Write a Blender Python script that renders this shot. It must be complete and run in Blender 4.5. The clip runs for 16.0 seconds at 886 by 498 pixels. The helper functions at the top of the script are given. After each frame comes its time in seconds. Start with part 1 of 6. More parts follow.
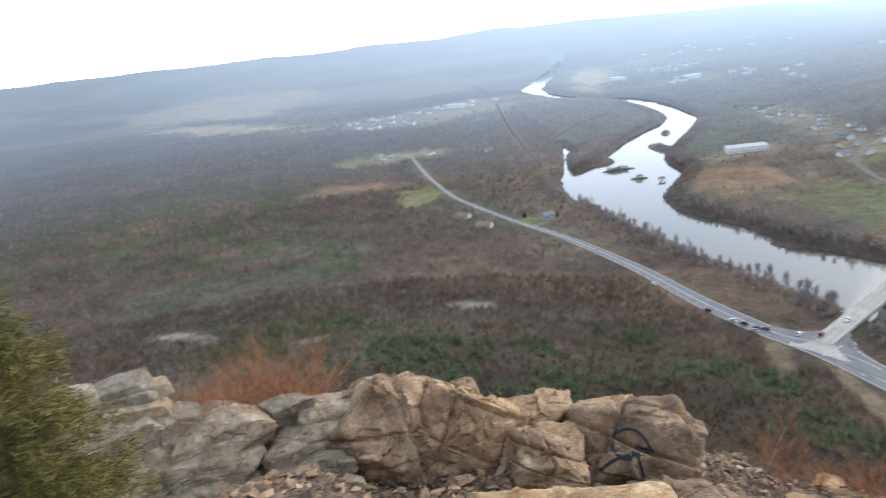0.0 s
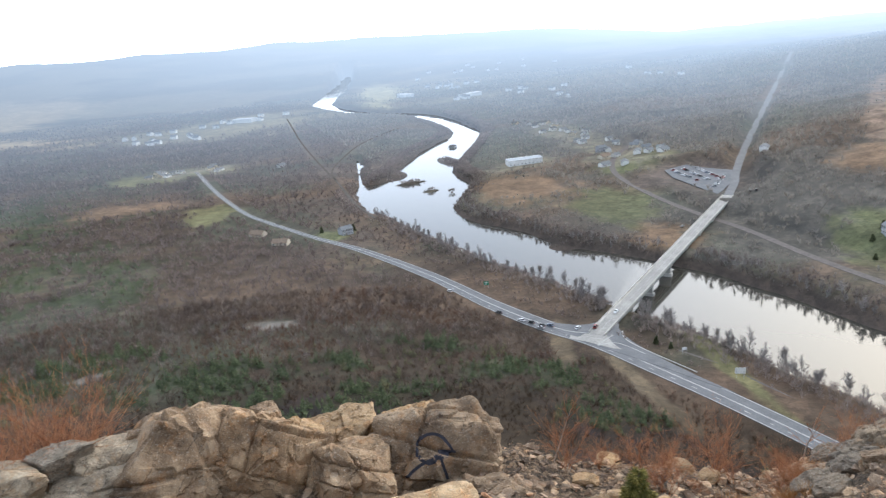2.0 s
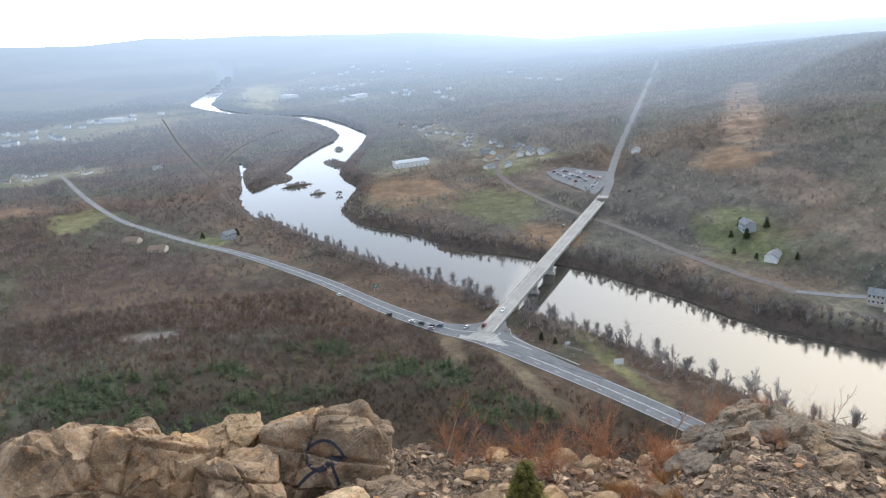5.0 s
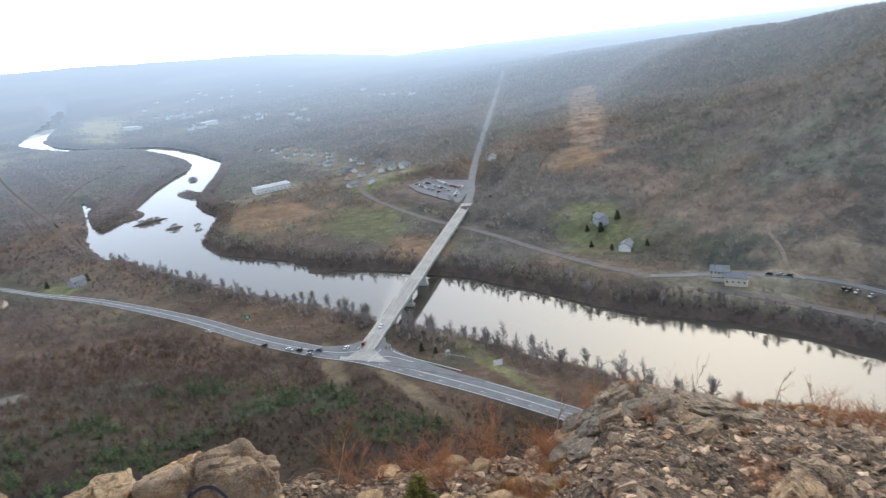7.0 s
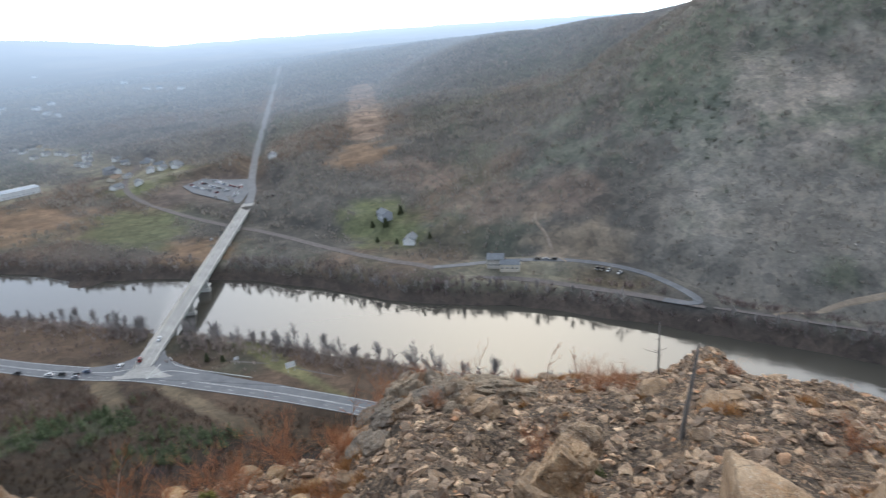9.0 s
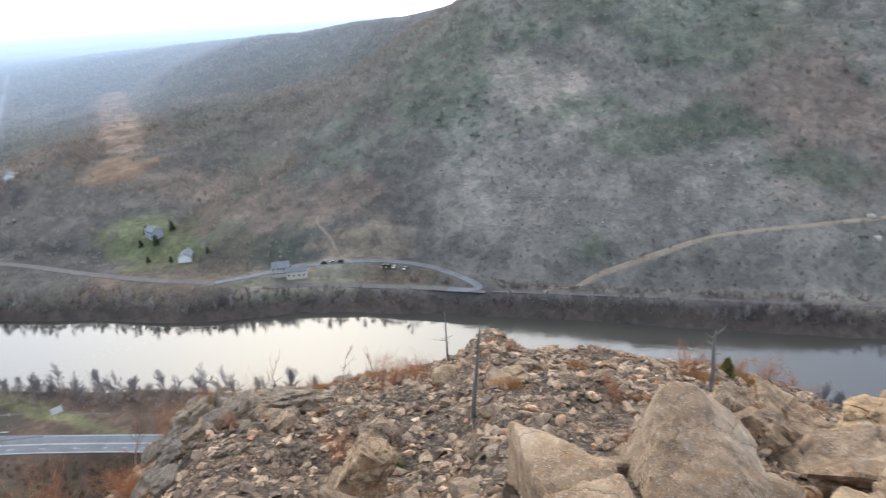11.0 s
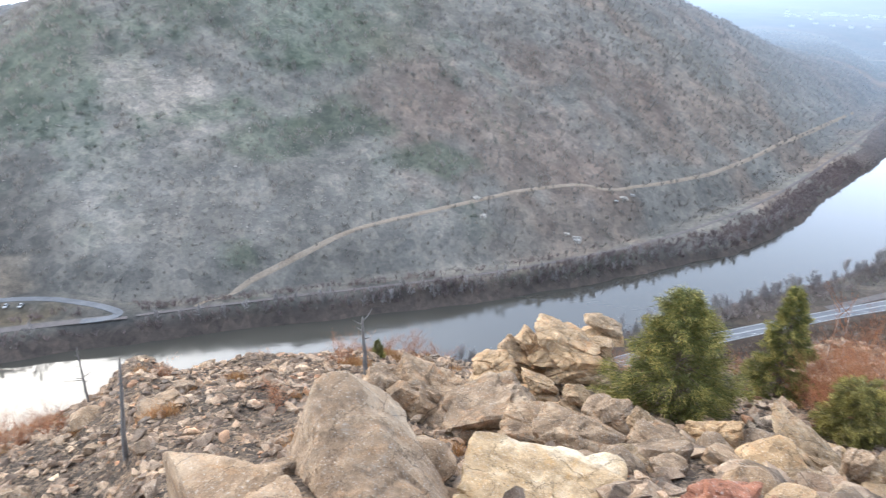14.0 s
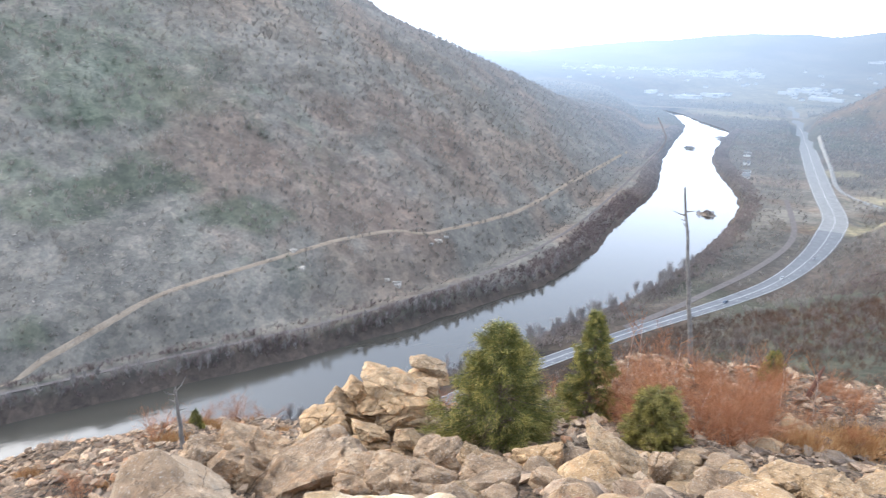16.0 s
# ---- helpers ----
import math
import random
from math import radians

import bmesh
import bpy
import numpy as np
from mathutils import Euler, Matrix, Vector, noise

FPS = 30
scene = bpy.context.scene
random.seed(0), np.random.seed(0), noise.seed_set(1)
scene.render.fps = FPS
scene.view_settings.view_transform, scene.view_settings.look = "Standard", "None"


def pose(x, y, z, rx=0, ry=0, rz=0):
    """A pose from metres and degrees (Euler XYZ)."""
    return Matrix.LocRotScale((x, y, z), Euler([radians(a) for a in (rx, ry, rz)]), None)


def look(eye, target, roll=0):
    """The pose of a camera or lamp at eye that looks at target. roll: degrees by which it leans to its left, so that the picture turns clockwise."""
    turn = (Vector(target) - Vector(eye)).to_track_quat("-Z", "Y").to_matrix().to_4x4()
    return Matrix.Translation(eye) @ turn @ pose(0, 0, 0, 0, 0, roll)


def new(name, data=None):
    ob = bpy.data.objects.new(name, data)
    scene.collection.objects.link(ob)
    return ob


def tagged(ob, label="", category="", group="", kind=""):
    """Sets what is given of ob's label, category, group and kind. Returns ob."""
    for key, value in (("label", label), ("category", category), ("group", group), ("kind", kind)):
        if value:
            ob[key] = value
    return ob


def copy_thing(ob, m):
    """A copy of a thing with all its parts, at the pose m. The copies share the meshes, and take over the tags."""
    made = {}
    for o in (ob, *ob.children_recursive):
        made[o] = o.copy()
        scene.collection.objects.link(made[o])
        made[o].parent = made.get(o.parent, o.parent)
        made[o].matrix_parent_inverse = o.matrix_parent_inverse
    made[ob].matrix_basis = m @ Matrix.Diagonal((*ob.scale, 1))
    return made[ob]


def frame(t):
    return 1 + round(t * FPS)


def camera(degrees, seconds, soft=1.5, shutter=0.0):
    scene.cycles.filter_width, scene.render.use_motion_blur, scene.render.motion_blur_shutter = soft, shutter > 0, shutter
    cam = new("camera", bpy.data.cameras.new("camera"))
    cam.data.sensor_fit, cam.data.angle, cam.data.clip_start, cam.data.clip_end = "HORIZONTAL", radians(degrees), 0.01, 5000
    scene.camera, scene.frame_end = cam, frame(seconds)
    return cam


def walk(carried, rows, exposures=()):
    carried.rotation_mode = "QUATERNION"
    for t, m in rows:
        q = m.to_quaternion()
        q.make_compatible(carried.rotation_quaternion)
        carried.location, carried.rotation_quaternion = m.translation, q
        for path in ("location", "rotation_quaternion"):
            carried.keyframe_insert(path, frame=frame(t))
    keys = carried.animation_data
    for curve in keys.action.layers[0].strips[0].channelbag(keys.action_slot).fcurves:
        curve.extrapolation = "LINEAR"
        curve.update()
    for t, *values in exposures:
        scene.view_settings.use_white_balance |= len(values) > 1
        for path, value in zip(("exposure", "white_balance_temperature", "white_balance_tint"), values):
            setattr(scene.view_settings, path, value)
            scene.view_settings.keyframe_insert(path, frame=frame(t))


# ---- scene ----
# Lens, path: a standing viewer who turns on the spot; metres, degrees.
cam = camera(65.8, 16.0, soft=1.2, shutter=0.5)
EYE = 170.0      # eye over the river
ARM = 0.30       # the camera swings this far from the viewer's axis
# seconds, heading (left positive), pitch, lean to the right
ROWS = [
    (0.0, 0.00, -16.60, 8.51),
    (0.5, -5.97, -16.77, 7.95),
    (1.0, -11.06, -16.82, 7.74),
    (1.5, -14.58, -16.89, 7.01),
    (2.0, -17.50, -17.57, 6.32),
    (2.5, -19.35, -17.77, 6.00),
    (3.0, -21.02, -17.82, 5.82),
    (3.5, -23.52, -17.84, 5.06),
    (4.0, -25.30, -18.03, 4.65),
    (6.5, -34.06, -17.90, 6.04),
    (7.0, -38.61, -18.01, 6.97),
    (7.5, -41.72, -19.30, 6.87),
    (8.0, -46.37, -18.70, 5.79),
    (8.5, -51.08, -18.92, 5.10),
    (9.0, -57.19, -19.92, 3.96),
    (11.5, -82.16, -21.35, 2.44),
    (12.0, -88.98, -22.05, 1.42),
    (12.5, -93.38, -21.77, 0.83),
    (13.0, -97.84, -21.23, -0.31),
    (13.5, -102.83, -20.78, -0.43),
    (14.0, -106.98, -21.06, -0.77),
    (14.5, -111.12, -20.39, -0.98),
    (15.0, -115.00, -18.88, -0.79),
    (15.5, -119.14, -17.84, -0.88),
    (16.0, -122.71, -16.75, -1.21),
]


def held(heading, pitch, lean):
    a = radians(heading)
    turn = pose(0, 0, 0, 0, 0, heading) @ pose(0, 0, 0, 90 + pitch) @ pose(0, 0, 0, 0, 0, -lean)
    return Matrix.Translation((-ARM * math.sin(a), ARM * math.cos(a), EYE)) @ turn


walk(cam, [(t, held(*r)) for t, *r in ROWS],
     exposures=[(0.0, 0.1, 5600, 8), (4.0, 0.05, 5600, 8), (7.0, -0.1, 5600, 8), (9.0, -0.22, 5500, 8), (11.5, 0.28, 5400, 9), (12.5, 0.45, 5350, 9), (13.5, 0.58, 5300, 9), (14.5, 0.74, 5350, 9), (16.0, 0.71, 5450, 10)])

# ---- light: a veiled sun over the gap, bright hazy sky ----
SUN_AZ, SUN_EL = 64.0, 34.0      # clockwise from +y, degrees
world = bpy.data.worlds.new("sky")
scene.world = world
world.use_nodes = True
wn, wl = world.node_tree.nodes, world.node_tree.links
sky = wn.new("ShaderNodeTexSky")
sky.sky_type, sky.sun_disc = "NISHITA", False
sky.sun_elevation, sky.sun_rotation = radians(SUN_EL), radians(SUN_AZ)
sky.air_density, sky.dust_density, sky.ozone_density, sky.altitude = 1.0, 3.0, 1.0, 250
wl.new(sky.outputs[0], wn["Background"].inputs[0])
wn["Background"].inputs[1].default_value = 0.05
# thin high cloud: a white veil, brighter round the hidden sun
veil, both = wn.new("ShaderNodeBackground"), wn.new("ShaderNodeAddShader")
SUN_WAY = (math.sin(radians(SUN_AZ)) * math.cos(radians(SUN_EL)), math.cos(radians(SUN_AZ)) * math.cos(radians(SUN_EL)), math.sin(radians(SUN_EL)))
tc, dot, top, power, gain = wn.new("ShaderNodeTexCoord"), wn.new("ShaderNodeVectorMath"), wn.new("ShaderNodeMath"), wn.new("ShaderNodeMath"), wn.new("ShaderNodeMath")
dot.operation, top.operation, power.operation, gain.operation = "DOT_PRODUCT", "MAXIMUM", "POWER", "MULTIPLY_ADD"
dot.inputs[1].default_value = SUN_WAY
top.inputs[1].default_value, power.inputs[1].default_value = 0.0, 9.0
gain.inputs[1].default_value, gain.inputs[2].default_value = 3.3, 0.83
wl.new(tc.outputs["Generated"], dot.inputs[0]), wl.new(dot.outputs["Value"], top.inputs[0]), wl.new(top.outputs[0], power.inputs[0])
wl.new(power.outputs[0], gain.inputs[0])
# the veil thickens towards the horizon
axes, low, band, rim, total = wn.new("ShaderNodeSeparateXYZ"), wn.new("ShaderNodeMath"), wn.new("ShaderNodeMath"), wn.new("ShaderNodeMath"), wn.new("ShaderNodeMath")
low.operation, band.operation, rim.operation, total.operation = "SUBTRACT", "POWER", "MULTIPLY", "ADD"
low.use_clamp = True
low.inputs[0].default_value, band.inputs[1].default_value, rim.inputs[1].default_value = 1.0, 5.0, 3.4
wl.new(tc.outputs["Generated"], axes.inputs[0]), wl.new(axes.outputs[2], low.inputs[1]), wl.new(low.outputs[0], band.inputs[0]), wl.new(band.outputs[0], rim.inputs[0])
wl.new(rim.outputs[0], total.inputs[0]), wl.new(gain.outputs[0], total.inputs[1]), wl.new(total.outputs[0], veil.inputs[1])
tone = wn.new("ShaderNodeMix")
tone.data_type = "RGBA"
tone.inputs[6].default_value, tone.inputs[7].default_value = (0.95, 0.965, 0.99, 1), (1.2, 0.96, 0.64, 1)
wl.new(power.outputs[0], tone.inputs[0]), wl.new(tone.outputs[2], veil.inputs[0])
wl.new(wn["Background"].outputs[0], both.inputs[0])
wl.new(veil.outputs[0], both.inputs[1])
wl.new(both.outputs[0], wn["World Output"].inputs[0])
sun = new("sun", bpy.data.lights.new("sun", "SUN"))
sun.data.energy, sun.data.angle, sun.data.color = 0.55, radians(60), (1.0, 0.9, 0.76)
sun.matrix_world = look((0, 0, 0), tuple(-c for c in SUN_WAY))

# ---- materials ----
def material(name, rough=0.9, spec=0.2, metal=0.0):
    m = bpy.data.materials.new(name)
    m.use_nodes = True
    b = m.node_tree.nodes["Principled BSDF"]
    b.inputs["Roughness"].default_value = rough
    b.inputs["Specular IOR Level"].default_value = spec
    b.inputs["Metallic"].default_value = metal
    return m, m.node_tree.nodes, m.node_tree.links, b


def noise_node(n, l, scale, detail=6.0, rough=0.6, coord="Object", dist=0.0):
    tc = n.new("ShaderNodeTexCoord")
    t = n.new("ShaderNodeTexNoise")
    t.inputs["Scale"].default_value, t.inputs["Detail"].default_value = scale, detail
    t.inputs["Roughness"].default_value, t.inputs["Distortion"].default_value = rough, dist
    l.new(tc.outputs[coord], t.inputs["Vector"])
    return t.outputs["Fac"]


def ramp_node(n, l, fac, stops):
    r = n.new("ShaderNodeValToRGB")
    e = r.color_ramp.elements
    while len(e) < len(stops):
        e.new(0.5)
    for k, (p, c) in zip(e, stops):
        k.position, k.color = p, (*c, 1)
    l.new(fac, r.inputs[0])
    return r.outputs[0]


def blend(n, l, fac, a, b, mode="MIX"):
    m = n.new("ShaderNodeMix")
    m.data_type, m.blend_type = "RGBA", mode
    for s, v in ((m.inputs[0], fac), (m.inputs[6], a), (m.inputs[7], b)):
        if isinstance(v, (int, float)):
            s.default_value = v
        elif isinstance(v, tuple):
            s.default_value = (*v, 1)
        else:
            l.new(v, s)
    return m.outputs[2]


def bump(n, l, b, height, strength=0.5, distance=0.1):
    k = n.new("ShaderNodeBump")
    k.inputs["Strength"].default_value, k.inputs["Distance"].default_value = strength, distance
    l.new(height, k.inputs["Height"])
    l.new(k.outputs[0], b.inputs["Normal"])


def mottled(name, stops, scale, rough=0.9, spec=0.2, relief=0.3, depth=0.05, fine=None, metal=0.0, per_object=0.0):
    """Colours along a ramp by coarse noise, broken by finer noise, with relief."""
    m, n, l, b = material(name, rough, spec, metal)
    f1 = noise_node(n, l, scale, 8, 0.62)
    col = ramp_node(n, l, f1, stops)
    f2 = noise_node(n, l, fine or scale * 9, 5, 0.7)
    grey = ramp_node(n, l, f2, [(0.3, (0.62, 0.62, 0.62)), (0.7, (1.25, 1.25, 1.25))])
    col = blend(n, l, 0.75, col, grey, "MULTIPLY")
    if per_object:
        oi = n.new("ShaderNodeObjectInfo")
        v = ramp_node(n, l, oi.outputs["Random"], [(0, (1 - per_object,) * 3), (1, (1 + per_object * 0.6,) * 3)])
        col = blend(n, l, 1.0, col, v, "MULTIPLY")
    l.new(col, b.inputs["Base Color"])
    bump(n, l, b, f2, relief, depth)
    return m


def island_varied(name, stops, rough=0.95, spec=0.1, thin=0.0):
    """One colour a piece, for foliage and twigs joined into one mesh."""
    m, n, l, b = material(name, rough, spec)
    g = n.new("ShaderNodeNewGeometry")
    col = ramp_node(n, l, g.outputs["Random Per Island"], stops)
    f = noise_node(n, l, 0.02, 3)
    col = blend(n, l, 0.6, col, ramp_node(n, l, f, [(0.35, (0.7, 0.7, 0.72)), (0.65, (1.2, 1.15, 1.1))]), "MULTIPLY")
    l.new(col, b.inputs["Base Color"])
    if thin:
        # fine twigs let light through between them
        tr, mx = n.new("ShaderNodeBsdfTranslucent"), n.new("ShaderNodeMixShader")
        mx.inputs[0].default_value = thin
        l.new(col, tr.inputs[0]), l.new(b.outputs[0], mx.inputs[1]), l.new(tr.outputs[0], mx.inputs[2]), l.new(mx.outputs[0], n["Material Output"].inputs[0])
    return m


M_ROAD = mottled("asphalt", [(0.3, (0.115, 0.12, 0.13)), (0.7, (0.175, 0.18, 0.19))], 0.15, 0.75, 0.3, 0.1)
M_PAVED = mottled("pale_concrete", [(0.3, (0.19, 0.19, 0.187)), (0.7, (0.27, 0.27, 0.262))], 0.2, 0.8, 0.25, 0.1)
M_PAINT = mottled("road_paint", [(0.3, (0.4, 0.4, 0.39)), (0.7, (0.55, 0.55, 0.53))], 1.0)
M_DIRT = mottled("sandy_dirt", [(0.3, (0.2, 0.16, 0.12)), (0.7, (0.31, 0.255, 0.2))], 0.1)
M_CINDER = mottled("overgrown_cinders", [(0.3, (0.07, 0.063, 0.056)), (0.7, (0.12, 0.105, 0.09))], 0.3)
M_BALLAST = mottled("track_ballast", [(0.3, (0.11, 0.097, 0.093)), (0.7, (0.17, 0.152, 0.142))], 0.3)


def part(name, bm, mat, parent=None, label="", smooth=False):
    """Links a bmesh as one mesh object, under a thing or a part where one is given."""
    me = bpy.data.meshes.new(name)
    bm.to_mesh(me)
    bm.free()
    me.materials.append(mat)
    if smooth:
        me.polygons.foreach_set("use_smooth", [True] * len(me.polygons))
    ob = new(name, me)
    ob.parent = parent
    if label:
        ob["label"] = label
    return ob


def mesh_np(name, v, f, mat, smooth=False):
    """A mesh object out of numpy arrays of vertices and of equal faces."""
    me = bpy.data.meshes.new(name)
    k = f.shape[1]
    me.vertices.add(len(v))
    me.vertices.foreach_set("co", np.ascontiguousarray(v, np.float32).ravel())
    me.loops.add(f.size)
    me.loops.foreach_set("vertex_index", np.ascontiguousarray(f, np.int32).ravel())
    me.polygons.add(len(f))
    me.polygons.foreach_set("loop_start", np.arange(0, f.size, k, dtype=np.int32))
    me.polygons.foreach_set("use_smooth", np.full(len(f), smooth))
    me.update(calc_edges=True)
    me.validate()
    me.materials.append(mat)
    return new(name, me)


# ---- land form ----
def lattice(i, j, s):
    h = (i * 374761393 + j * 668265263 + s * 974634541) & 0xFFFFFFFF
    h = ((h ^ (h >> 13)) * 1274126177) & 0xFFFFFFFF
    return ((h ^ (h >> 16)) & 0xFFFF) / 65535.0


def vnoise(x, y, s=0):
    xi, yi = np.floor(x).astype(np.int64), np.floor(y).astype(np.int64)
    u, v = x - xi, y - yi
    u, v = u * u * (3 - 2 * u), v * v * (3 - 2 * v)
    a, b = lattice(xi, yi, s), lattice(xi + 1, yi, s)
    c, d = lattice(xi, yi + 1, s), lattice(xi + 1, yi + 1, s)
    return (a + (b - a) * u) * (1 - v) + (c + (d - c) * u) * v


def fbm(x, y, octaves=5, s=0):
    t, amp, tot = 0.0, 1.0, 0.0
    for o in range(octaves):
        t, tot = t + amp * vnoise(x * 2 ** o, y * 2 ** o, s + o), tot + amp
        amp *= 0.55
    return t / tot * 2 - 1


def sstep(a, b, x):
    t = np.clip((x - a) / (b - a), 0, 1)
    return t * t * (3 - 2 * t)


def spline(pts, n=12):
    """Catmull-Rom through rows of numbers."""
    p = np.array(pts, float)
    p = np.vstack([2 * p[0] - p[1], p, 2 * p[-1] - p[-2]])
    out = []
    for i in range(1, len(p) - 2):
        for t in np.arange(n) / n:
            out.append(0.5 * (2 * p[i] + (p[i + 1] - p[i - 1]) * t + (2 * p[i - 1] - 5 * p[i] + 4 * p[i + 1] - p[i + 2]) * t * t
                              + (3 * p[i] - p[i - 1] - 3 * p[i + 1] + p[i + 2]) * t ** 3))
    out.append(p[-2])
    return np.array(out)


def dense(line, step=5.0):
    """The same line with samples no further apart than step."""
    out = [line[:1]]
    for a, c in zip(line[:-1], line[1:]):
        n = max(1, int(np.ceil(np.linalg.norm(c[:2] - a[:2]) / step)))
        out.append(a + (c - a) * (np.arange(1, n + 1) / n)[:, None])
    return np.vstack(out)


def near_line(x, y, line, reach):
    """Distance from points to a polyline and the index of its nearest sample; far points keep a large distance."""
    d, k = np.full(x.shape, 1e6), np.zeros(x.shape, int)
    box = np.nonzero((x > line[:, 0].min() - reach) & (x < line[:, 0].max() + reach) & (y > line[:, 1].min() - reach) & (y < line[:, 1].max() + reach))[0]
    for c in range(0, len(box), 20000):
        b = box[c:c + 20000]
        q = (x[b, None] - line[None, :, 0]) ** 2 + (y[b, None] - line[None, :, 1]) ** 2
        k[b] = q.argmin(1)
        d[b] = np.sqrt(q.min(1))
    return d, k


# river: x, y, half-width from far up the valley to beyond the gap
RIVER = dense(spline([(700, 3500, 30), (600, 3050, 34), (455, 2500, 40), (325, 2030, 32), (345, 1700, 24), (430, 1470, 26), (436, 1330, 28), (428, 1200, 22), (410, 1100, 24),
                (334, 980, 37), (280, 892, 39), (242, 822, 41), (209, 748, 64), (185, 673, 50), (182, 613, 30), (187, 559, 30), (201, 509, 34), (212, 449, 32), (236, 390, 40), (258, 310, 42),
                (272, 212, 37), (286, 150, 45), (296, 70, 41), (302, -24, 36), (302, -110, 34), (308, -190, 34), (325, -280, 31), (337, -345, 32),
                (372, -430, 38), (412, -505, 45), (462, -600, 50), (524, -700, 48), (700, -905, 38), (868, -1150, 44), (955, -1285, 48), (1100, -1415, 28), (1300, -1570, 16), (1500, -1640, 12)], 10), 8.0)
# centre lines with heights
HIGHWAY = dense(spline([(-30, 1060, 12), (-22, 1000, 12), (-11, 909, 11), (2, 824, 10), (20, 732, 9), (37, 682, 8), (52, 640, 8), (70, 592, 8), (98, 526, 8), (126, 436, 8), (142, 363, 8), (156, 316, 8), (168, 287, 8), (178, 246, 8),
                  (187, 205, 8), (196, 150, 8), (208, 60, 8), (222, -60, 8), (245, -180, 8), (255, -290, 8), (259, -398, 8), (268, -470, 8), (293, -556, 8),
                  (328, -644, 8), (358, -704, 8), (428, -808, 8), (535, -972, 8), (722, -1264, 8), (942, -1602, 8), (1200, -2000, 8)], 10))
BRIDGE_A, BRIDGE_B = (174, 294.5, 8.3), (404, 462, 11.6)
UPROAD = dense(spline([(404, 462, 11.5), (440, 495, 12), (476, 533, 12), (604, 655, 14), (1002, 1020, 24), (1300, 1290, 40)], 10))
WESTROAD = dense(spline([(520, 760, 9), (440, 690, 9), (392, 615, 9), (370, 528, 8), (362, 459, 7), (359, 392, 7), (347, 319, 8), (341, 264, 9), (341, 240, 9.5), (338, 212, 9.5), (340, 190, 9.5), (346, 160, 9.5), (348, 124, 9.5), (348, 92, 10), (347, 62, 10.3)], 10))
RAILBED = dense(spline([(347, 58, 10.3), (348, 43, 10), (350, -30, 10), (351, -106, 10), (358, -182, 10), (381, -281, 10), (432, -398, 10), (496, -508, 10), (620, -700, 10), (808, -977, 10), (960, -1150, 10), (1120, -1320, 10)], 10))
LOOP = dense(spline([(341, 228, 9.6), (349, 210, 11), (359, 190, 12.7), (372, 160, 13.5), (377, 132, 13.5), (374, 105, 13), (364, 83, 12), (355, 70, 11.2), (350, 67, 10.7), (347, 72, 10.3), (347, 84, 10.1)], 8))

# old rail lines up the valley, side channels, the road over the flats beyond the gap
TRACK = dense(spline([(181, 1700, 9), (166, 1480, 9), (151, 1260, 8), (140, 1016, 8), (135, 823, 8), (129, 704, 8), (132, 620, 8)], 10))
SPUR = dense(spline([(330, 1235, 8), (299, 1203, 8), (226, 1105, 8), (170, 982, 8), (143, 904, 8), (136, 840, 8)], 10))
ACCESS = dense(spline([(262, -300, 8), (268, -349, 8), (278, -402, 8), (291, -467, 8), (315, -549, 8), (344, -610, 8), (386, -673, 8), (430, -735, 8)], 10))
CHANNELS = [dense(spline(c, 8)) for c in (((150, 772, 8), (160, 806, 5), (166, 840, 4), (175, 890, 3), (192, 955, 5), (198, 1010, 3)), ((156, 800, 5), (180, 808, 5), (206, 800, 5)), ((244, 1064, 3), (258, 1092, 6), (272, 1118, 3)))]
FLATS = dense(spline([(1420, -1490, 10), (1370, -1529, 10), (1274, -1615, 10), (1114, -1662, 10), (962, -1644, 10), (880, -1720, 10), (800, -1900, 12)], 10))

SKYLINE = ((-180, 1.0), (-40, 1.5), (-33, 1.35), (-15, 0.85), (0, 0.45), (10, 0.1), (18, -0.05), (26, -0.7), (35, -1.6), (41, -2.7), (50, -3.3), (60, -3.7), (110, -3.7), (120, -2), (128, -0.6), (133, 0.0), (140, 0.45), (146, 1.2), (151, 1.0), (156, 1.7), (180, 1.2))


def massif(x, y):
    """The mountain across the river, cut off by the gap."""
    base = np.interp(-y, [-160, 0, 180, 281, 398, 508, 977, 1300, 1700], [366, 362, 372, 396, 448, 512, 850, 1130, 1600])
    s = 0.16 + 0.40 * (1 - sstep(90, 330, y))
    front = s * np.maximum(x - base, 0) + 0.02 * (x - base)
    dy = np.abs(y + 50)
    crest = np.where(y < -50, 12 + 325 * np.exp(-(dy / 590) ** 1.85), 2 + 262 * np.exp(-(dy / 330) ** 1.1)) + 0.035 * np.maximum(x - 800, 0) * (1 - sstep(150, 700, y))
    k = 22.0
    m = -k * np.log(np.exp(-np.clip(front, -50, 900) / k) + np.exp(-crest / k))
    w = sstep(base - 10, base + 30, x)
    gully = fbm(x / 90, y / 60, 5, 11) * 9 * sstep(30, 200, x - base)
    return np.maximum(m + 10, 0) * w + gully * w


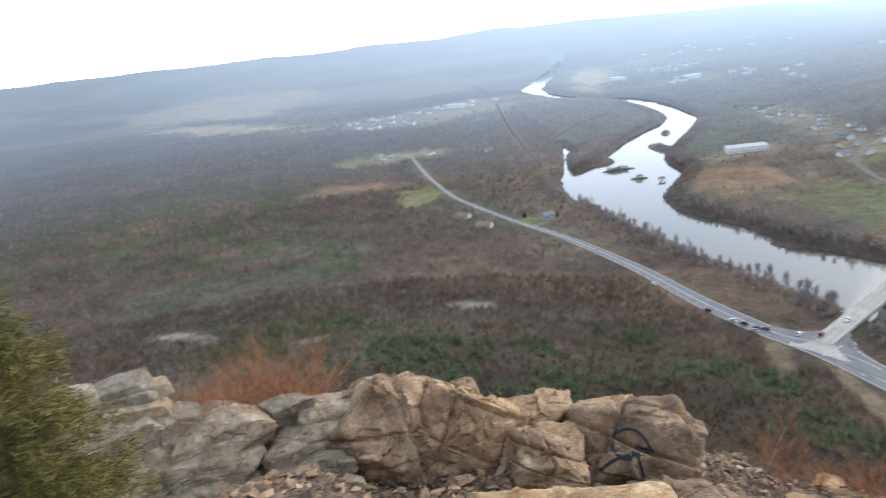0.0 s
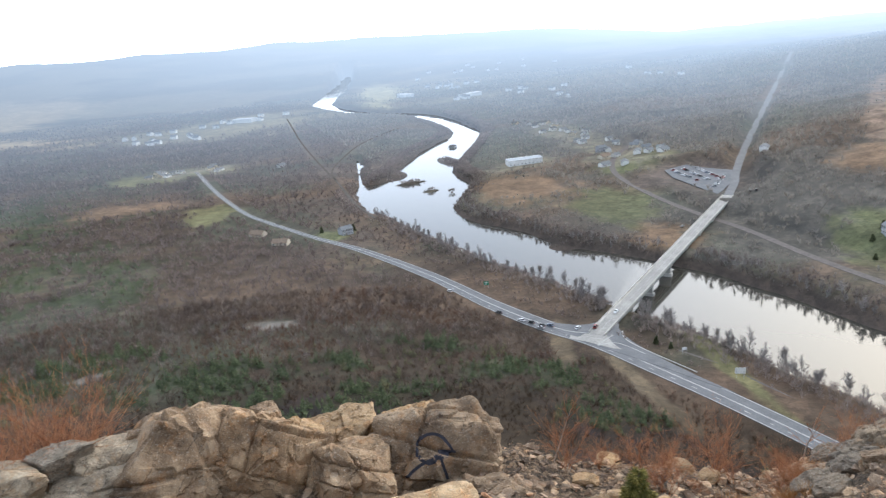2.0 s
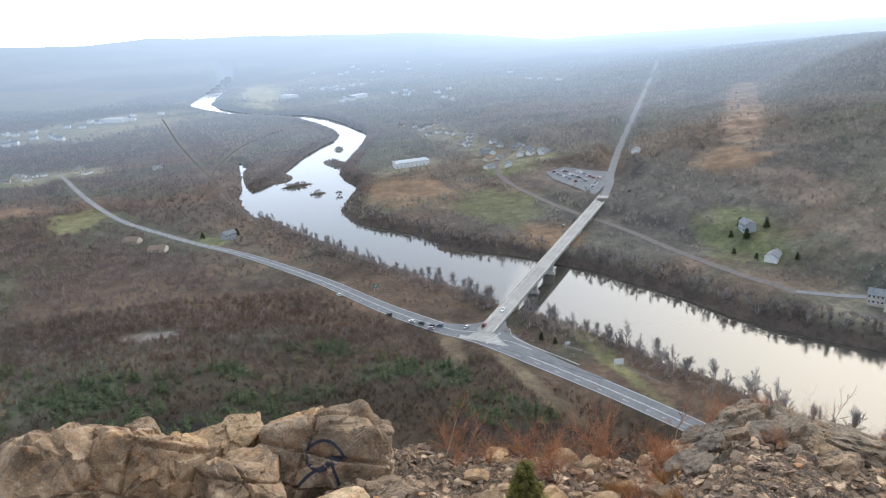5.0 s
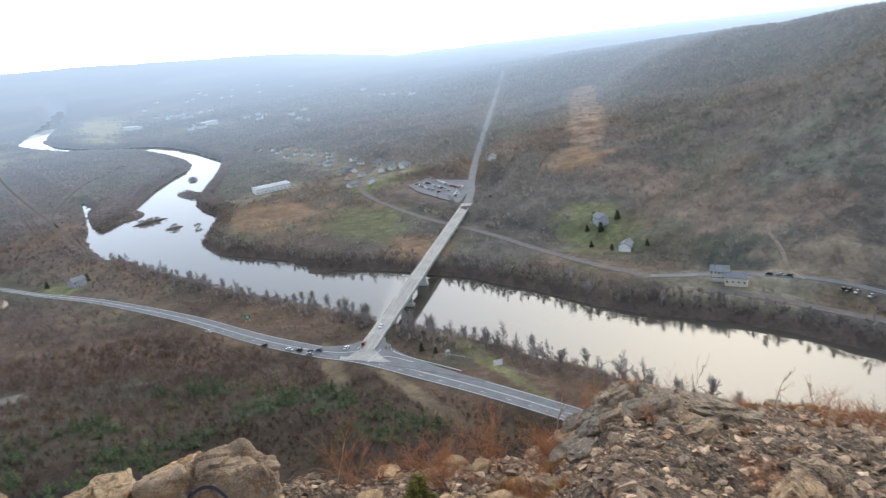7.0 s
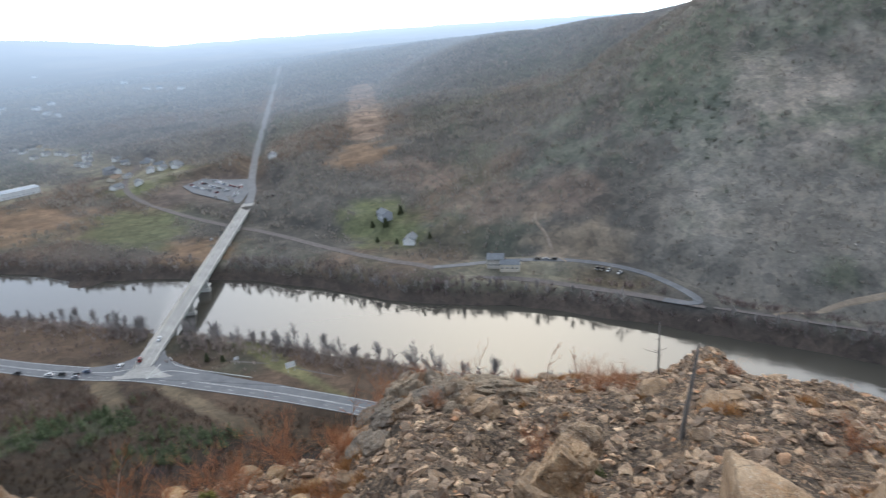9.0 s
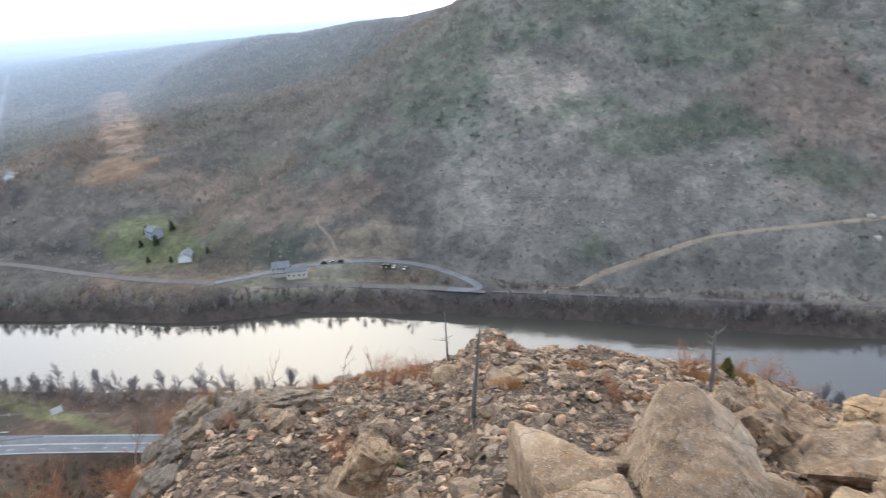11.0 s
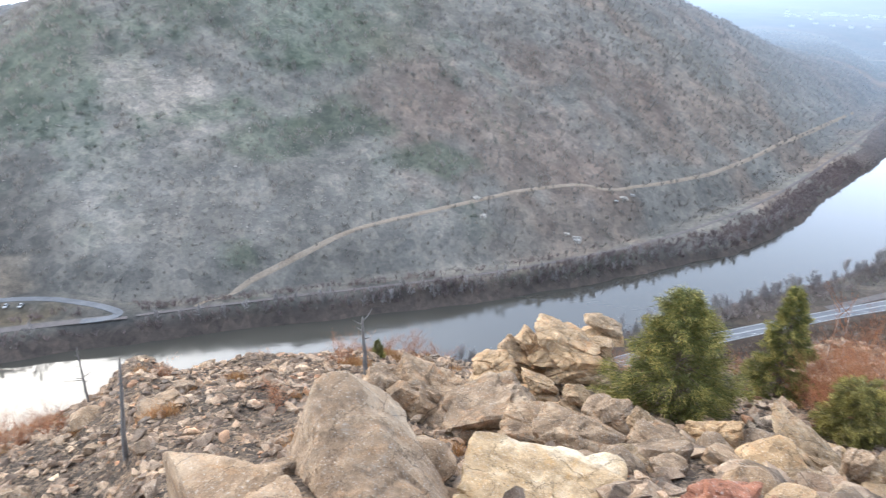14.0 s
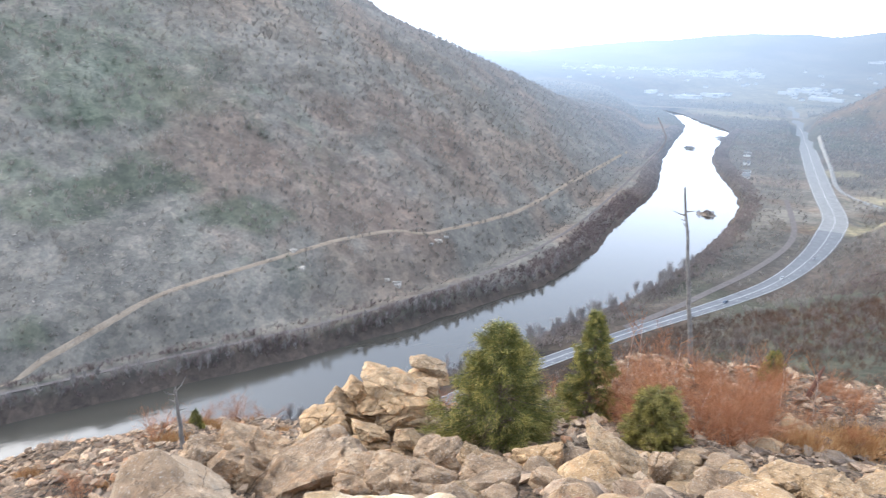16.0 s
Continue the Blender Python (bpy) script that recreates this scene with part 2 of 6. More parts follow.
def home_hill(x, y):
    """The slope on which the viewer stands, rising west of the highway."""
    xh = np.interp(-y, -HIGHWAY[:, 1], HIGHWAY[:, 0])
    dx = xh - 12 - x
    g = np.interp(y, [-900, -600, -300, -140, -80, -50, 30, 90, 200, 300, 500, 900], [0.3, 0.62, 0.46, 0.48, 0.66, 1, 1, 0.56, 0.34, 0.23, 0.13, 0.06])
    r = np.maximum(dx, 0)
    rise = 0.80 * 230 * np.tanh(r / 230) * 1.05 * g
    return np.minimum(rise, 320) + fbm(x / 40, y / 40, 4, 21) * 3.0 * np.clip(rise / 40, 0, 1)


# the ledge before the viewer: drop below the eye along the way out
STEP_R = (0, 1.1, 1.7, 3, 6, 10, 14, 18, 22, 28, 34, 46, 60)
STEP_D = (1.62, 1.7, 3.0, 4.3, 5.9, 8.3, 10.6, 12.3, 13.9, 16.6, 19.6, 26.5, 37)


def ledge(x, y):
    r = np.hypot(x, y)
    az = np.degrees(np.arctan2(x, y))
    z = EYE - np.interp(r, STEP_R, STEP_D)
    edge = np.interp(az, [-60, -10, 20, 34, 45, 60, 75, 100, 118, 135, 160], [25, 22, 21, 23, 27, 31, 38, 46, 34, 42, 46])
    lift = np.interp(az, [-40, -15, -8, 3, 8, 17, 22, 28, 33, 39, 44, 49.5, 52.5, 62, 74, 80, 86, 91, 100, 105, 110, 116, 135, 160], [1.2, 1.2, 0, -0.2, -1.1, -1.2, -0.9, -1.9, -2.0, -2.5, -2.9, -1.6, -0.3, -0.9, -0.4, 0.5, 0.5, 0.5, 0.5, -0.1, -0.7, -0.2, 0.8, 1.6])
    lift = lift + 1.5 * np.exp(-((az - 80.2) / 2.2) ** 2) * sstep(22, 34, r)
    out = np.maximum(r - edge, 0)
    rough = fbm(x / 5, y / 5, 5, 31) * 0.9 * sstep(3, 12, r) + fbm(x / 1.1, y / 1.1, 4, 35) * 0.16 * sstep(2, 5, r)
    shelf = sstep(128, 142, az) * np.clip(r - 24, 0, 20) * 0.24
    return z + lift * sstep(4, 14, r) + shelf - out * 1.3 + rough, r


def ground_height(x, y):
    r = np.hypot(x, y)
    az = np.degrees(np.arctan2(x, y))
    sx, sy = zip(*SKYLINE)
    rim = EYE + 4700 * np.tan(np.radians(np.interp(az, sx, sy) + 0.18 * fbm(az / 9, az * 0 + 3.3, 4, 3)))
    z = 6.5 + fbm(x / 160, y / 160, 4, 1) * 2.0 + sstep(700, 2500, r) * (6 + 9 * fbm(x / 500, y / 500, 4, 7))
    z = z + np.maximum(rim - 15, 0) * np.clip((r - 2300) / 2400, 0, 1) ** 1.6 * (1 + 0.15 * fbm(x / 600, y / 600, 4, 9))
    # the land falls away behind the shoulder
    z = z - 115 * sstep(2300, 4600, r) * sstep(36, 52, az) * (1 - sstep(112, 120, az))
    z = np.maximum(z, np.where(x > 300, massif(x, y), 0))
    # the ridge runs on northwards as a low wooded shoulder
    fall = np.interp(az, [45, 66, 70, 74, 77, 84], [0.0475, 0.0475, 0.038, 0.034, 0.025, 0.02])
    tail = (166 - fall * r) * np.clip((r - 470) / np.interp(az, [64, 76], [700, 400]), 0, 1) ** 1.25 * (1 - sstep(2500, 3200, r)) * sstep(45, 64, az) * (1 - sstep(84, 92, az))
    tail = np.maximum(tail, (166 - fall * r) * sstep(850, 1750, r) * (1 - sstep(2500, 3200, r)) * sstep(26, 66, az) * (1 - sstep(84, 92, az)))
    z = np.maximum(z, tail + 4 * fbm(x / 120, y / 120, 4, 13) * (tail > 20))
    z = z + 150 * np.exp(-((x - 640) / 170) ** 2 - ((y + 1640) / 230) ** 2)
    z = np.where(x < 300, z + home_hill(x, y), z)
    # roads lie on level benches
    for line, half in ((HIGHWAY, 12), (UPROAD, 6), (WESTROAD, 5), (RAILBED, 5), (LOOP, 5), (TRACK, 4), (SPUR, 4), (ACCESS, 5), (FLATS, 9)):
        d, k = near_line(x, y, line, 40)
        w = 1 - sstep(half, half + 14, d)
        z = z * (1 - w) + (line[k, 2] - 0.12) * w
    w = 1 - sstep(0.9, 1.3, np.hypot((x - 432) / 46, (y - 535) / 66))
    z = z * (1 - w) + 11.1 * w
    # river bed and banks
    d, k = near_line(x, y, RIVER, 140)
    e = d - RIVER[k, 2] + 3.5 * fbm(x / 22, y / 22, 3, 5)
    w = sstep(-9, 11, e)
    z = np.where(e < 11, -3.2 + (z + 3.2) * w, z)
    for line in CHANNELS:
        d, k = near_line(x, y, line, 40)
        q = d - line[k, 2] + 2 * fbm(x / 14, y / 14, 3, 6)
        z = np.where(q < 6, np.minimum(z, -1.5 + (z + 1.5) * sstep(-3, 6, q)), z)
    for ix, iy, a, b in ISLANDS:
        q = ((x - ix) / a) ** 2 + ((y - iy) / b) ** 2
        z = np.maximum(z, np.where(q < 4, 2.0 - 2.2 * q, -5))
    zl, rr = ledge(x, y)
    w = 1 - sstep(55, 90, rr)
    return np.where(rr < 90, np.maximum(zl, z - 200 * (rr < 48)) * w + z * (1 - w), z), e


ISLANDS = ((789, -1020, 16, 10), (850, -1195, 22, 12), (449, -622, 13, 9), (222, 724, 11, 7), (204, 852, 26, 44), (216, 782, 22, 9), (300, 876, 15, 40), (343, 984, 8, 9), (246, 458, 15, 13), (238, 700, 6, 4), (430, 2080, 30, 90))
az = np.radians(np.concatenate([np.arange(-180, -46, 3.0), np.arange(-46, 166, 0.4), np.arange(166, 180, 3.0)]))
rad = np.concatenate([np.linspace(0.25, 6, 24), np.geomspace(6.4, 60, 90), np.geomspace(62, 250, 70), np.arange(253, 520, 2.4), np.geomspace(524, 1300, 100), np.geomspace(1312, 4900, 90)])
gx, gy = (rad[:, None] * np.sin(az)).ravel(), (rad[:, None] * np.cos(az)).ravel()
gz, bank = ground_height(gx, gy)
nr, na = len(rad), len(az)
i, j = np.meshgrid(np.arange(nr - 1), np.arange(na), indexing="ij")
j2 = (j + 1) % na
quads = np.stack([i * na + j, (i + 1) * na + j, (i + 1) * na + j2, i * na + j2], -1).reshape(-1, 4)[:, ::-1]

# ---- land cover: colours of woods, fields, scree, by place, greyed for haze ----
# x, y, half-lengths, turn, kind
FIELDS = ((-750, 2830, 330, 330, 0, "stubble"), (-580, 2030, 370, 90, 49, "stubble"), (-690, 2550, 330, 80, 49, "stubble"), (-100, 850, 55, 34, 10, "rust"), (-18, 760, 26, 40, 0, "meadow"),
          (328, 520, 36, 62, 14, "grass"), (296, 640, 45, 60, 10, "rust"), (303, 415, 26, 30, 20, "rust"), (508, 2060, 58, 350, 13, "hay"), (60, 1680, 190, 170, 0, "pale"),
          (398, 308, 24, 50, 32, "lawn"), (520, 430, 46, 30, -40, "rust"), (486, 335, 30, 46, 20, "heath"), (430, 235, 26, 34, 20, "heath"), (390, 150, 12, 30, -8, "dirt"), (360, 120, 9, 30, 0, "verge"), (412, 188, 10, 9, 0, "dirt"),
          (10, 365, 17, 8, 0, "scree"), (-143, 346, 24, 7, 20, "scree"), (-75, 320, 9, 5, 0, "scree"), (160, 232, 5, 62, 11, "verge"), (150, 290, 5, 30, 24, "verge"), (430, 640, 40, 40, 0, "lawn"), (432, 535, 46, 66, 0, "pave"), (88, 592, 16, 18, 0, "lawn"), (207, 235, 4.5, 62, 12, "meadow"), (-60, 1070, 90, 60, 0, "meadow"),
          (1500, -2200, 600, 250, 30, "pale"), (1010, -1150, 120, 50, -45, "rust"), (640, -1560, 130, 190, 0, "rust"), (500, -960, 26, 40, 20, "pale"), (1050, -1560, 180, 50, 10, "pale"), (330, -900, 60, 120, 20, "pale"), (300, -690, 30, 50, 20, "pale"),
          (516, 52, 62, 26, -55, "bare"), (425, 40, 40, 62, 20, "screes"), (432, -60, 36, 50, 0, "screes"), (560, -255, 24, 34, 0, "heath"), (560, -330, 60, 50, 0, "heath"), (470, -210, 60, 60, 0, "heath"), (520, -130, 70, 40, 0, "heath"), (470, -25, 16, 30, 0, "pines"), (486, -70, 18, 34, 0, "pines"), (497, 15, 12, 30, 0, "pines"), (450, -130, 14, 28, 0, "pines"), (387, 6, 7, 11, 0, "pines"), (600, -60, 60, 90, 0, "pines"), (560, 130, 70, 50, 0, "pines"), (430, 175, 22, 30, 0, "heath"),
          (-33, 1085, 60, 40, 0, "yard"), (478, 880, 26, 170, 9, "yard"), (-100, 1620, 90, 110, 0, "yard"), (80, 1760, 130, 70, 0, "yard"), (440, 665, 40, 45, 0, "yard"), (590, 1590, 90, 60, 0, "yard"), (700, 1960, 110, 110, 0, "yard"), (350, 752, 44, 26, -12, "yard"), (345, 176, 22, 34, 0, "yard"), (1900, -2600, 620, 420, 40, "yard"))
TONES = {"hay": (0.46, 0.42, 0.25), "stubble": (0.44, 0.345, 0.215), "bare": (0.27, 0.24, 0.205), "screes": (0.2, 0.186, 0.163), "heath": (0.18, 0.14, 0.115), "pines": (0.095, 0.11, 0.08), "yard": (0.2, 0.185, 0.14), "verge": (0.15, 0.122, 0.085), "rust": (0.19, 0.13, 0.085), "meadow": (0.17, 0.165, 0.085), "grass": (0.12, 0.128, 0.07), "pale": (0.27, 0.24, 0.16),
         "lawn": (0.125, 0.138, 0.07), "dirt": (0.23, 0.19, 0.145), "scree": (0.2, 0.185, 0.17), "pave": (0.12, 0.1, 0.09)}


def in_field(x, y, f, soft=0.4):
    a = radians(f[4])
    u, v = (x - f[0]) * math.cos(a) - (y - f[1]) * math.sin(a), (x - f[0]) * math.sin(a) + (y - f[1]) * math.cos(a)
    q = np.sqrt((u / f[2]) ** 2 + (v / f[3]) ** 2) + 0.7 * fbm(x / (f[2] * 0.6), y / (f[3] * 0.6), 4, 41) + 0.35 * fbm(x / 9, y / 9, 3, 43)
    return 1 - sstep(1 - soft, 1 + soft, q)


def scree_share(x, y):
    """Bare grey scree on the mountain's river face, in runs that follow the fall of the slope."""
    h = np.where(x > 340, massif(np.maximum(x, 301), y), 0)
    n = fbm(x / 120 + 4, y / 80, 4, 51) * 0.6 + fbm(x / 26, y / 18, 5, 55) * 0.8
    s = 0.6 * sstep(-0.05, 0.5, n) * sstep(14, 26, h) * (1 - sstep(150, 230, h)) * sstep(-620, -300, y) * (1 - sstep(60, 150, y))
    return s


def strip(x, y):
    """The cleared strip for a power line."""
    a, b = np.array((590, 468)), np.array((1000, 800))
    t = np.clip(((x - a[0]) * (b - a)[0] + (y - a[1]) * (b - a)[1]) / ((b - a) ** 2).sum(), 0, 1)
    return 1 - sstep(16, 27, np.hypot(x - a[0] - t * (b - a)[0], y - a[1] - t * (b - a)[1]) + 9 * fbm(x / 20, y / 20, 4, 45))


# stands of conifers: x, y, half-lengths
STANDS = ((62, 300, 56, 26), (-22, 285, 48, 28), (-150, 560, 120, 130), (-350, 800, 270, 300), (-90, 490, 50, 50), (20, 240, 70, 24), (110, 262, 40, 26), (-90, 330, 50, 40), (397, 28, 9, 10), (500, 95, 60, 55), (560, -60, 70, 60), (520, -180, 60, 40), (130, 205, 26, 22), (430, 250, 12, 12), (395, 285, 6, 20))


def evergreen_share(x, y):
    s = np.zeros(x.shape)
    n = fbm(x / 30 + 9, y / 30, 4, 61)
    for a, b, u, v in STANDS:
        s = np.maximum(s, 1 - sstep(0.55, 1.1, np.hypot((x - a) / u, (y - b) / v) + 0.6 * n))
    rise = sstep(372, 400, x) * sstep(-230, -60, y) * (1 - sstep(200, 420, y)) * (1 - sstep(900, 1200, x))
    s = np.maximum(s, 0.75 * rise * sstep(-0.05, 0.3, fbm(x / 48 + 2, y / 36, 4, 66)))
    return s * sstep(-0.25, 0.1, fbm(x / 18, y / 18, 3, 64))


def dark_slope(x, y):
    """Mask for the darkest ground and scrub colour on the steep slope above the junction."""
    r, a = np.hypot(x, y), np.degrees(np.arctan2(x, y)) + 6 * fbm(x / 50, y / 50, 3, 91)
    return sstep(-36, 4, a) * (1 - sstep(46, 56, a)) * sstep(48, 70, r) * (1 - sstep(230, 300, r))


def mix(c, w, tone):
    return c * (1 - w[:, None]) + tone * w[:, None]


def cover(x, y, z, e):
    n, m = fbm(x / 60, y / 60, 5, 71)[:, None], fbm(x / 12, y / 12, 4, 75)[:, None]
    r = np.hypot(x, y)
    # bare-woods leaf litter; haze painted as grey across the river and farther off
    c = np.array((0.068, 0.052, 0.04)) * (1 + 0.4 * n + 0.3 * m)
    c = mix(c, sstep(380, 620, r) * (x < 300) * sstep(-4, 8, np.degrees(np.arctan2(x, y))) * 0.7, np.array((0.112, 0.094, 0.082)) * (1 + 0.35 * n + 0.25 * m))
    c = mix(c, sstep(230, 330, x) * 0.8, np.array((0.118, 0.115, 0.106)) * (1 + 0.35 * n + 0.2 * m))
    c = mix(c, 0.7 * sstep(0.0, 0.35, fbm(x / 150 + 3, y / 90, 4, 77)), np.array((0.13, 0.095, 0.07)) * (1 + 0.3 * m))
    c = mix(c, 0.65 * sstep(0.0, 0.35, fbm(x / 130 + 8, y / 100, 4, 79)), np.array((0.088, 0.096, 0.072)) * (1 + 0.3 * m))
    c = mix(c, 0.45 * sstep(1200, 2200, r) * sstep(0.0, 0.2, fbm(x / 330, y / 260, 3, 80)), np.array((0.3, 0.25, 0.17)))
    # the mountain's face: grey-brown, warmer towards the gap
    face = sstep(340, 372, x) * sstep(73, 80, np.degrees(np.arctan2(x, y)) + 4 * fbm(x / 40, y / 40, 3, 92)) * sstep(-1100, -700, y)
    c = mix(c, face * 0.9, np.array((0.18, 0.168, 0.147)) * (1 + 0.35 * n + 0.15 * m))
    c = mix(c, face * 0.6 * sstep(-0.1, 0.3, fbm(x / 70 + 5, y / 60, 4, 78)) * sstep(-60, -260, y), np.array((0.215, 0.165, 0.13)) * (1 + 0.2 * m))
    # conifer ground across the river tinted paler, haze put into the colour
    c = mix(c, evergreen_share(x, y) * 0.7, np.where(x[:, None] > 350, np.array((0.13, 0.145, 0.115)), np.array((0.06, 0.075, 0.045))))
    for f in FIELDS:
        c = mix(c, (0.7 if f[5] in ("heath", "pines", "screes") else 0.85) * in_field(x, y, f), np.array(TONES[f[5]]) * (1 + 0.25 * n + 0.35 * m))
    c = mix(c, strip(x, y) * 0.85, np.array((0.21, 0.158, 0.122)) * (1 + 0.7 * m))
    c = mix(c, scree_share(x, y) * 0.4, np.array((0.3, 0.28, 0.25)) * (1 + 0.35 * m))
    # ground inside the mask is mixed towards near-black brown
    c = mix(c, 0.85 * dark_slope(x, y), np.array((0.026, 0.02, 0.013)) * (1 + 0.5 * m + 0.3 * n))
    c = mix(c, 1 - sstep(50, 75, r), np.array((0.17, 0.125, 0.085)) * (1 + 0.4 * m))
    return np.clip(mix(c, (1 - sstep(2, 9, e)) * (e > -20), np.array((0.085, 0.07, 0.06))), 0.02, 0.6)


def ground_material():
    m, n, l, b = material("land", 0.95, 0.1)
    a = n.new("ShaderNodeVertexColor")
    a.layer_name = "cover"
    f1, f2 = noise_node(n, l, 0.35, 8, 0.7), noise_node(n, l, 3.0, 6, 0.7)
    vor, tc = n.new("ShaderNodeTexVoronoi"), n.new("ShaderNodeTexCoord")
    vor.inputs["Scale"].default_value = 0.17
    l.new(tc.outputs["Object"], vor.inputs["Vector"])
    wide = noise_node(n, l, 0.035, 5, 0.65)
    col = blend(n, l, 0.6, a.outputs[0], ramp_node(n, l, f1, [(0.32, (0.5, 0.5, 0.52)), (0.5, (1, 1, 1)), (0.7, (1.5, 1.42, 1.32))]), "MULTIPLY")
    col = blend(n, l, 0.45, col, ramp_node(n, l, f2, [(0.3, (0.55, 0.55, 0.55)), (0.7, (1.4, 1.4, 1.4))]), "MULTIPLY")
    bw = n.new("ShaderNodeRGBToBW")
    l.new(vor.outputs["Color"], bw.inputs[0])
    col = blend(n, l, 0.4, col, ramp_node(n, l, bw.outputs[0], [(0.25, (0.6, 0.62, 0.64)), (0.5, (1, 1, 1)), (0.75, (1.35, 1.3, 1.24))]), "MULTIPLY")
    col = blend(n, l, 0.6, col, ramp_node(n, l, wide, [(0.35, (0.72, 0.74, 0.74)), (0.65, (1.3, 1.26, 1.2))]), "MULTIPLY")
    l.new(col, b.inputs["Base Color"])
    bump(n, l, b, f1, 0.45, 1.0)
    return m


def painted_haze(m):
    """Backdrop haze painted as emission: a pale glow mixed in by distance beyond FAR."""
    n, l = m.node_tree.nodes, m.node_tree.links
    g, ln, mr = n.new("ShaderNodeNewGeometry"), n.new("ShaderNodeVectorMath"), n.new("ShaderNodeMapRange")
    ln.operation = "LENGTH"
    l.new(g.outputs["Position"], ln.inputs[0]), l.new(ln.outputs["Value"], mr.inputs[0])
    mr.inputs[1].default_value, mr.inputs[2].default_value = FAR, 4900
    # the painted glow is strongest towards the veiled sun
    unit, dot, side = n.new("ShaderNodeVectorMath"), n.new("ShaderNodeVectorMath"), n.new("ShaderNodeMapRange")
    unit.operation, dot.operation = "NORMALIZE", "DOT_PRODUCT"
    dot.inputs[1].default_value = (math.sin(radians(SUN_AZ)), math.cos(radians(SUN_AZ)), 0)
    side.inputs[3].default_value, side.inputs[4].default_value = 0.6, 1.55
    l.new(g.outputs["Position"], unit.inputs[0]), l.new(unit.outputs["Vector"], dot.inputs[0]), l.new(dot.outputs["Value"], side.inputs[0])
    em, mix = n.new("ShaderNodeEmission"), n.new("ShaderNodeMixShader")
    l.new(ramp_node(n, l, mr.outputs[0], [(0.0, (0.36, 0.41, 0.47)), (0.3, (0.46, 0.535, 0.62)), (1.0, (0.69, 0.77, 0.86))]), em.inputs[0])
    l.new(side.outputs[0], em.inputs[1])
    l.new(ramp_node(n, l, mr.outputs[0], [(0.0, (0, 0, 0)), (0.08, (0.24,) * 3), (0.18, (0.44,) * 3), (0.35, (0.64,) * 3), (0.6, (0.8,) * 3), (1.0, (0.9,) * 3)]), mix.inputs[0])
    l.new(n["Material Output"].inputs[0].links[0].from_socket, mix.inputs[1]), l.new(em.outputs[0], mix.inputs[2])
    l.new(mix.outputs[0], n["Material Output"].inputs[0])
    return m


# from this radius outwards haze is painted into the materials
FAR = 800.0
ground = mesh_np("ground", np.stack([gx, gy, gz], 1), quads, ground_material(), True)
tint = ground.data.color_attributes.new("cover", "FLOAT_COLOR", "POINT")
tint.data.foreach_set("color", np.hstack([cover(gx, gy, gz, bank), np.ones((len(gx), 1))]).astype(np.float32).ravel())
ground.data.materials.append(painted_haze(ground_material()))


def rubble_material():
    """Fine angular scree and dirt between the stones of the ledge."""
    m, n, l, b = material("rubble", 0.95, 0.15)
    tc, vor, vor2 = n.new("ShaderNodeTexCoord"), n.new("ShaderNodeTexVoronoi"), n.new("ShaderNodeTexVoronoi")
    vor.inputs["Scale"].default_value, vor2.inputs["Scale"].default_value = 7.0, 17.0
    wob = noise_node(n, l, 5.0, 4)
    off = n.new("ShaderNodeVectorMath")
    off.operation = "ADD"
    l.new(tc.outputs["Object"], off.inputs[0]), l.new(ramp_node(n, l, wob, [(0.3, (0, 0, 0)), (0.7, (0.2, 0.2, 0.2))]), off.inputs[1])
    l.new(off.outputs[0], vor.inputs["Vector"]), l.new(off.outputs[0], vor2.inputs["Vector"])
    big = noise_node(n, l, 0.5, 7, 0.65)
    dirt = ramp_node(n, l, big, [(0.35, (0.08, 0.064, 0.05)), (0.55, (0.14, 0.106, 0.078)), (0.7, (0.21, 0.13, 0.075))])
    bw, bw2 = n.new("ShaderNodeRGBToBW"), n.new("ShaderNodeRGBToBW")
    l.new(vor.outputs["Color"], bw.inputs[0]), l.new(vor2.outputs["Color"], bw2.inputs[0])
    col = blend(n, l, 0.85, dirt, ramp_node(n, l, bw.outputs[0], [(0.25, (0.5, 0.5, 0.52)), (0.5, (1, 1, 1)), (0.75, (2.0, 1.9, 1.7))]), "MULTIPLY")
    col = blend(n, l, 0.8, col, ramp_node(n, l, bw2.outputs[0], [(0.25, (0.6, 0.6, 0.6)), (0.75, (1.5, 1.45, 1.35))]), "MULTIPLY")
    l.new(col, b.inputs["Base Color"])
    bump(n, l, b, vor.outputs["Distance"], 1.0, 0.12)
    n["Bump"].invert = True
    return m


ground.data.materials.append(rubble_material())
ring = quads[:, 0] // na
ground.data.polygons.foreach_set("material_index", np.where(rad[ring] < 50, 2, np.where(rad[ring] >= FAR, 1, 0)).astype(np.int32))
tagged(ground, "brown wooded valley floor, fields and scree slopes", "ground", kind="structure")


def height_at(x, y):
    return ground_height(np.atleast_1d(np.asarray(x, float)), np.atleast_1d(np.asarray(y, float)))[0]


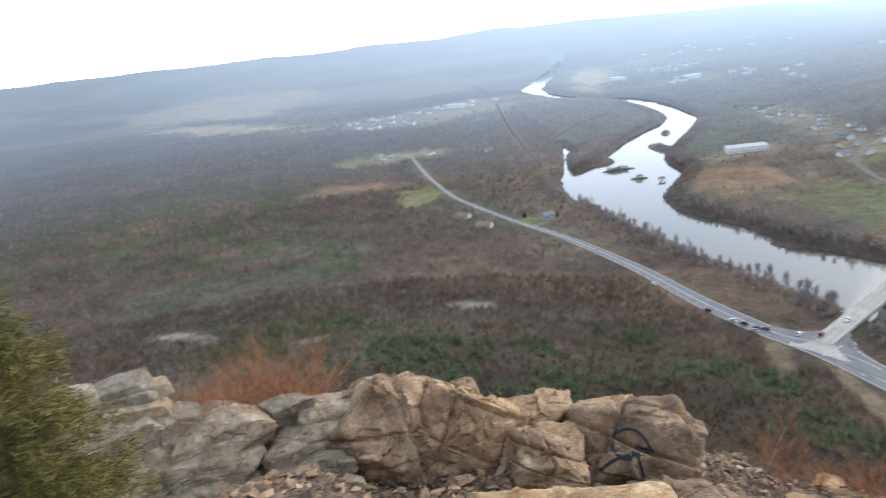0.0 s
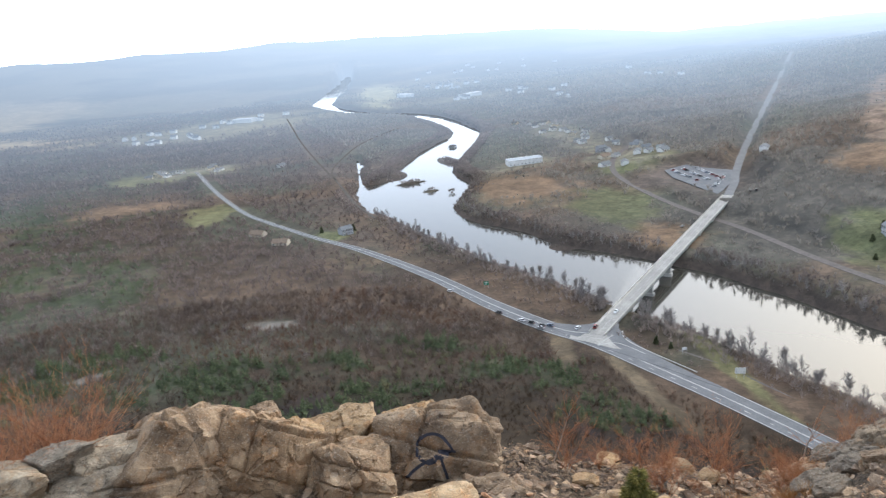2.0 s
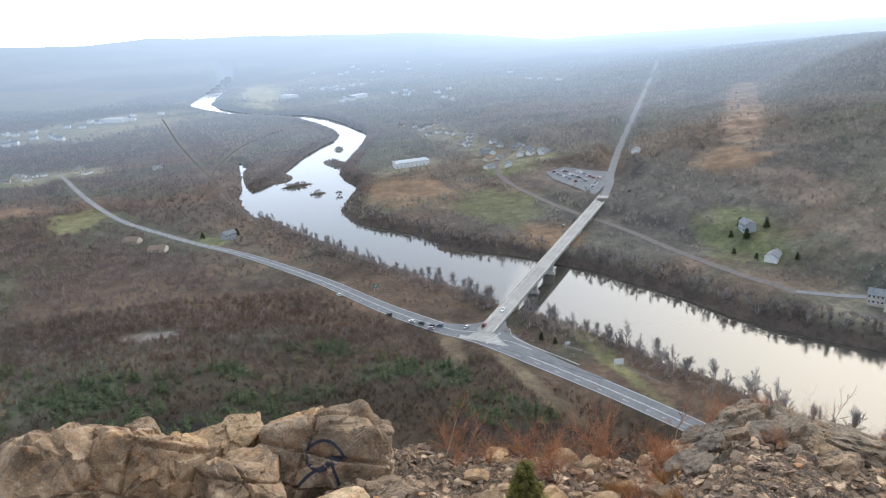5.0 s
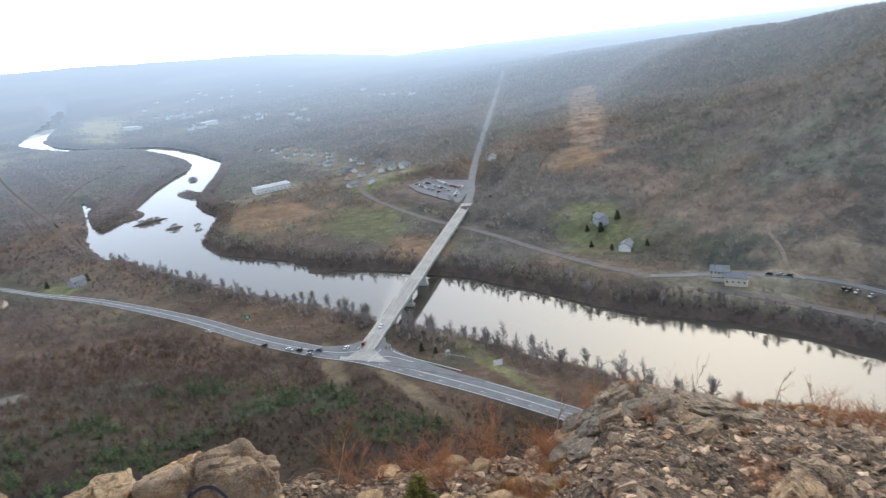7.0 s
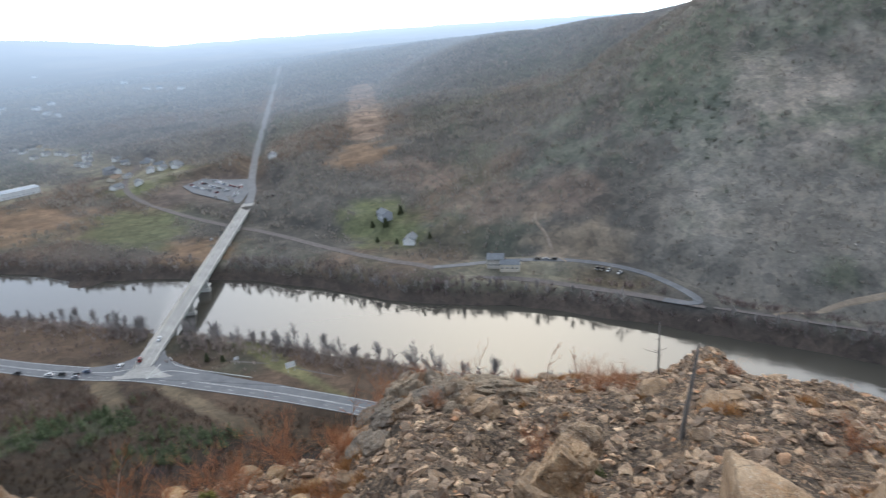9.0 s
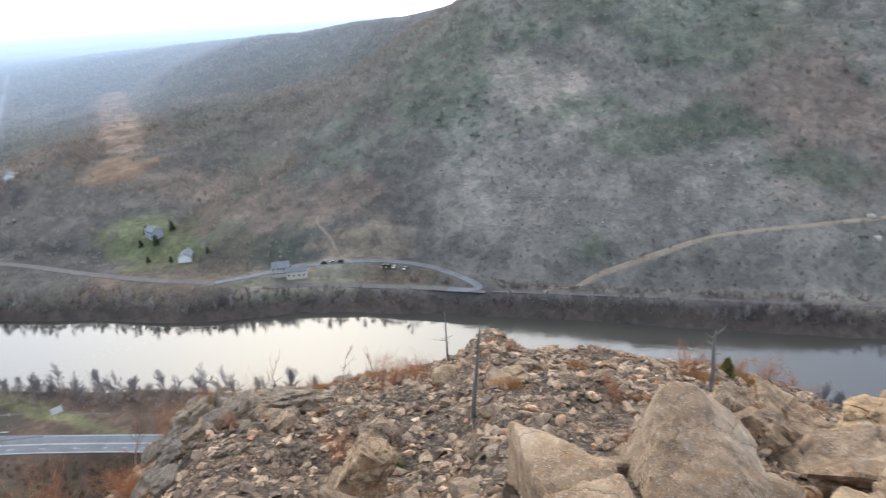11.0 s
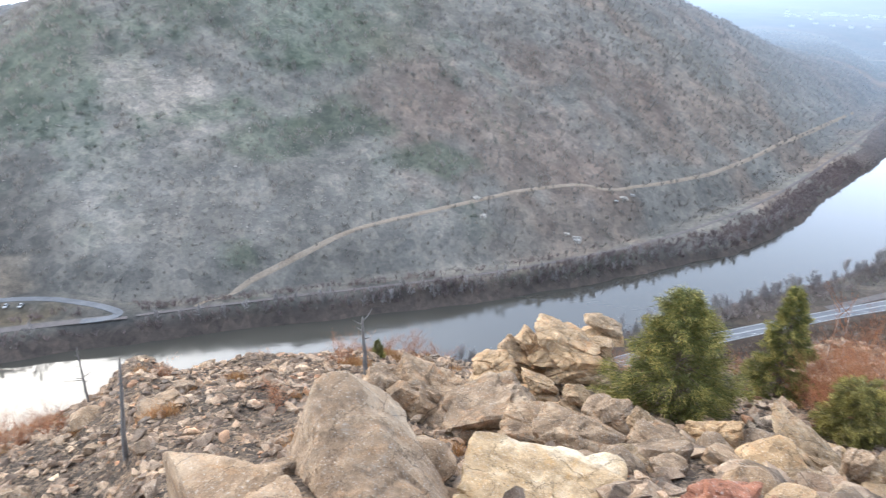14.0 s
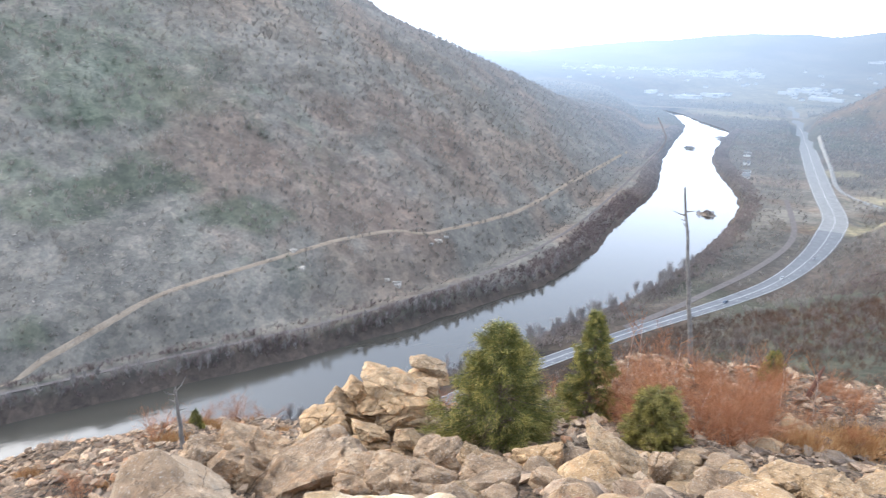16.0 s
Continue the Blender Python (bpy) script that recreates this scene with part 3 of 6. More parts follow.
def ribbon(name, line, half, mat, label, category, lift=0.06, shift=0.0):
    """A strip laid along a centre line, with a small thickness."""
    p = line[:, :3]
    t = np.gradient(p[:, :2], axis=0)
    t /= np.linalg.norm(t, axis=1)[:, None]
    nrm = np.stack([t[:, 1], -t[:, 0]], 1)
    rows = []
    for s, dz in ((-half, -0.25), (-half, lift), (half, lift), (half, -0.25)):
        rows.append(np.column_stack([p[:, :2] + nrm * (shift + s * np.ones(len(p)))[:, None], p[:, 2] + dz]))
    v = np.concatenate(rows)
    k = len(p)
    i = np.arange(k - 1)
    f = np.concatenate([np.stack([a * k + i, b * k + i, b * k + i + 1, a * k + i + 1], 1) for a, b in ((0, 1), (1, 2), (2, 3))])
    return tagged(mesh_np(name, v, f, mat), label, category, kind="structure")


# ---- water ----
def water_material():
    m, n, l, b = material("river_water", 0.06, 0.5)
    b.inputs["IOR"].default_value = 1.6
    b.inputs["Base Color"].default_value = (0.06, 0.056, 0.046, 1)
    tc, mp = n.new("ShaderNodeTexCoord"), n.new("ShaderNodeMapping")
    mp.inputs["Scale"].default_value = (1.0, 0.35, 1.0)
    t = n.new("ShaderNodeTexNoise")
    t.inputs["Scale"].default_value, t.inputs["Detail"].default_value = 0.4, 2
    l.new(tc.outputs["Object"], mp.inputs[0]), l.new(mp.outputs[0], t.inputs["Vector"])
    wide = noise_node(n, l, 0.015, 4, 0.6)
    l.new(ramp_node(n, l, wide, [(0.4, (0.03,) * 3), (0.65, (0.09,) * 3)]), b.inputs["Roughness"])
    bump(n, l, b, t.outputs["Fac"], 0.08, 0.2)
    return m


M_WATER = water_material()
wide = RIVER.copy()
wide[:, 2] = 0
p, hw = wide, RIVER[:, 2] + 26
t = np.gradient(p[:, :2], axis=0)
t /= np.linalg.norm(t, axis=1)[:, None]
nrm = np.stack([t[:, 1], -t[:, 0]], 1)
v = np.concatenate([np.column_stack([p[:, :2] + nrm * (s * hw)[:, None], p[:, 2]]) for s in (-1.0, -0.5, 0.0, 0.5, 1.0)])
k = len(p)
i = np.arange(k - 1)
f = np.concatenate([np.stack([a * k + i, a * k + i + 1, (a + 1) * k + i + 1, (a + 1) * k + i], 1) for a in range(4)])
water = mesh_np("water", v, f[:, ::-1], M_WATER, True)
for line in CHANNELS:
    ribbon("side_channel", np.column_stack([line[:, :2], 0 * line[:, 2] - 0.12]), line[:, 2] + 5, M_WATER, "still side channel of the river", "river", 0.0)
tagged(water, "still grey river mirroring the bright sky", "river", kind="structure")

# ---- roads ----
HALF = np.interp(-HIGHWAY[:, 1], [-900, -600, -480, -330, 300, 480, 620, 1000], [2.6, 2.8, 4.6, 6.2, 4.6, 7.5, 11.5, 13])
cut = int(np.argmin(np.abs(HIGHWAY[:, 1] + 640)))
ribbon("road_1", HIGHWAY[:cut + 1], HALF[:cut + 1], M_ROAD, "grey asphalt highway along the river", "road")
ribbon("road_9", HIGHWAY[cut:], HALF[cut:], painted_haze(M_PAVED.copy()), "pale concrete highway beyond the gap", "road")
for s, wd in ((HALF * -0.92, 0.16), (HALF * 0.92, 0.16), (HALF * 0 - 0.25, 0.12), (HALF * 0 + 0.25, 0.12)):
    ribbon("road_marking", HIGHWAY[HIGHWAY[:, 1] > -1500], wd, M_PAINT, "painted line on the highway", "road marking", 0.075, s[HIGHWAY[:, 1] > -1500])
ribbon("road_2", UPROAD, 3.7, painted_haze(M_ROAD.copy()), "pale straight road climbing into the woods", "road")
ribbon("road_3", WESTROAD, 3.0, M_BALLAST, "narrow pale lane on the far bank", "road")
ribbon("railbed", RAILBED, 1.4, M_BALLAST, "brown disused railway bed above the river", "railway")
ribbon("railbed", TRACK, 1.4, M_CINDER, "straight old railway bed through the valley woods", "railway")
ribbon("railbed", SPUR, 1.3, M_CINDER, "curved railway spur by the side channel", "railway")
ribbon("road_7", FLATS, 15, painted_haze(M_DIRT.copy()), "pale road over the flats beyond the gap", "road")
ribbon("railbed", dense(spline([(197, 258, 7), (203, 238, 7), (207, 212, 7), (209, 190, 7), (213, 150, 7), (220, 90, 7), (232, 0, 7)], 8)), 1.8, M_BALLAST, "grey gravel rail trail along the near bank", "railway", 0.25)
ribbon("road_8", ACCESS, 2.6, M_BALLAST, "grey service road between highway and river", "road")
ribbon("road_4", LOOP, 2.5, M_ROAD, "blue-grey asphalt loop at the foot of the mountain", "road", 0.09)

# ---- woods ----
rng = np.random.default_rng(7)


def clear_of(x, y, margin=3.0):
    ok = np.ones(len(x), bool)
    for line, half in ((HIGHWAY, 9), (UPROAD, 9), (WESTROAD, 6), (RAILBED, 4), (LOOP, 7), (TRACK, 4), (SPUR, 3), (ACCESS, 5), (FLATS, 9)):
        ok &= near_line(x, y, line, 60)[0] > half + margin + (12 if line is HIGHWAY else 0) * (y < -600)
    a, b = np.array(BRIDGE_A[:2]), np.array(BRIDGE_B[:2])
    t = np.clip(((x - a[0]) * (b - a)[0] + (y - a[1]) * (b - a)[1]) / ((b - a) ** 2).sum(), -0.08, 1.1)
    ok &= np.hypot(x - a[0] - t * (b - a)[0], y - a[1] - t * (b - a)[1]) > 10
    return ok


def sites(count, r0, r1, power=0.5, a0=-38, a1=160):
    """Random places in the ring r0..r1, off water, roads and fields."""
    r = r0 + (r1 - r0) * rng.random(count) ** power
    a = np.radians(a0 + (a1 - a0) * rng.random(count))
    x, y = r * np.sin(a), r * np.cos(a)
    z, e = ground_height(x, y)
    open_land = np.zeros(count)
    for f in FIELDS:
        if f[5] not in ("heath", "pines"):
            open_land = np.maximum(open_land, in_field(x, y, f) * (0.6 if f[5] == "screes" else 1))
    s = scree_share(x, y)
    ok = (z > 1.0) & (e > 3) & (rng.random(count) > strip(x, y) * 0.97) & clear_of(x, y) & (rng.random(count) > open_land * 1.1) & (rng.random(count) > s * 0.75)
    return x[ok], y[ok], z[ok]


def bare_crowns(x, y, z, h, blades, width):
    """Leafless trees: a tapered stem and many thin twigs that fan up and out, as thin triangles."""
    n = len(x)
    base = np.stack([x, y, z], 1)[:, None, :]
    hh = h[:, None]
    a = rng.random((n, blades)) * 2 * np.pi
    h0 = (0.05 + 0.5 * rng.random((n, blades))) * hh
    h1 = np.minimum(h0 + (0.25 + 0.4 * rng.random((n, blades))) * hh, hh * (0.95 - 0.3 * (rng.random((n, blades))) ** 2))
    out0, out1 = 0.18 * hh * rng.random((n, blades)), (0.16 + 0.42 * rng.random((n, blades))) * hh
    root = base + np.stack([np.cos(a) * out0, np.sin(a) * out0, h0], -1)
    tip = base + np.stack([np.cos(a) * out1, np.sin(a) * out1, h1], -1)
    b = rng.random((n, blades)) * np.pi
    w = (np.asarray(width)[:, None] if np.ndim(width) else width) * (0.6 + 0.8 * rng.random((n, blades)))
    side = np.stack([np.cos(b) * w, np.sin(b) * w, 0 * b], -1)
    # stem
    root[:, 0], tip[:, 0] = base[:, 0] - np.array((0, 0, 0.4)), base[:, 0] + np.stack([0 * h, 0 * h, h * 0.75], -1)
    v = np.stack([root - side, root + side, tip], 2).reshape(-1, 3)
    return v, np.arange(len(v)).reshape(-1, 3)


def clump_crowns(x, y, z, h, blades, spread=0.35):
    """Ragged conifers: tiers of drooping needle fans that narrow to the top, fuller on one side than the other."""
    n = len(x)
    t = 0.04 + 0.94 * rng.random((n, blades)) ** 1.15
    a = rng.random((n, blades)) * 2 * np.pi
    lop = 1 + 0.25 * np.cos(a - 6.28 * rng.random((n, 1)))
    reach = spread * h[:, None] * np.clip(1.02 - t, 0.04, 1) ** 0.75 * (0.45 + 0.6 * rng.random((n, blades))) * lop
    sag = h[:, None] * (0.05 - 0.11 * rng.random((n, blades)))
    w = 0.10 + 0.1 * rng.random((n, blades))
    root = np.stack([x[:, None] + np.cos(a) * reach * 0.15, y[:, None] + np.sin(a) * reach * 0.15, z[:, None] + h[:, None] * (t + 0.03)], -1)
    tip = lambda da: np.stack([x[:, None] + np.cos(a + da) * reach, y[:, None] + np.sin(a + da) * reach, z[:, None] + h[:, None] * t + sag + 0.02 * h[:, None] * rng.normal(0, 1, (n, blades))], -1)
    v = np.stack([root, tip(-w * 1.6), tip(w * 1.6)], 2).reshape(-1, 3)
    return v, np.arange(len(v)).reshape(-1, 3)


M_TWIG = island_varied("bare_twigs", [(0.0, (0.092, 0.07, 0.055)), (0.5, (0.14, 0.108, 0.086)), (1.0, (0.2, 0.16, 0.132))], thin=0.35)
M_SCRUB = island_varied("russet_scrub", [(0.0, (0.1, 0.06, 0.042)), (0.5, (0.145, 0.09, 0.064)), (1.0, (0.2, 0.138, 0.1))])
M_NEEDLE = island_varied("conifer_needles", [(0.0, (0.05, 0.068, 0.035)), (0.6, (0.078, 0.1, 0.05)), (1.0, (0.12, 0.142, 0.075))])

M_OLIVE = island_varied("pine_scrub_needles", [(0.0, (0.075, 0.078, 0.04)), (0.6, (0.11, 0.108, 0.058)), (1.0, (0.15, 0.142, 0.08))])
M_DARK_SCRUB = island_varied("dark_brown_scrub", [(0.0, (0.03, 0.02, 0.013)), (0.6, (0.052, 0.034, 0.022)), (1.0, (0.085, 0.056, 0.036))])
M_BRUSH = island_varied("grey_brush", [(0.0, (0.2, 0.168, 0.155)), (0.5, (0.29, 0.25, 0.232)), (1.0, (0.38, 0.34, 0.318))], thin=0.45)
# slope below the viewer: dense low scrub, young trees, stands of conifers
for r0, r1, count, blades in ((58, 170, 8000, 60), (170, 430, 34000, 28)):
    x, y, z = sites(count, r0, r1, 0.62)
    keep = (y > -430) & (x < 290) & ((x < np.interp(-y, -HIGHWAY[:, 1], HIGHWAY[:, 0]) + 7) | (y > 660))
    x, y, z = x[keep], y[keep], z[keep]
    g, d_ = evergreen_share(x, y), np.hypot(x, y)
    fir = rng.random(len(x)) < 0.85 * g
    olive = (rng.random(len(x)) < 0.16 * sstep(-0.1, 0.3, fbm(x / 40, y / 40, 3, 88))) & (d_ < 320) & ~fir
    red = (fbm(x / 70, y / 45, 4, 83) + rng.normal(0, 0.12, len(x)) > 0.14) & ~fir & ~olive
    dark = (rng.random(len(x)) < 0.85 * dark_slope(x, y)) & ~fir & ~olive
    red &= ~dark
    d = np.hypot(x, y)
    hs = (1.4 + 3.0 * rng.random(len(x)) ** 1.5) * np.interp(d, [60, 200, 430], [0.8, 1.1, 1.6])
    for pick, mat, label in ((~fir & ~red & ~olive & ~dark, M_TWIG, "leafless grey-brown woods on the slope"), (dark, M_DARK_SCRUB, "dark brown scrub on the slope"), (red, M_SCRUB, "russet leafless scrub on the slope")):
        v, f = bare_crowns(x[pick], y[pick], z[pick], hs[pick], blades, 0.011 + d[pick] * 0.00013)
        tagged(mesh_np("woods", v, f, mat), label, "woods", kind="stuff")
    v, f = clump_crowns(x[fir], y[fir], z[fir] - 0.3, hs[fir] * 1.25, 96, 0.34)
    tagged(mesh_np("conifer_woods", v, f, M_NEEDLE), "dark green young conifers among the bare woods", "woods", kind="stuff")
    v, f = clump_crowns(x[olive], y[olive], z[olive] - 0.2, hs[olive] * 1.2, 80, 0.36)
    tagged(mesh_np("pine_scrub", v, f, M_OLIVE), "thin olive-green pine scrub on the slope", "woods", kind="stuff")
# thickets along both banks
t = RIVER[(RIVER[:, 1] < 1400) & (RIVER[:, 1] > -1250)]
k = rng.integers(1, len(t) - 1, 24000)
w = (t[k + 1] - t[k - 1])[:, :2]
w /= np.linalg.norm(w, axis=1)[:, None]
off = (t[k, 2] + 3 + 17 * rng.random(len(k))) * np.where(rng.random(len(k)) < 0.6, -1, 1)
x, y = t[k, 0] + w[:, 1] * off + rng.normal(0, 3, len(k)), t[k, 1] - w[:, 0] * off + rng.normal(0, 3, len(k))
z, e = ground_height(x, y)
q = (z > 0.5) & (e > 1.5) & clear_of(x, y, 0)
x, y = x[q], y[q]
for ix, iy, a, b in ISLANDS[:-1]:
    k = int(22 + a * b * 0.12)
    x, y = np.append(x, ix + rng.normal(0, a * 0.38, k)), np.append(y, iy + rng.normal(0, b * 0.38, k))
z = height_at(x, y)
x, y, z = x[z > 0.3], y[z > 0.3], z[z > 0.3]
M_BRUSH2 = painted_haze(M_BRUSH.copy())
M_BRUSH5 = island_varied("meadow_brush", [(0.0, (0.165, 0.14, 0.126)), (0.5, (0.22, 0.19, 0.172)), (1.0, (0.29, 0.255, 0.235))], thin=0.4)
M_BRUSH3 = island_varied("brown_brush", [(0.0, (0.15, 0.12, 0.116)), (0.5, (0.21, 0.173, 0.166)), (1.0, (0.275, 0.235, 0.226))], thin=0.45)
d = np.hypot(x, y)
east = x > np.interp(-y, -RIVER[:, 1], RIVER[:, 0])
for q, mat, label in (((d <= FAR) & ~east, M_BRUSH, "pale bare thicket along the near river bank"), ((d <= FAR) & east & (y < 220) & (rng.random(len(x)) < 0.75), M_BRUSH3, "brown bare thicket along the far river bank"), ((d <= FAR) & east & (y >= 220) & (rng.random(len(x)) < 0.4), M_BRUSH5, "grey-brown thicket round the river meadows"), (d > FAR, M_BRUSH2, "bare thicket along the distant river banks")):
    v, f = bare_crowns(x[q], y[q], z[q], (2.5 + 3.5 * rng.random(q.sum())) * np.interp(d[q], [350, 600, 900], [0.95, 0.8, 0.75]), 18, 0.03 + d[q] * 0.00025)
    tagged(mesh_np("thicket", v, f, mat), label, "thicket", kind="stuff")
# valley floor and mountain: twig and pine colours paled to imitate haze
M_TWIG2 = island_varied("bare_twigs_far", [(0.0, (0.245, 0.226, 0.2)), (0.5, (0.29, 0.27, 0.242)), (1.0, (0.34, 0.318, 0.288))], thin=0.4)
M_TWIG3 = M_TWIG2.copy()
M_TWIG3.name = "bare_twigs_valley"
M_NEEDLE2 = M_NEEDLE.copy()
M_NEEDLE2.name = "conifer_needles_far"
M_TWIG5 = island_varied("brown_twigs_valley", [(0.0, (0.155, 0.127, 0.116)), (0.5, (0.215, 0.18, 0.165)), (1.0, (0.29, 0.245, 0.228))], thin=0.4)
M_TWIG4 = M_TWIG5.copy()
M_TWIG4.name = "brown_twigs_far"
M_PALED = island_varied("paled_pine_needles", [(0.0, (0.115, 0.135, 0.1)), (0.6, (0.155, 0.172, 0.13)), (1.0, (0.2, 0.215, 0.168))])
M_PALED2 = M_PALED.copy()
# the far copies carry the painted haze glow
painted_haze(M_TWIG2), painted_haze(M_NEEDLE2), painted_haze(M_TWIG4), painted_haze(M_PALED2)
x, y, z = sites(135000, 300, 2300, 0.8)
keep = rng.random(len(x)) < np.interp(np.hypot(x, y), [300, 900, 2300], [1, 1, 0.45])
x, y, z = x[keep], y[keep], z[keep]
g = evergreen_share(x, y)
fir = rng.random(len(x)) < 0.8 * g
d = np.hypot(x, y)
wet = near_line(x, y, RIVER, 120)
hs = (3.0 + 3.5 * rng.random(len(x))) * np.interp(d, [300, 800, 1500], [1, 1.1, 1.25]) * np.interp(wet[0] - RIVER[wet[1], 2], [0, 25, 110], [0.4, 0.5, 1.0])
for far in (False, True):
    near = (d > FAR) if far else (d <= FAR)
    q = near & ~fir & (x < 205)
    v, f = bare_crowns(x[q], y[q], z[q], hs[q], 8 if far else 26, d[q] * (0.0005 if far else 0.00026))
    tagged(mesh_np("far_woods" if far else "woods", v, f, M_TWIG4 if far else M_TWIG5), "brown leafless woods with painted haze" if far else "brown leafless woods west of the river", "woods", kind="stuff")
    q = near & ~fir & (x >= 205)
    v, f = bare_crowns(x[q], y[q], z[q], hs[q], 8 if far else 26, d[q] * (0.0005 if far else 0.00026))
    tagged(mesh_np("far_woods" if far else "woods", v, f, M_TWIG2 if far else M_TWIG3), "leafless woods with painted haze" if far else "leafless grey-brown woods in the valley", "woods", kind="stuff")
    for q, mat, label in ((near & fir & (x < 340), M_NEEDLE2 if far else M_NEEDLE, "dark green conifers among the valley woods"), (near & fir & (x >= 340), M_PALED2 if far else M_PALED, "grey-green pines on the mountain face, paled for haze")):
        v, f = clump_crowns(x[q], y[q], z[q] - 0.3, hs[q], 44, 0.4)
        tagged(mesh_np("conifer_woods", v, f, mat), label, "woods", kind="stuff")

# ---- rocks round the viewer ----
def rock_material(name, dark, mid, pale, rust):
    """Weathered sandstone: two scales of stain, lichen flecks, joints and pits."""
    m, n, l, b = material(name, 0.92, 0.2)
    f1, f2, f3 = noise_node(n, l, 0.7, 8, 0.65, dist=0.6), noise_node(n, l, 4.0, 8, 0.7), noise_node(n, l, 22.0, 5, 0.7)
    col = ramp_node(n, l, f1, [(0.34, dark), (0.49, mid), (0.62, pale)])
    patch = noise_node(n, l, 1.6, 6, 0.7, dist=1.0)
    col = blend(n, l, ramp_node(n, l, patch, [(0.52, (0, 0, 0)), (0.72, (0.75, 0.75, 0.75))]), col, rust)
    fleck = ramp_node(n, l, f3, [(0.57, (0, 0, 0)), (0.68, (0.7, 0.7, 0.7))])
    col = blend(n, l, fleck, col, (0.62, 0.59, 0.52))
    f4 = noise_node(n, l, 55.0, 4, 0.7)
    col = blend(n, l, 0.7, col, ramp_node(n, l, f4, [(0.32, (0.5, 0.48, 0.46)), (0.5, (1, 1, 1)), (0.7, (1.3, 1.3, 1.28))]), "MULTIPLY")
    col = blend(n, l, 0.8, col, ramp_node(n, l, f2, [(0.3, (0.6, 0.59, 0.58)), (0.7, (1.35, 1.33, 1.3))]), "MULTIPLY")
    oi = n.new("ShaderNodeObjectInfo")
    col = blend(n, l, 1.0, col, ramp_node(n, l, oi.outputs["Random"], [(0, (0.8, 0.81, 0.83)), (0.5, (1, 1, 1)), (1, (1.18, 1.12, 1.02))]), "MULTIPLY")
    # hairline cracks
    tc, vor, off = n.new("ShaderNodeTexCoord"), n.new("ShaderNodeTexVoronoi"), n.new("ShaderNodeVectorMath")
    vor.feature, off.operation = "DISTANCE_TO_EDGE", "ADD"
    vor.inputs["Scale"].default_value = 1.5
    l.new(tc.outputs["Object"], off.inputs[0]), l.new(ramp_node(n, l, f2, [(0.25, (0, 0, 0)), (0.75, (0.5, 0.4, 0.6))]), off.inputs[1]), l.new(off.outputs[0], vor.inputs["Vector"])
    col = blend(n, l, ramp_node(n, l, vor.outputs["Distance"], [(0.004, (0.7, 0.7, 0.7)), (0.022, (0, 0, 0))]), col, tuple(0.3 * q for q in dark))
    # grey lichen in patches
    lichen = noise_node(n, l, 2.6, 7, 0.75, dist=0.4)
    col = blend(n, l, ramp_node(n, l, lichen, [(0.56, (0, 0, 0)), (0.68, (0.45, 0.45, 0.45))]), col, (0.31, 0.285, 0.24))
    l.new(col, b.inputs["Base Color"])
    mixed = n.new("ShaderNodeMath")
    mixed.operation = "MULTIPLY_ADD"
    mixed.inputs[1].default_value = 0.45
    l.new(f3, mixed.inputs[0]), l.new(f2, mixed.inputs[2])
    bump(n, l, b, mixed.outputs[0], 0.9, 0.08)
    return m


M_ROCK = rock_material("sandstone", (0.162, 0.116, 0.078), (0.305, 0.217, 0.138), (0.49, 0.37, 0.245), (0.36, 0.188, 0.076))
M_TAN = rock_material("tan_sandstone", (0.21, 0.15, 0.09), (0.37, 0.258, 0.147), (0.56, 0.42, 0.26), (0.47, 0.235, 0.09))
M_YELLOW = rock_material("quartz_sandstone", (0.3, 0.21, 0.115), (0.48, 0.355, 0.212), (0.7, 0.58, 0.42), (0.5, 0.31, 0.12))
M_SLAB = rock_material("pale_tan_sandstone", (0.21, 0.145, 0.092), (0.345, 0.243, 0.152), (0.5, 0.375, 0.25), (0.4, 0.24, 0.12))
M_RED = rock_material("iron_stained_sandstone", (0.2, 0.09, 0.055), (0.36, 0.165, 0.1), (0.46, 0.25, 0.16), (0.4, 0.16, 0.07))
M_ASH = rock_material("ashen_sandstone", (0.185, 0.155, 0.118), (0.31, 0.265, 0.205), (0.46, 0.4, 0.315), (0.35, 0.22, 0.11))
M_GREY = rock_material("grey_sandstone", (0.125, 0.104, 0.082), (0.22, 0.18, 0.136), (0.34, 0.285, 0.215), (0.28, 0.165, 0.085))


def template(level):
    bm = bmesh.new()
    bmesh.ops.create_icosphere(bm, subdivisions=level, radius=1)
    v = np.array([q.co for q in bm.verts])
    f = np.array([[q.index for q in t.verts] for t in bm.faces])
    bm.free()
    return v, f


BALLS = {k: template(k) for k in (1, 2, 3, 4, 5, 6)}


def noise3(p, s):
    """Smooth noise in space from three crossed plane noises."""
    return (vnoise(p[:, 0] + 7.1, p[:, 1] + 0.37 * p[:, 2], s) + vnoise(p[:, 1] + 3.3, p[:, 2] + 0.41 * p[:, 0], s + 1) + vnoise(p[:, 2] + 9.7, p[:, 0] + 0.29 * p[:, 1], s + 2)) / 1.5 - 1


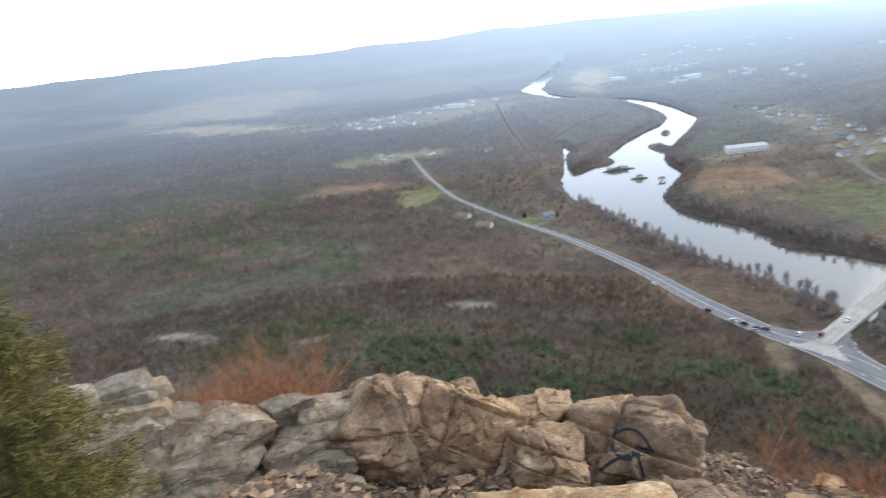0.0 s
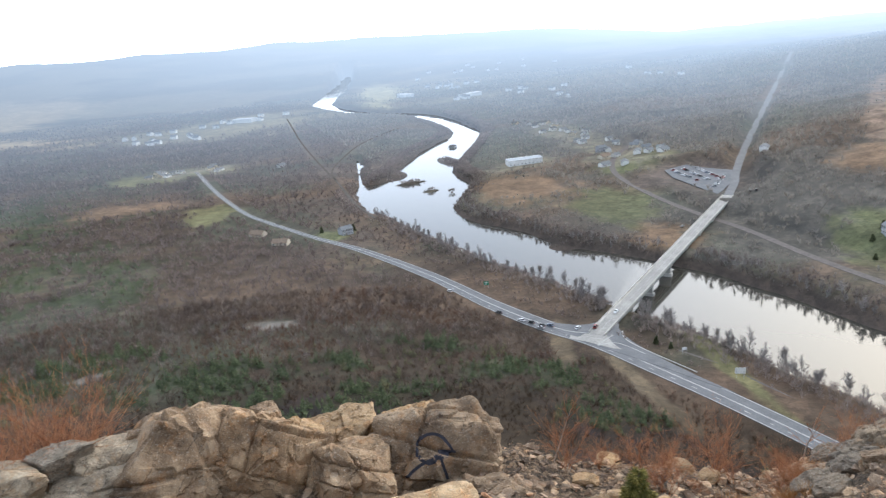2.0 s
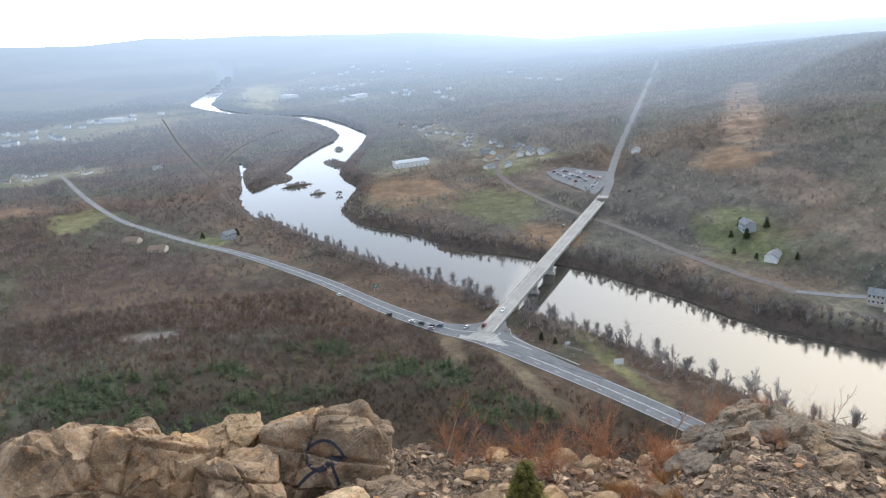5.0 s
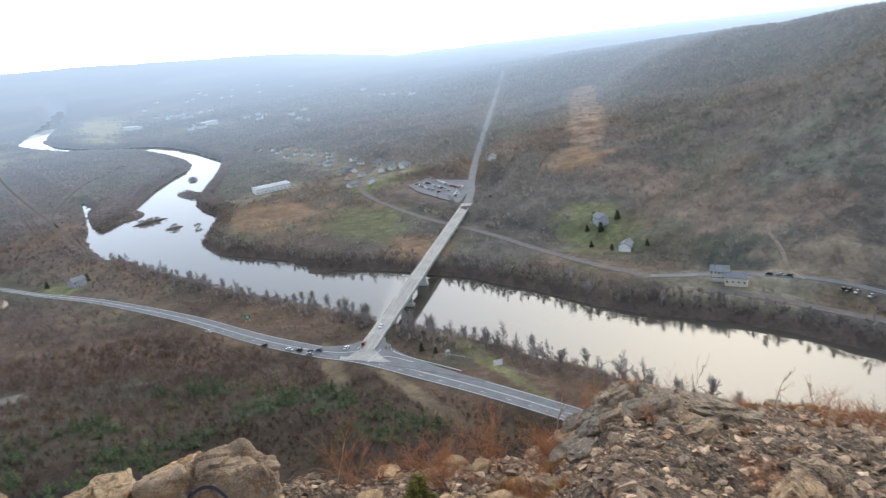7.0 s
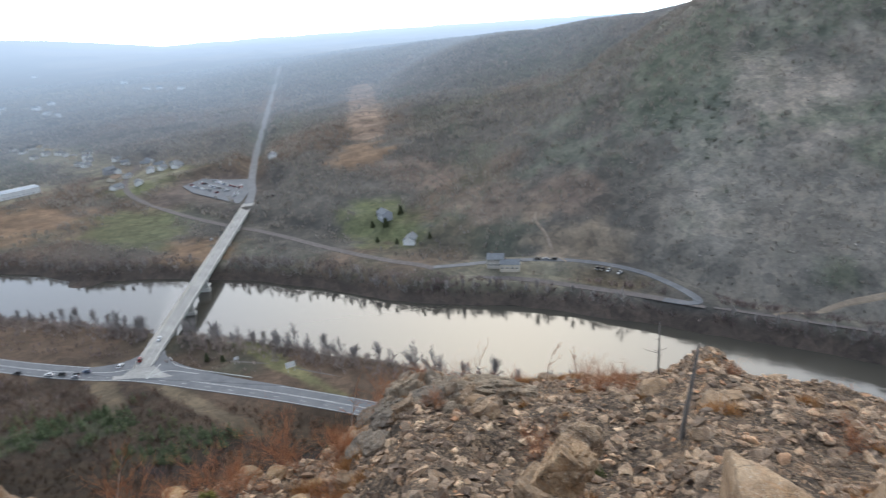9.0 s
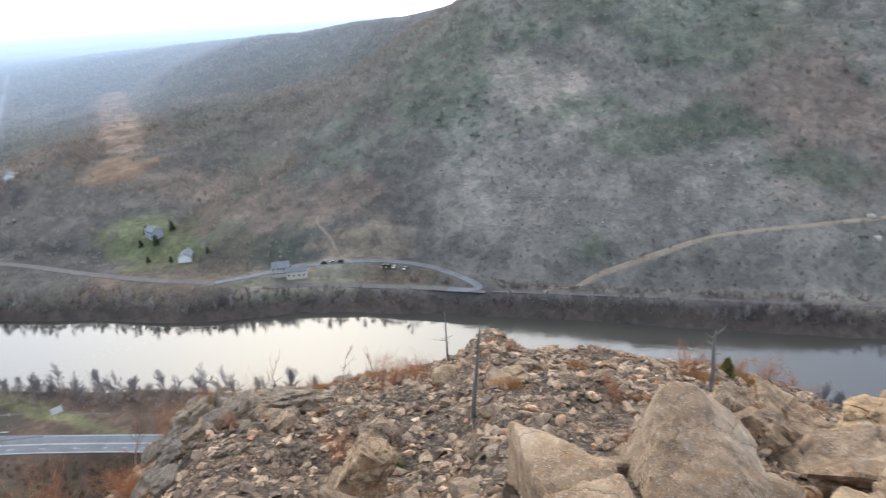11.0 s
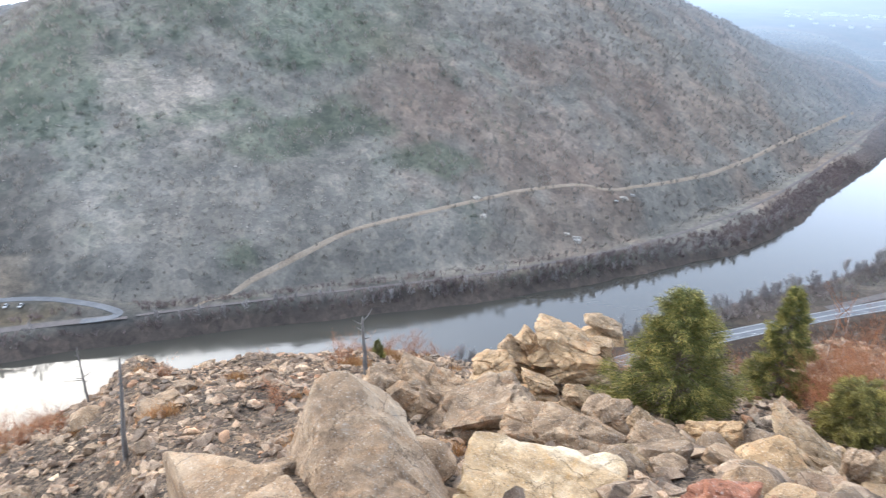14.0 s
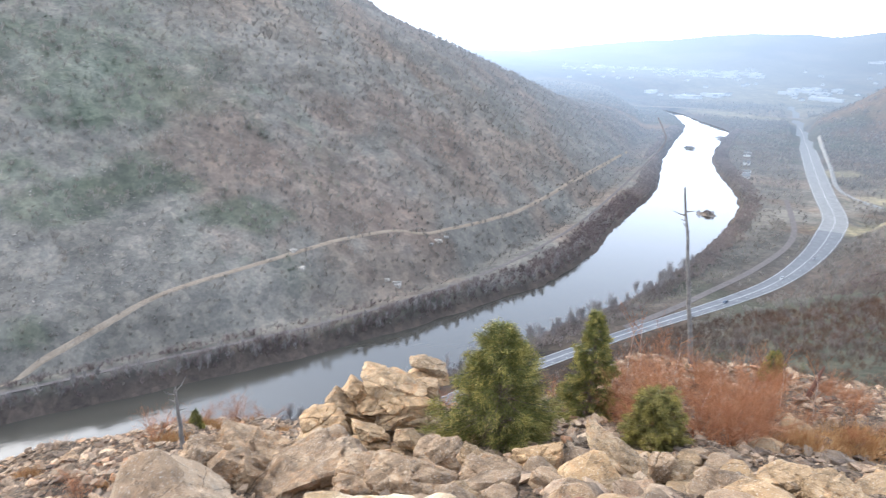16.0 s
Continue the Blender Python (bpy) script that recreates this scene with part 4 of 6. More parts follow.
def rock_shape(size, level, seed, cuts=9, beds=0.0, rough=1.0, cells=34):
    """A block bounded by broken faces with worn edges, parted by crossing joints into pieces that stand proud of one another."""
    r = np.random.default_rng(seed)
    u, f = BALLS[level]
    n = np.vstack([np.eye(3), -np.eye(3)]) + r.normal(0, 0.12, (6, 3))
    cuts += 5
    n = np.vstack([n, r.normal(size=(cuts, 3))])
    n /= np.linalg.norm(n, axis=1)[:, None]
    d = np.concatenate([0.9 + 0.12 * r.random(6), 0.84 + 0.36 * r.random(cuts)])
    worn = 44.0
    reach = (np.maximum(u @ n.T, 1e-4) / d) ** worn
    v = u * (reach.sum(1) ** (-1 / worn))[:, None] * (np.array(size) / 2)
    m = float(np.mean(size))
    out = v / np.linalg.norm(v, axis=1)[:, None]
    if level > 2:
        t = r.normal(size=3) * 0.25 + np.array((0.12, 0.2, 1))
        t /= np.linalg.norm(t)
        a = np.cross(t, r.normal(size=3))
        a /= np.linalg.norm(a)
        sets = ((t, 0.34 * m if beds else 0.62 * m), (a + 0.25 * t, 0.62 * m), (np.cross(t, a), 0.7 * m))
        vw = v + 0.07 * m * np.stack([noise3(v / (0.45 * m), seed + 40 + 3 * k) for k in range(3)], 1)
        cell, groove = np.zeros(len(v)), np.zeros(len(v))
        open_share = 0.35 + 0.65 * min(cells / 34, 1.0)
        for k, (w, gap) in enumerate(sets):
            q = (vw @ w) / gap + r.random()
            q = q + 0.22 * np.sin(q * 2.3 + k)
            i = np.floor(q)
            fr = q - i
            side = np.where(fr < 0.5, i, i + 1)
            on = lattice((side + 50).astype(np.int64), np.full(len(v), 7 + k, np.int64), seed) < open_share
            cell = cell * 7 + i
            ragged = 0.5 + 0.8 * vnoise(v[:, 0] / (0.2 * m) + k, (v[:, 1] + v[:, 2]) / (0.2 * m), seed + k)
            groove = np.maximum(groove, np.exp(-(np.minimum(fr, 1 - fr) * gap / (0.014 * m + 0.012)) ** 2) * on * ragged)
        lift = lattice((cell + 400).astype(np.int64), np.full(len(v), 3, np.int64), seed) - 0.5
        v = v + out * (lift * 0.085 * m * open_share - groove * 0.05 * m)[:, None] * rough
        # broken facets, each tilted its own way
        for count, tilt in ((30, 0.1), (190, 0.17)):
            c = (r.random((count, 3)) - 0.5) * np.array(size) * 1.05
            near = np.empty(len(v), int)
            for b in range(0, len(v), 8000):
                near[b:b + 8000] = ((vw[b:b + 8000, None, :] - c[None]) ** 2).sum(2).argmin(1)
            g = r.normal(0, tilt, (count, 3))
            v = v + out * np.clip(((vw - c[near]) * g[near]).sum(1), -0.022 * m, 0.022 * m)[:, None] * rough * (0.45 if cells < 10 else 1)
    a = noise3(v / (m * 0.3), seed + 9) * 0.02 * m
    if level > 2:
        a = a + noise3(v / (m * 0.11), seed + 12) * 0.012 * m
    if level > 3:
        chips = noise3(v / (m * 0.045), seed + 15)
        a = a + chips * 0.006 * m - np.maximum(chips - 0.35, 0) * 0.02 * m
    return v + out * (a * rough)[:, None], f


def hull_stone(seed, size, points=11):
    """A small angular stone: the hull of a few points."""
    r = np.random.default_rng(seed)
    bm = bmesh.new()
    for q in r.normal(size=(points, 3)):
        q = q / np.linalg.norm(q) * (0.8 + 0.25 * r.random())
        bm.verts.new(q * np.array(size) / 2)
    res = bmesh.ops.convex_hull(bm, input=bm.verts)
    bmesh.ops.delete(bm, geom=[g for g in res["geom_interior"] if isinstance(g, bmesh.types.BMVert)], context="VERTS")
    bmesh.ops.triangulate(bm, faces=bm.faces)
    bm.verts.index_update()
    v, f = np.array([q.co for q in bm.verts]), np.array([[q.index for q in t.verts] for t in bm.faces])
    bm.free()
    return v, f


def boulder(name, row, mat, label, seed, level=4, beds=0.0, group="", cuts=9, cells=34, rough=1.0):
    x, y, z, w, d, h, roll = row
    z -= 0.06 * h
    v, f = rock_shape((w * 1.05, d * 1.1, h * 0.98), level, seed, cuts, beds, rough, cells)
    ob = mesh_np(name, v, f, mat, False)
    r = random.Random(seed)
    ob.matrix_world = pose(x, y, z, r.uniform(-8, 8), roll, -math.degrees(math.atan2(x, y)) + r.uniform(-14, 14))
    return tagged(ob, label, "rock", group)


LEFT_CRAG = ((-10.8, 17.7, 162, 1.5, 1.2, 1.2, 0), (-9.7, 18.3, 161.9, 2, 1.2, 1, -14), (-8.9, 18.6, 161.7, 0.8, 0.7, 0.7, 0), (-9.4, 18.2, 161.3, 2.1, 1.2, 0.9, 8), (-10.2, 17.7, 161.2, 2, 1.2, 0.9, 0), (-9.8, 17.7, 160.7, 2.4, 1.6, 1.3, -10), (-8.4, 18.3, 160.6, 1.6, 1.2, 1.1, 12), (-8.6, 17.9, 160, 1.5, 1, 0.9, 0), (-9.6, 17.4, 160, 1.3, 1, 1, 0), (-9, 17.3, 159.3, 2.3, 1.8, 1.7, 0), (-7.8, 19.5, 159.9, 1.7, 1.3, 1.2, 0), (-10.2, 16.8, 159.7, 1.5, 1.2, 1.2, 0))
LOW_CRAG = ((-7.1, 18.1, 160.2, 2.6, 1.7, 1.4, -12), (-7.3, 17.6, 159.6, 2.8, 1.7, 1.3, -8), (-7.4, 17.2, 158.9, 2.9, 1.9, 1.5, 0), (-5.3, 18.8, 160.3, 1.3, 1, 0.9, -6), (-4.3, 18.8, 159.9, 1.8, 1.3, 1.1, 12), (-4.8, 18.4, 159.5, 2.8, 1.7, 1.3, 0), (-5, 17.8, 158.6, 2.8, 2.1, 1.9, 0), (-3.9, 17.7, 158.9, 1, 0.8, 0.8, 0), (-4.5, 16.9, 158.8, 1, 0.8, 0.8, 0), (-3.6, 16.9, 158.5, 1, 0.8, 0.9, 0))
MAIN_CRAG = ((-2.3, 19.1, 158.8, 3.6, 2.6, 3.9, 10), (-0.5, 18.8, 158.7, 2.9, 1.9, 3.6, 28), (0, 19.7, 159.6, 0.8, 0.6, 0.6, 0), (-3.4, 19.5, 159.8, 1.2, 1, 1, 0), (0.9, 19.5, 158.3, 1.7, 1.7, 2.1, 20), (2.2, 19.8, 158, 2.7, 2.1, 2, -8), (2, 17.5, 158.1, 2.3, 2, 2.1, 14), (4.75, 18.2, 157.3, 3.6, 2.1, 4.1, 6), (4, 18.9, 158.2, 2.3, 1.5, 1.2, -20), (6, 18.4, 157.8, 1.6, 1.4, 1.6, 30), (5, 15.7, 157.4, 2.9, 1.8, 1.3, 0), (0.9, 12.0, 160.05, 6.6, 2.0, 1.7, 7))
RIGHT_CRAG = ((20.5, 15.6, 154.1, 2.1, 1.8, 2, -30), (19.1, 15.2, 153.9, 1.8, 1.7, 1.9, -32), (20.2, 14.5, 153.8, 2.1, 1.9, 2.2, -30), (21.4, 14.2, 154, 2, 1.7, 1.9, 20), (21.9, 11.9, 154.7, 3.1, 1.5, 1.2, 10), (17.4, 13.9, 154.2, 1.9, 1.3, 1.1, -10), (17.7, 12.8, 154.5, 2.2, 1.5, 1.2, -20), (15.5, 11.6, 155.3, 1.8, 1.4, 1.3, 0), (18.6, 11.1, 155.2, 1.7, 1.3, 1.2, 15))
SLABS = ((7.5, 0.12, 163.2, 1.15, 2.8, 1.8, -3), (8.8, -1.6, 162.3, 2.2, 4.0, 2.0, 26), (8.3, -4.35, 161.75, 2.9, 2.5, 1.8, 4), (17.6, -3.9, 158.8, 1.8, 1.4, 1.3, 20), (15.6, -5.9, 158.6, 3.5, 2.4, 2, -24), (17, -4.9, 158.3, 2.9, 2.2, 1.9, 18), (13.2, -6.9, 159.5, 2.5, 1.5, 1.2, 10), (12.4, 4.7, 160.7, 0.8, 0.8, 1, 0), (10.5, 4.3, 161.5, 0.9, 0.9, 1, 30))
STACK = ((21.7, -8.7, 156, 1.9, 1.5, 1.5, -18), (22.5, -9.9, 156, 1.5, 1.2, 1.2, 20), (22.3, -10.5, 156.3, 1.4, 1.3, 1.5, 28), (21.6, -11.5, 156.9, 2.5, 1.6, 1.3, 6), (20.7, -11.6, 156.6, 2.1, 1.5, 1.2, -4), (19.2, -9.5, 156.7, 1.4, 1, 0.8, 10), (22, -13.3, 156.1, 1.3, 1.1, 1.1, 0), (30.7, -19, 151.9, 2.3, 1.8, 1.2, 8), (17, -9.7, 157.5, 1.1, 0.9, 1, 16))
ROW = ((12.2, -7.1, 160.1, 2, 1.2, 1, 8), (13.1, -9.4, 159.5, 0.6, 0.6, 0.7, 20), (12.6, -11.4, 159, 1.4, 1, 0.9, -6), (11.8, -9.2, 159.6, 1.8, 1.1, 0.9, 10), (10.1, -9.8, 160.1, 1.2, 0.9, 0.9, 0), (10.5, -12.5, 159.6, 2.5, 0.9, 0.6, 24), (9.3, -12.3, 160.3, 0.6, 0.7, 1.2, 0), (8.7, -12.7, 160.2, 1.1, 0.9, 0.9, 8), (8.6, -10.3, 160.8, 1.2, 0.9, 0.8, -6), (7.1, -11.7, 161.3, 1.4, 1, 0.8, 12), (6.8, -13.2, 161.2, 1.3, 1, 0.9, -10), (5.6, -12.8, 161.8, 1.3, 0.9, 0.8, 6), (14.3, -9.2, 159, 1.3, 1, 0.9, -12), (6.55, -6.25, 163.12, 0.9, 0.8, 0.7, 4))

for s, row in enumerate(LEFT_CRAG):
    boulder("boulder", (*row[:3], *(0.9 * q for q in row[3:6]), row[6]), M_ASH, "rounded grey-tan sandstone block stacked on a crag", 100 + s, 5, 0, "crag blocks", 2, 8, 0.6)
for s, row in enumerate(LOW_CRAG):
    boulder("boulder", (*row[:3], *(0.94 * q for q in row[3:6]), row[6]), M_ASH, "cracked grey sandstone block in the low crag", 140 + s, 5, 0, "crag blocks", 3, 12, 0.7)
crag = []
for s, row in enumerate(MAIN_CRAG):
    crag.append(boulder("boulder", row, M_TAN if s in (4, 5, 8, 11) else M_ROCK, "massive tan sandstone block of the cliff-edge crag", 180 + s, 6 if row[3] > 2.2 else 5, 0.6 if row[3] > 2 else 0.3, "crag blocks"))
for s, row in enumerate(RIGHT_CRAG):
    boulder("boulder", row, M_GREY, "tilted dark grey sandstone slab of a jointed crag", 220 + s, 5, 0.35, "crag blocks")
rk = random.Random(17)
for s in range(30):
    a, q = rk.uniform(48.5, 61), rk.uniform(21, 28)
    top = 1.3 * max(0.0, 1 - abs(a - 52.5) / 4) * max(0.0, 1 - abs(q - 25.5) / 4)
    x, y = q * math.sin(radians(a)), q * math.cos(radians(a))
    w = rk.uniform(0.6, 1.5)
    boulder("boulder", (x, y, float(height_at(x, y)[0]) + 0.15 + top * rk.random(), w, w * 0.8, w * rk.uniform(0.4, 0.7), rk.uniform(-42, -18)), M_GREY if s % 4 else M_ROCK, "tilted grey sandstone slab of a jointed crag", 600 + s, 4, 0.2, "crag blocks")
for s, row in enumerate(SLABS):
    boulder("slab", row, M_YELLOW if s == 2 else M_SLAB if s < 3 else M_ROCK, "broad tan sandstone slab resting on the talus" if s < 3 else "jointed grey-tan boulder among the slabs", 260 + s, 6 if s < 3 else 5, 0 if s < 3 else 0.6, "slabs", -3 if s < 3 else 7, 6 if s < 3 else 34)
for s, row in enumerate(STACK):
    x, y, z, w, d, h, roll = row
    for k, lean in ((0, -6), (1, 9)):
        boulder("boulder", (x + 0.12 * k, y - 0.1 * k, z + (k - 0.5) * 0.47 * h, w * (1 - 0.14 * k), d, 0.5 * h, roll + lean), M_TAN, "layered orange and white sandstone slab in a stack", 300 + s + 30 * k, 5, 0.3, "stacked blocks", 4)
for s, row in enumerate(ROW):
    last = s == len(ROW) - 1
    boulder("boulder", row, M_RED if last else M_TAN if s % 3 else M_ROCK, "red-brown iron-stained sandstone block" if last else "angular pale sandstone boulder on the ledge", 340 + s, 5, 0.4 if s % 2 else 0, "ledge boulders")
# talus: broken stones over the ledge
r8 = np.random.default_rng(23)
STONES = [hull_stone(500 + k, (1.1, 0.8, 0.42), 10) for k in range(14)]
LARGE = [rock_shape((1.0, 0.8, 0.5), 3, 520 + k, 8, 0.3, 1.0, 9) for k in range(8)]


def strewn(count, r0, r1, a0, a1, s0, s1, shapes):
    r = np.sqrt(r0 ** 2 + (r1 ** 2 - r0 ** 2) * r8.random(count))
    a = np.radians(a0 + (a1 - a0) * r8.random(count))
    x, y = r * np.sin(a), r * np.cos(a)
    z = height_at(x, y)
    size = s0 * (s1 / s0) ** (r8.random(count) ** 2.0)
    vs, fs, at = [], [], 0
    pick = r8.integers(0, len(shapes), count)
    ex, ey, ez = r8.normal(0, 0.35, count), r8.normal(0, 0.35, count), r8.random(count) * 6.28
    for k in range(count):
        v, f = shapes[pick[k]]
        m = np.array(Euler((ex[k] - 0.1, ey[k], ez[k])).to_matrix())
        q = (v * size[k]) @ m.T + np.array((x[k], y[k], z[k] + size[k] * 0.12))
        vs.append(q), fs.append(f + at)
        at += len(v)
    return np.concatenate(vs), np.concatenate(fs)


def talus_material():
    m = rock_material("talus_stone", (0.18, 0.13, 0.092), (0.325, 0.238, 0.166), (0.5, 0.385, 0.27), (0.34, 0.19, 0.095))
    n, l = m.node_tree.nodes, m.node_tree.links
    b = n["Principled BSDF"]
    src = b.inputs["Base Color"].links[0].from_socket
    g = n.new("ShaderNodeNewGeometry")
    l.new(blend(n, l, 1.0, src, ramp_node(n, l, g.outputs["Random Per Island"], [(0, (0.5, 0.5, 0.53)), (0.4, (0.9, 0.88, 0.86)), (0.8, (1.3, 1.25, 1.17)), (0.93, (1.7, 1.64, 1.5)), (1, (1.4, 1.0, 0.75))]), "MULTIPLY"), b.inputs["Base Color"])
    return m


M_TALUS = talus_material()
v, f = strewn(32000, 8, 50, 44, 128, 0.09, 0.62, STONES)
tagged(mesh_np("talus", v, f, M_TALUS), "loose grey and tan talus stones on the ledge", "stones", kind="stuff")
v, f = strewn(9000, 8, 46, 112, 165, 0.13, 0.9, STONES)
tagged(mesh_np("talus", v, f, M_TALUS), "pale broken stones between the conifers", "stones", kind="stuff")
v, f = strewn(9000, 9, 40, 18, 48, 0.09, 0.6, STONES)
tagged(mesh_np("talus", v, f, M_TALUS), "grey scree in the gully between the crags", "stones", kind="stuff")
v, f = strewn(2500, 7, 19, -35, 20, 0.12, 0.7, STONES)
tagged(mesh_np("talus", v, f, M_TALUS), "grey rubble at the foot of the crag", "stones", kind="stuff")
# larger stones that can be told apart
for k in range(150):
    a0, a1, lo, hi, sz = ((46, 112, 10, 44, (0.5, 1.2)), (112, 162, 11, 30, (0.6, 1.5)), (112, 162, 11, 22, (0.5, 1.3)), (26, 46, 14, 34, (0.5, 1.2)))[k % 4]
    rr, aa = r8.uniform(lo, hi), radians(r8.uniform(a0, a1))
    sx = r8.uniform(*sz)
    x, y = rr * math.sin(aa), rr * math.cos(aa)
    if k < 8:
        base_me = mesh_np("stone", *LARGE[k], M_TAN if k % 2 else M_ROCK)
        LARGE[k] = (base_me.data, None)
        ob = base_me
    else:
        ob = new("stone", LARGE[k % 8][0])
    ob.matrix_world = pose(x, y, float(height_at(x, y)[0]) + 0.1 * sx, r8.uniform(-25, 25), r8.uniform(-25, 25), r8.uniform(0, 360)) @ Matrix.Diagonal((sx, sx * r8.uniform(0.7, 1.2), sx * r8.uniform(0.7, 1.1), 1))
    tagged(ob, "angular weathered sandstone block lying in the talus", "rock", "talus blocks")


# ---- painted scrawl on the crag: a dome over a slanting bar, with a stem ----
from mathutils.bvhtree import BVHTree
M_SPRAY = mottled("black_spray_paint", [(0.3, (0.025, 0.025, 0.035)), (0.7, (0.06, 0.06, 0.075))], 6.0, 0.7)


def scrawl(stone, strokes, wide):
    """Paint strokes laid on a stone's face, in metres across and up from its middle."""
    me = stone.data
    tree = BVHTree.FromPolygons([v.co for v in me.vertices], [p.vertices for p in me.polygons])
    for pts in strokes:
        bm = bmesh.new()
        prev = None
        line = spline(pts, 8)
        for k, (x, z) in enumerate(line):
            a, b = line[max(k - 1, 0)], line[min(k + 1, len(line) - 1)]
            t = (b - a) / (np.linalg.norm(b - a) + 1e-9)
            row = []
            for s in (-1, 0, 1):
                hit = tree.ray_cast(Vector((x - t[1] * wide * s, -6, z + t[0] * wide * s)), Vector((0, 1, 0)))
                if hit[0] is None:
                    row = None
                    break
                row.append(bm.verts.new(hit[0] + Vector((0, -0.02, 0))))
            if row and prev:
                for s in (0, 1):
                    bm.faces.new((prev[s], prev[s + 1], row[s + 1], row[s]))
            prev = row
        part("painted_stroke", bm, M_SPRAY, stone, "black spray-painted line")


scrawl(crag[7], [[(x - 0.1, z + 1.08) for x, z in line] for line in ([(-0.55, -0.12), (-0.5, 0.2), (-0.2, 0.42), (0.15, 0.42), (0.4, 0.22), (0.55, 0.02)], [(-0.9, -0.62), (-0.5, -0.3), (0.0, -0.08), (0.6, 0.06)], [(-0.5, -0.1), (-0.2, -0.22), (0.1, -0.1), (0.45, 0.0)], [(0.12, 0.0), (0.25, -0.4), (0.36, -0.8)])], 0.042)

# ---- bridge ----
M_CONC = mottled("bridge_concrete", [(0.3, (0.42, 0.41, 0.38)), (0.7, (0.56, 0.54, 0.5))], 0.12, 0.85, 0.25, 0.1)
M_DECK = mottled("worn_deck", [(0.3, (0.27, 0.265, 0.25)), (0.7, (0.4, 0.39, 0.365))], 0.08, 0.85, 0.25, 0.1)
M_STEEL = mottled("green_grey_steel", [(0.3, (0.2, 0.23, 0.2)), (0.7, (0.3, 0.33, 0.29))], 0.5, 0.6, 0.4, 0.1)


def box(bm, cx, cy, cz, sx, sy, sz, rz=0.0, bevel=0.0, tilt=0.0):
    m = Matrix.Translation((cx, cy, cz)) @ Matrix.Rotation(rz, 4, "Z") @ Matrix.Rotation(tilt, 4, "Y") @ Matrix.Diagonal((sx, sy, sz, 1))
    made = bmesh.ops.create_cube(bm, size=1, matrix=m)["verts"]
    if bevel:
        bmesh.ops.bevel(bm, geom=list({e for v in made for e in v.link_edges}), offset=bevel, segments=1, affect="EDGES")


def bridge():
    a, b = Vector(BRIDGE_A), Vector(BRIDGE_B)
    span = b - a
    length, turn = span.length, math.atan2(span.y, span.x)
    root = new("bridge")
    rise = math.asin((b.z - a.z) / length)
    root.matrix_world = Matrix.Translation((a.x, a.y, 0)) @ Matrix.Rotation(turn, 4, "Z") @ Matrix.Rotation(-rise, 4, "Y")
    tagged(root, "long pale concrete road bridge on piers over the river", "bridge")

    def put(name, mat, fill, label=""):
        bm = bmesh.new()
        fill(bm)
        return part(name, bm, mat, root, label)

    top = a.z
    put("deck", M_DECK, lambda bm: box(bm, length / 2, 0, top - 0.4, length + 3, 9.4, 0.8, 0, 0.05), "pale worn road deck")
    for s in (-1, 1):
        put("parapet", M_CONC, lambda bm: box(bm, length / 2, s * 4.6, top + 0.45, length + 2, 0.32, 1.0, 0, 0.03), "concrete parapet wall")
        put("kerb", M_CONC, lambda bm: box(bm, length / 2, s * 3.95, top + 0.09, length, 0.9, 0.18, 0, 0.02))
    for k in range(5):
        put("girder", M_STEEL, lambda bm: box(bm, length / 2, (k - 2) * 1.95, top - 1.5, length, 0.5, 1.6), "green-grey steel girder")
    for s in (-0.08, 0.08):
        put("centre_line", M_PAINT, lambda bm: box(bm, length / 2, s * 2.2, top + 0.008, length, 0.1, 0.012))
    for d in (42, 78, 114, 150, 186, 222):
        if d > length - 20:
            continue

        def pier(bm, d=d):
            box(bm, d, 0, 2.6, 2.0, 7.6, 8.0, 0, 0.2)
            box(bm, d, 0, 6.6, 2.6, 9.2, 1.2, 0, 0.15)
            box(bm, d, 0, -0.6, 3.4, 9.4, 3.2, 0, 0.3)
        put("pier", M_CONC, pier, "pale concrete pier standing in the water" if d < 130 else "pale concrete pier on the bank")
    for d in (1.0, length - 1.0):
        put("abutment", M_CONC, lambda bm: box(bm, d, 0, 3.4, 4, 10, 8.6, 0, 0.2))
    return root


bridge()


# ---- junction ----
def patch(name, pts, z, mat, label, category):
    bm = bmesh.new()
    lo = [bm.verts.new((x, y, z - 0.25)) for x, y in pts]
    hi = [bm.verts.new((x, y, z)) for x, y in pts]
    bm.faces.new(hi)
    for k in range(len(pts)):
        j = (k + 1) % len(pts)
        bm.faces.new((lo[k], lo[j], hi[j], hi[k]))
    bmesh.ops.recalc_face_normals(bm, faces=bm.faces)
    return tagged(part(name, bm, mat), label, category, kind="structure")


def fan(p, q, r, n=8):
    """A bend from p to r that leans on q."""
    return [tuple((1 - t) ** 2 * np.array(p) + 2 * t * (1 - t) * np.array(q) + t * t * np.array(r)) for t in np.linspace(0, 1, n)]


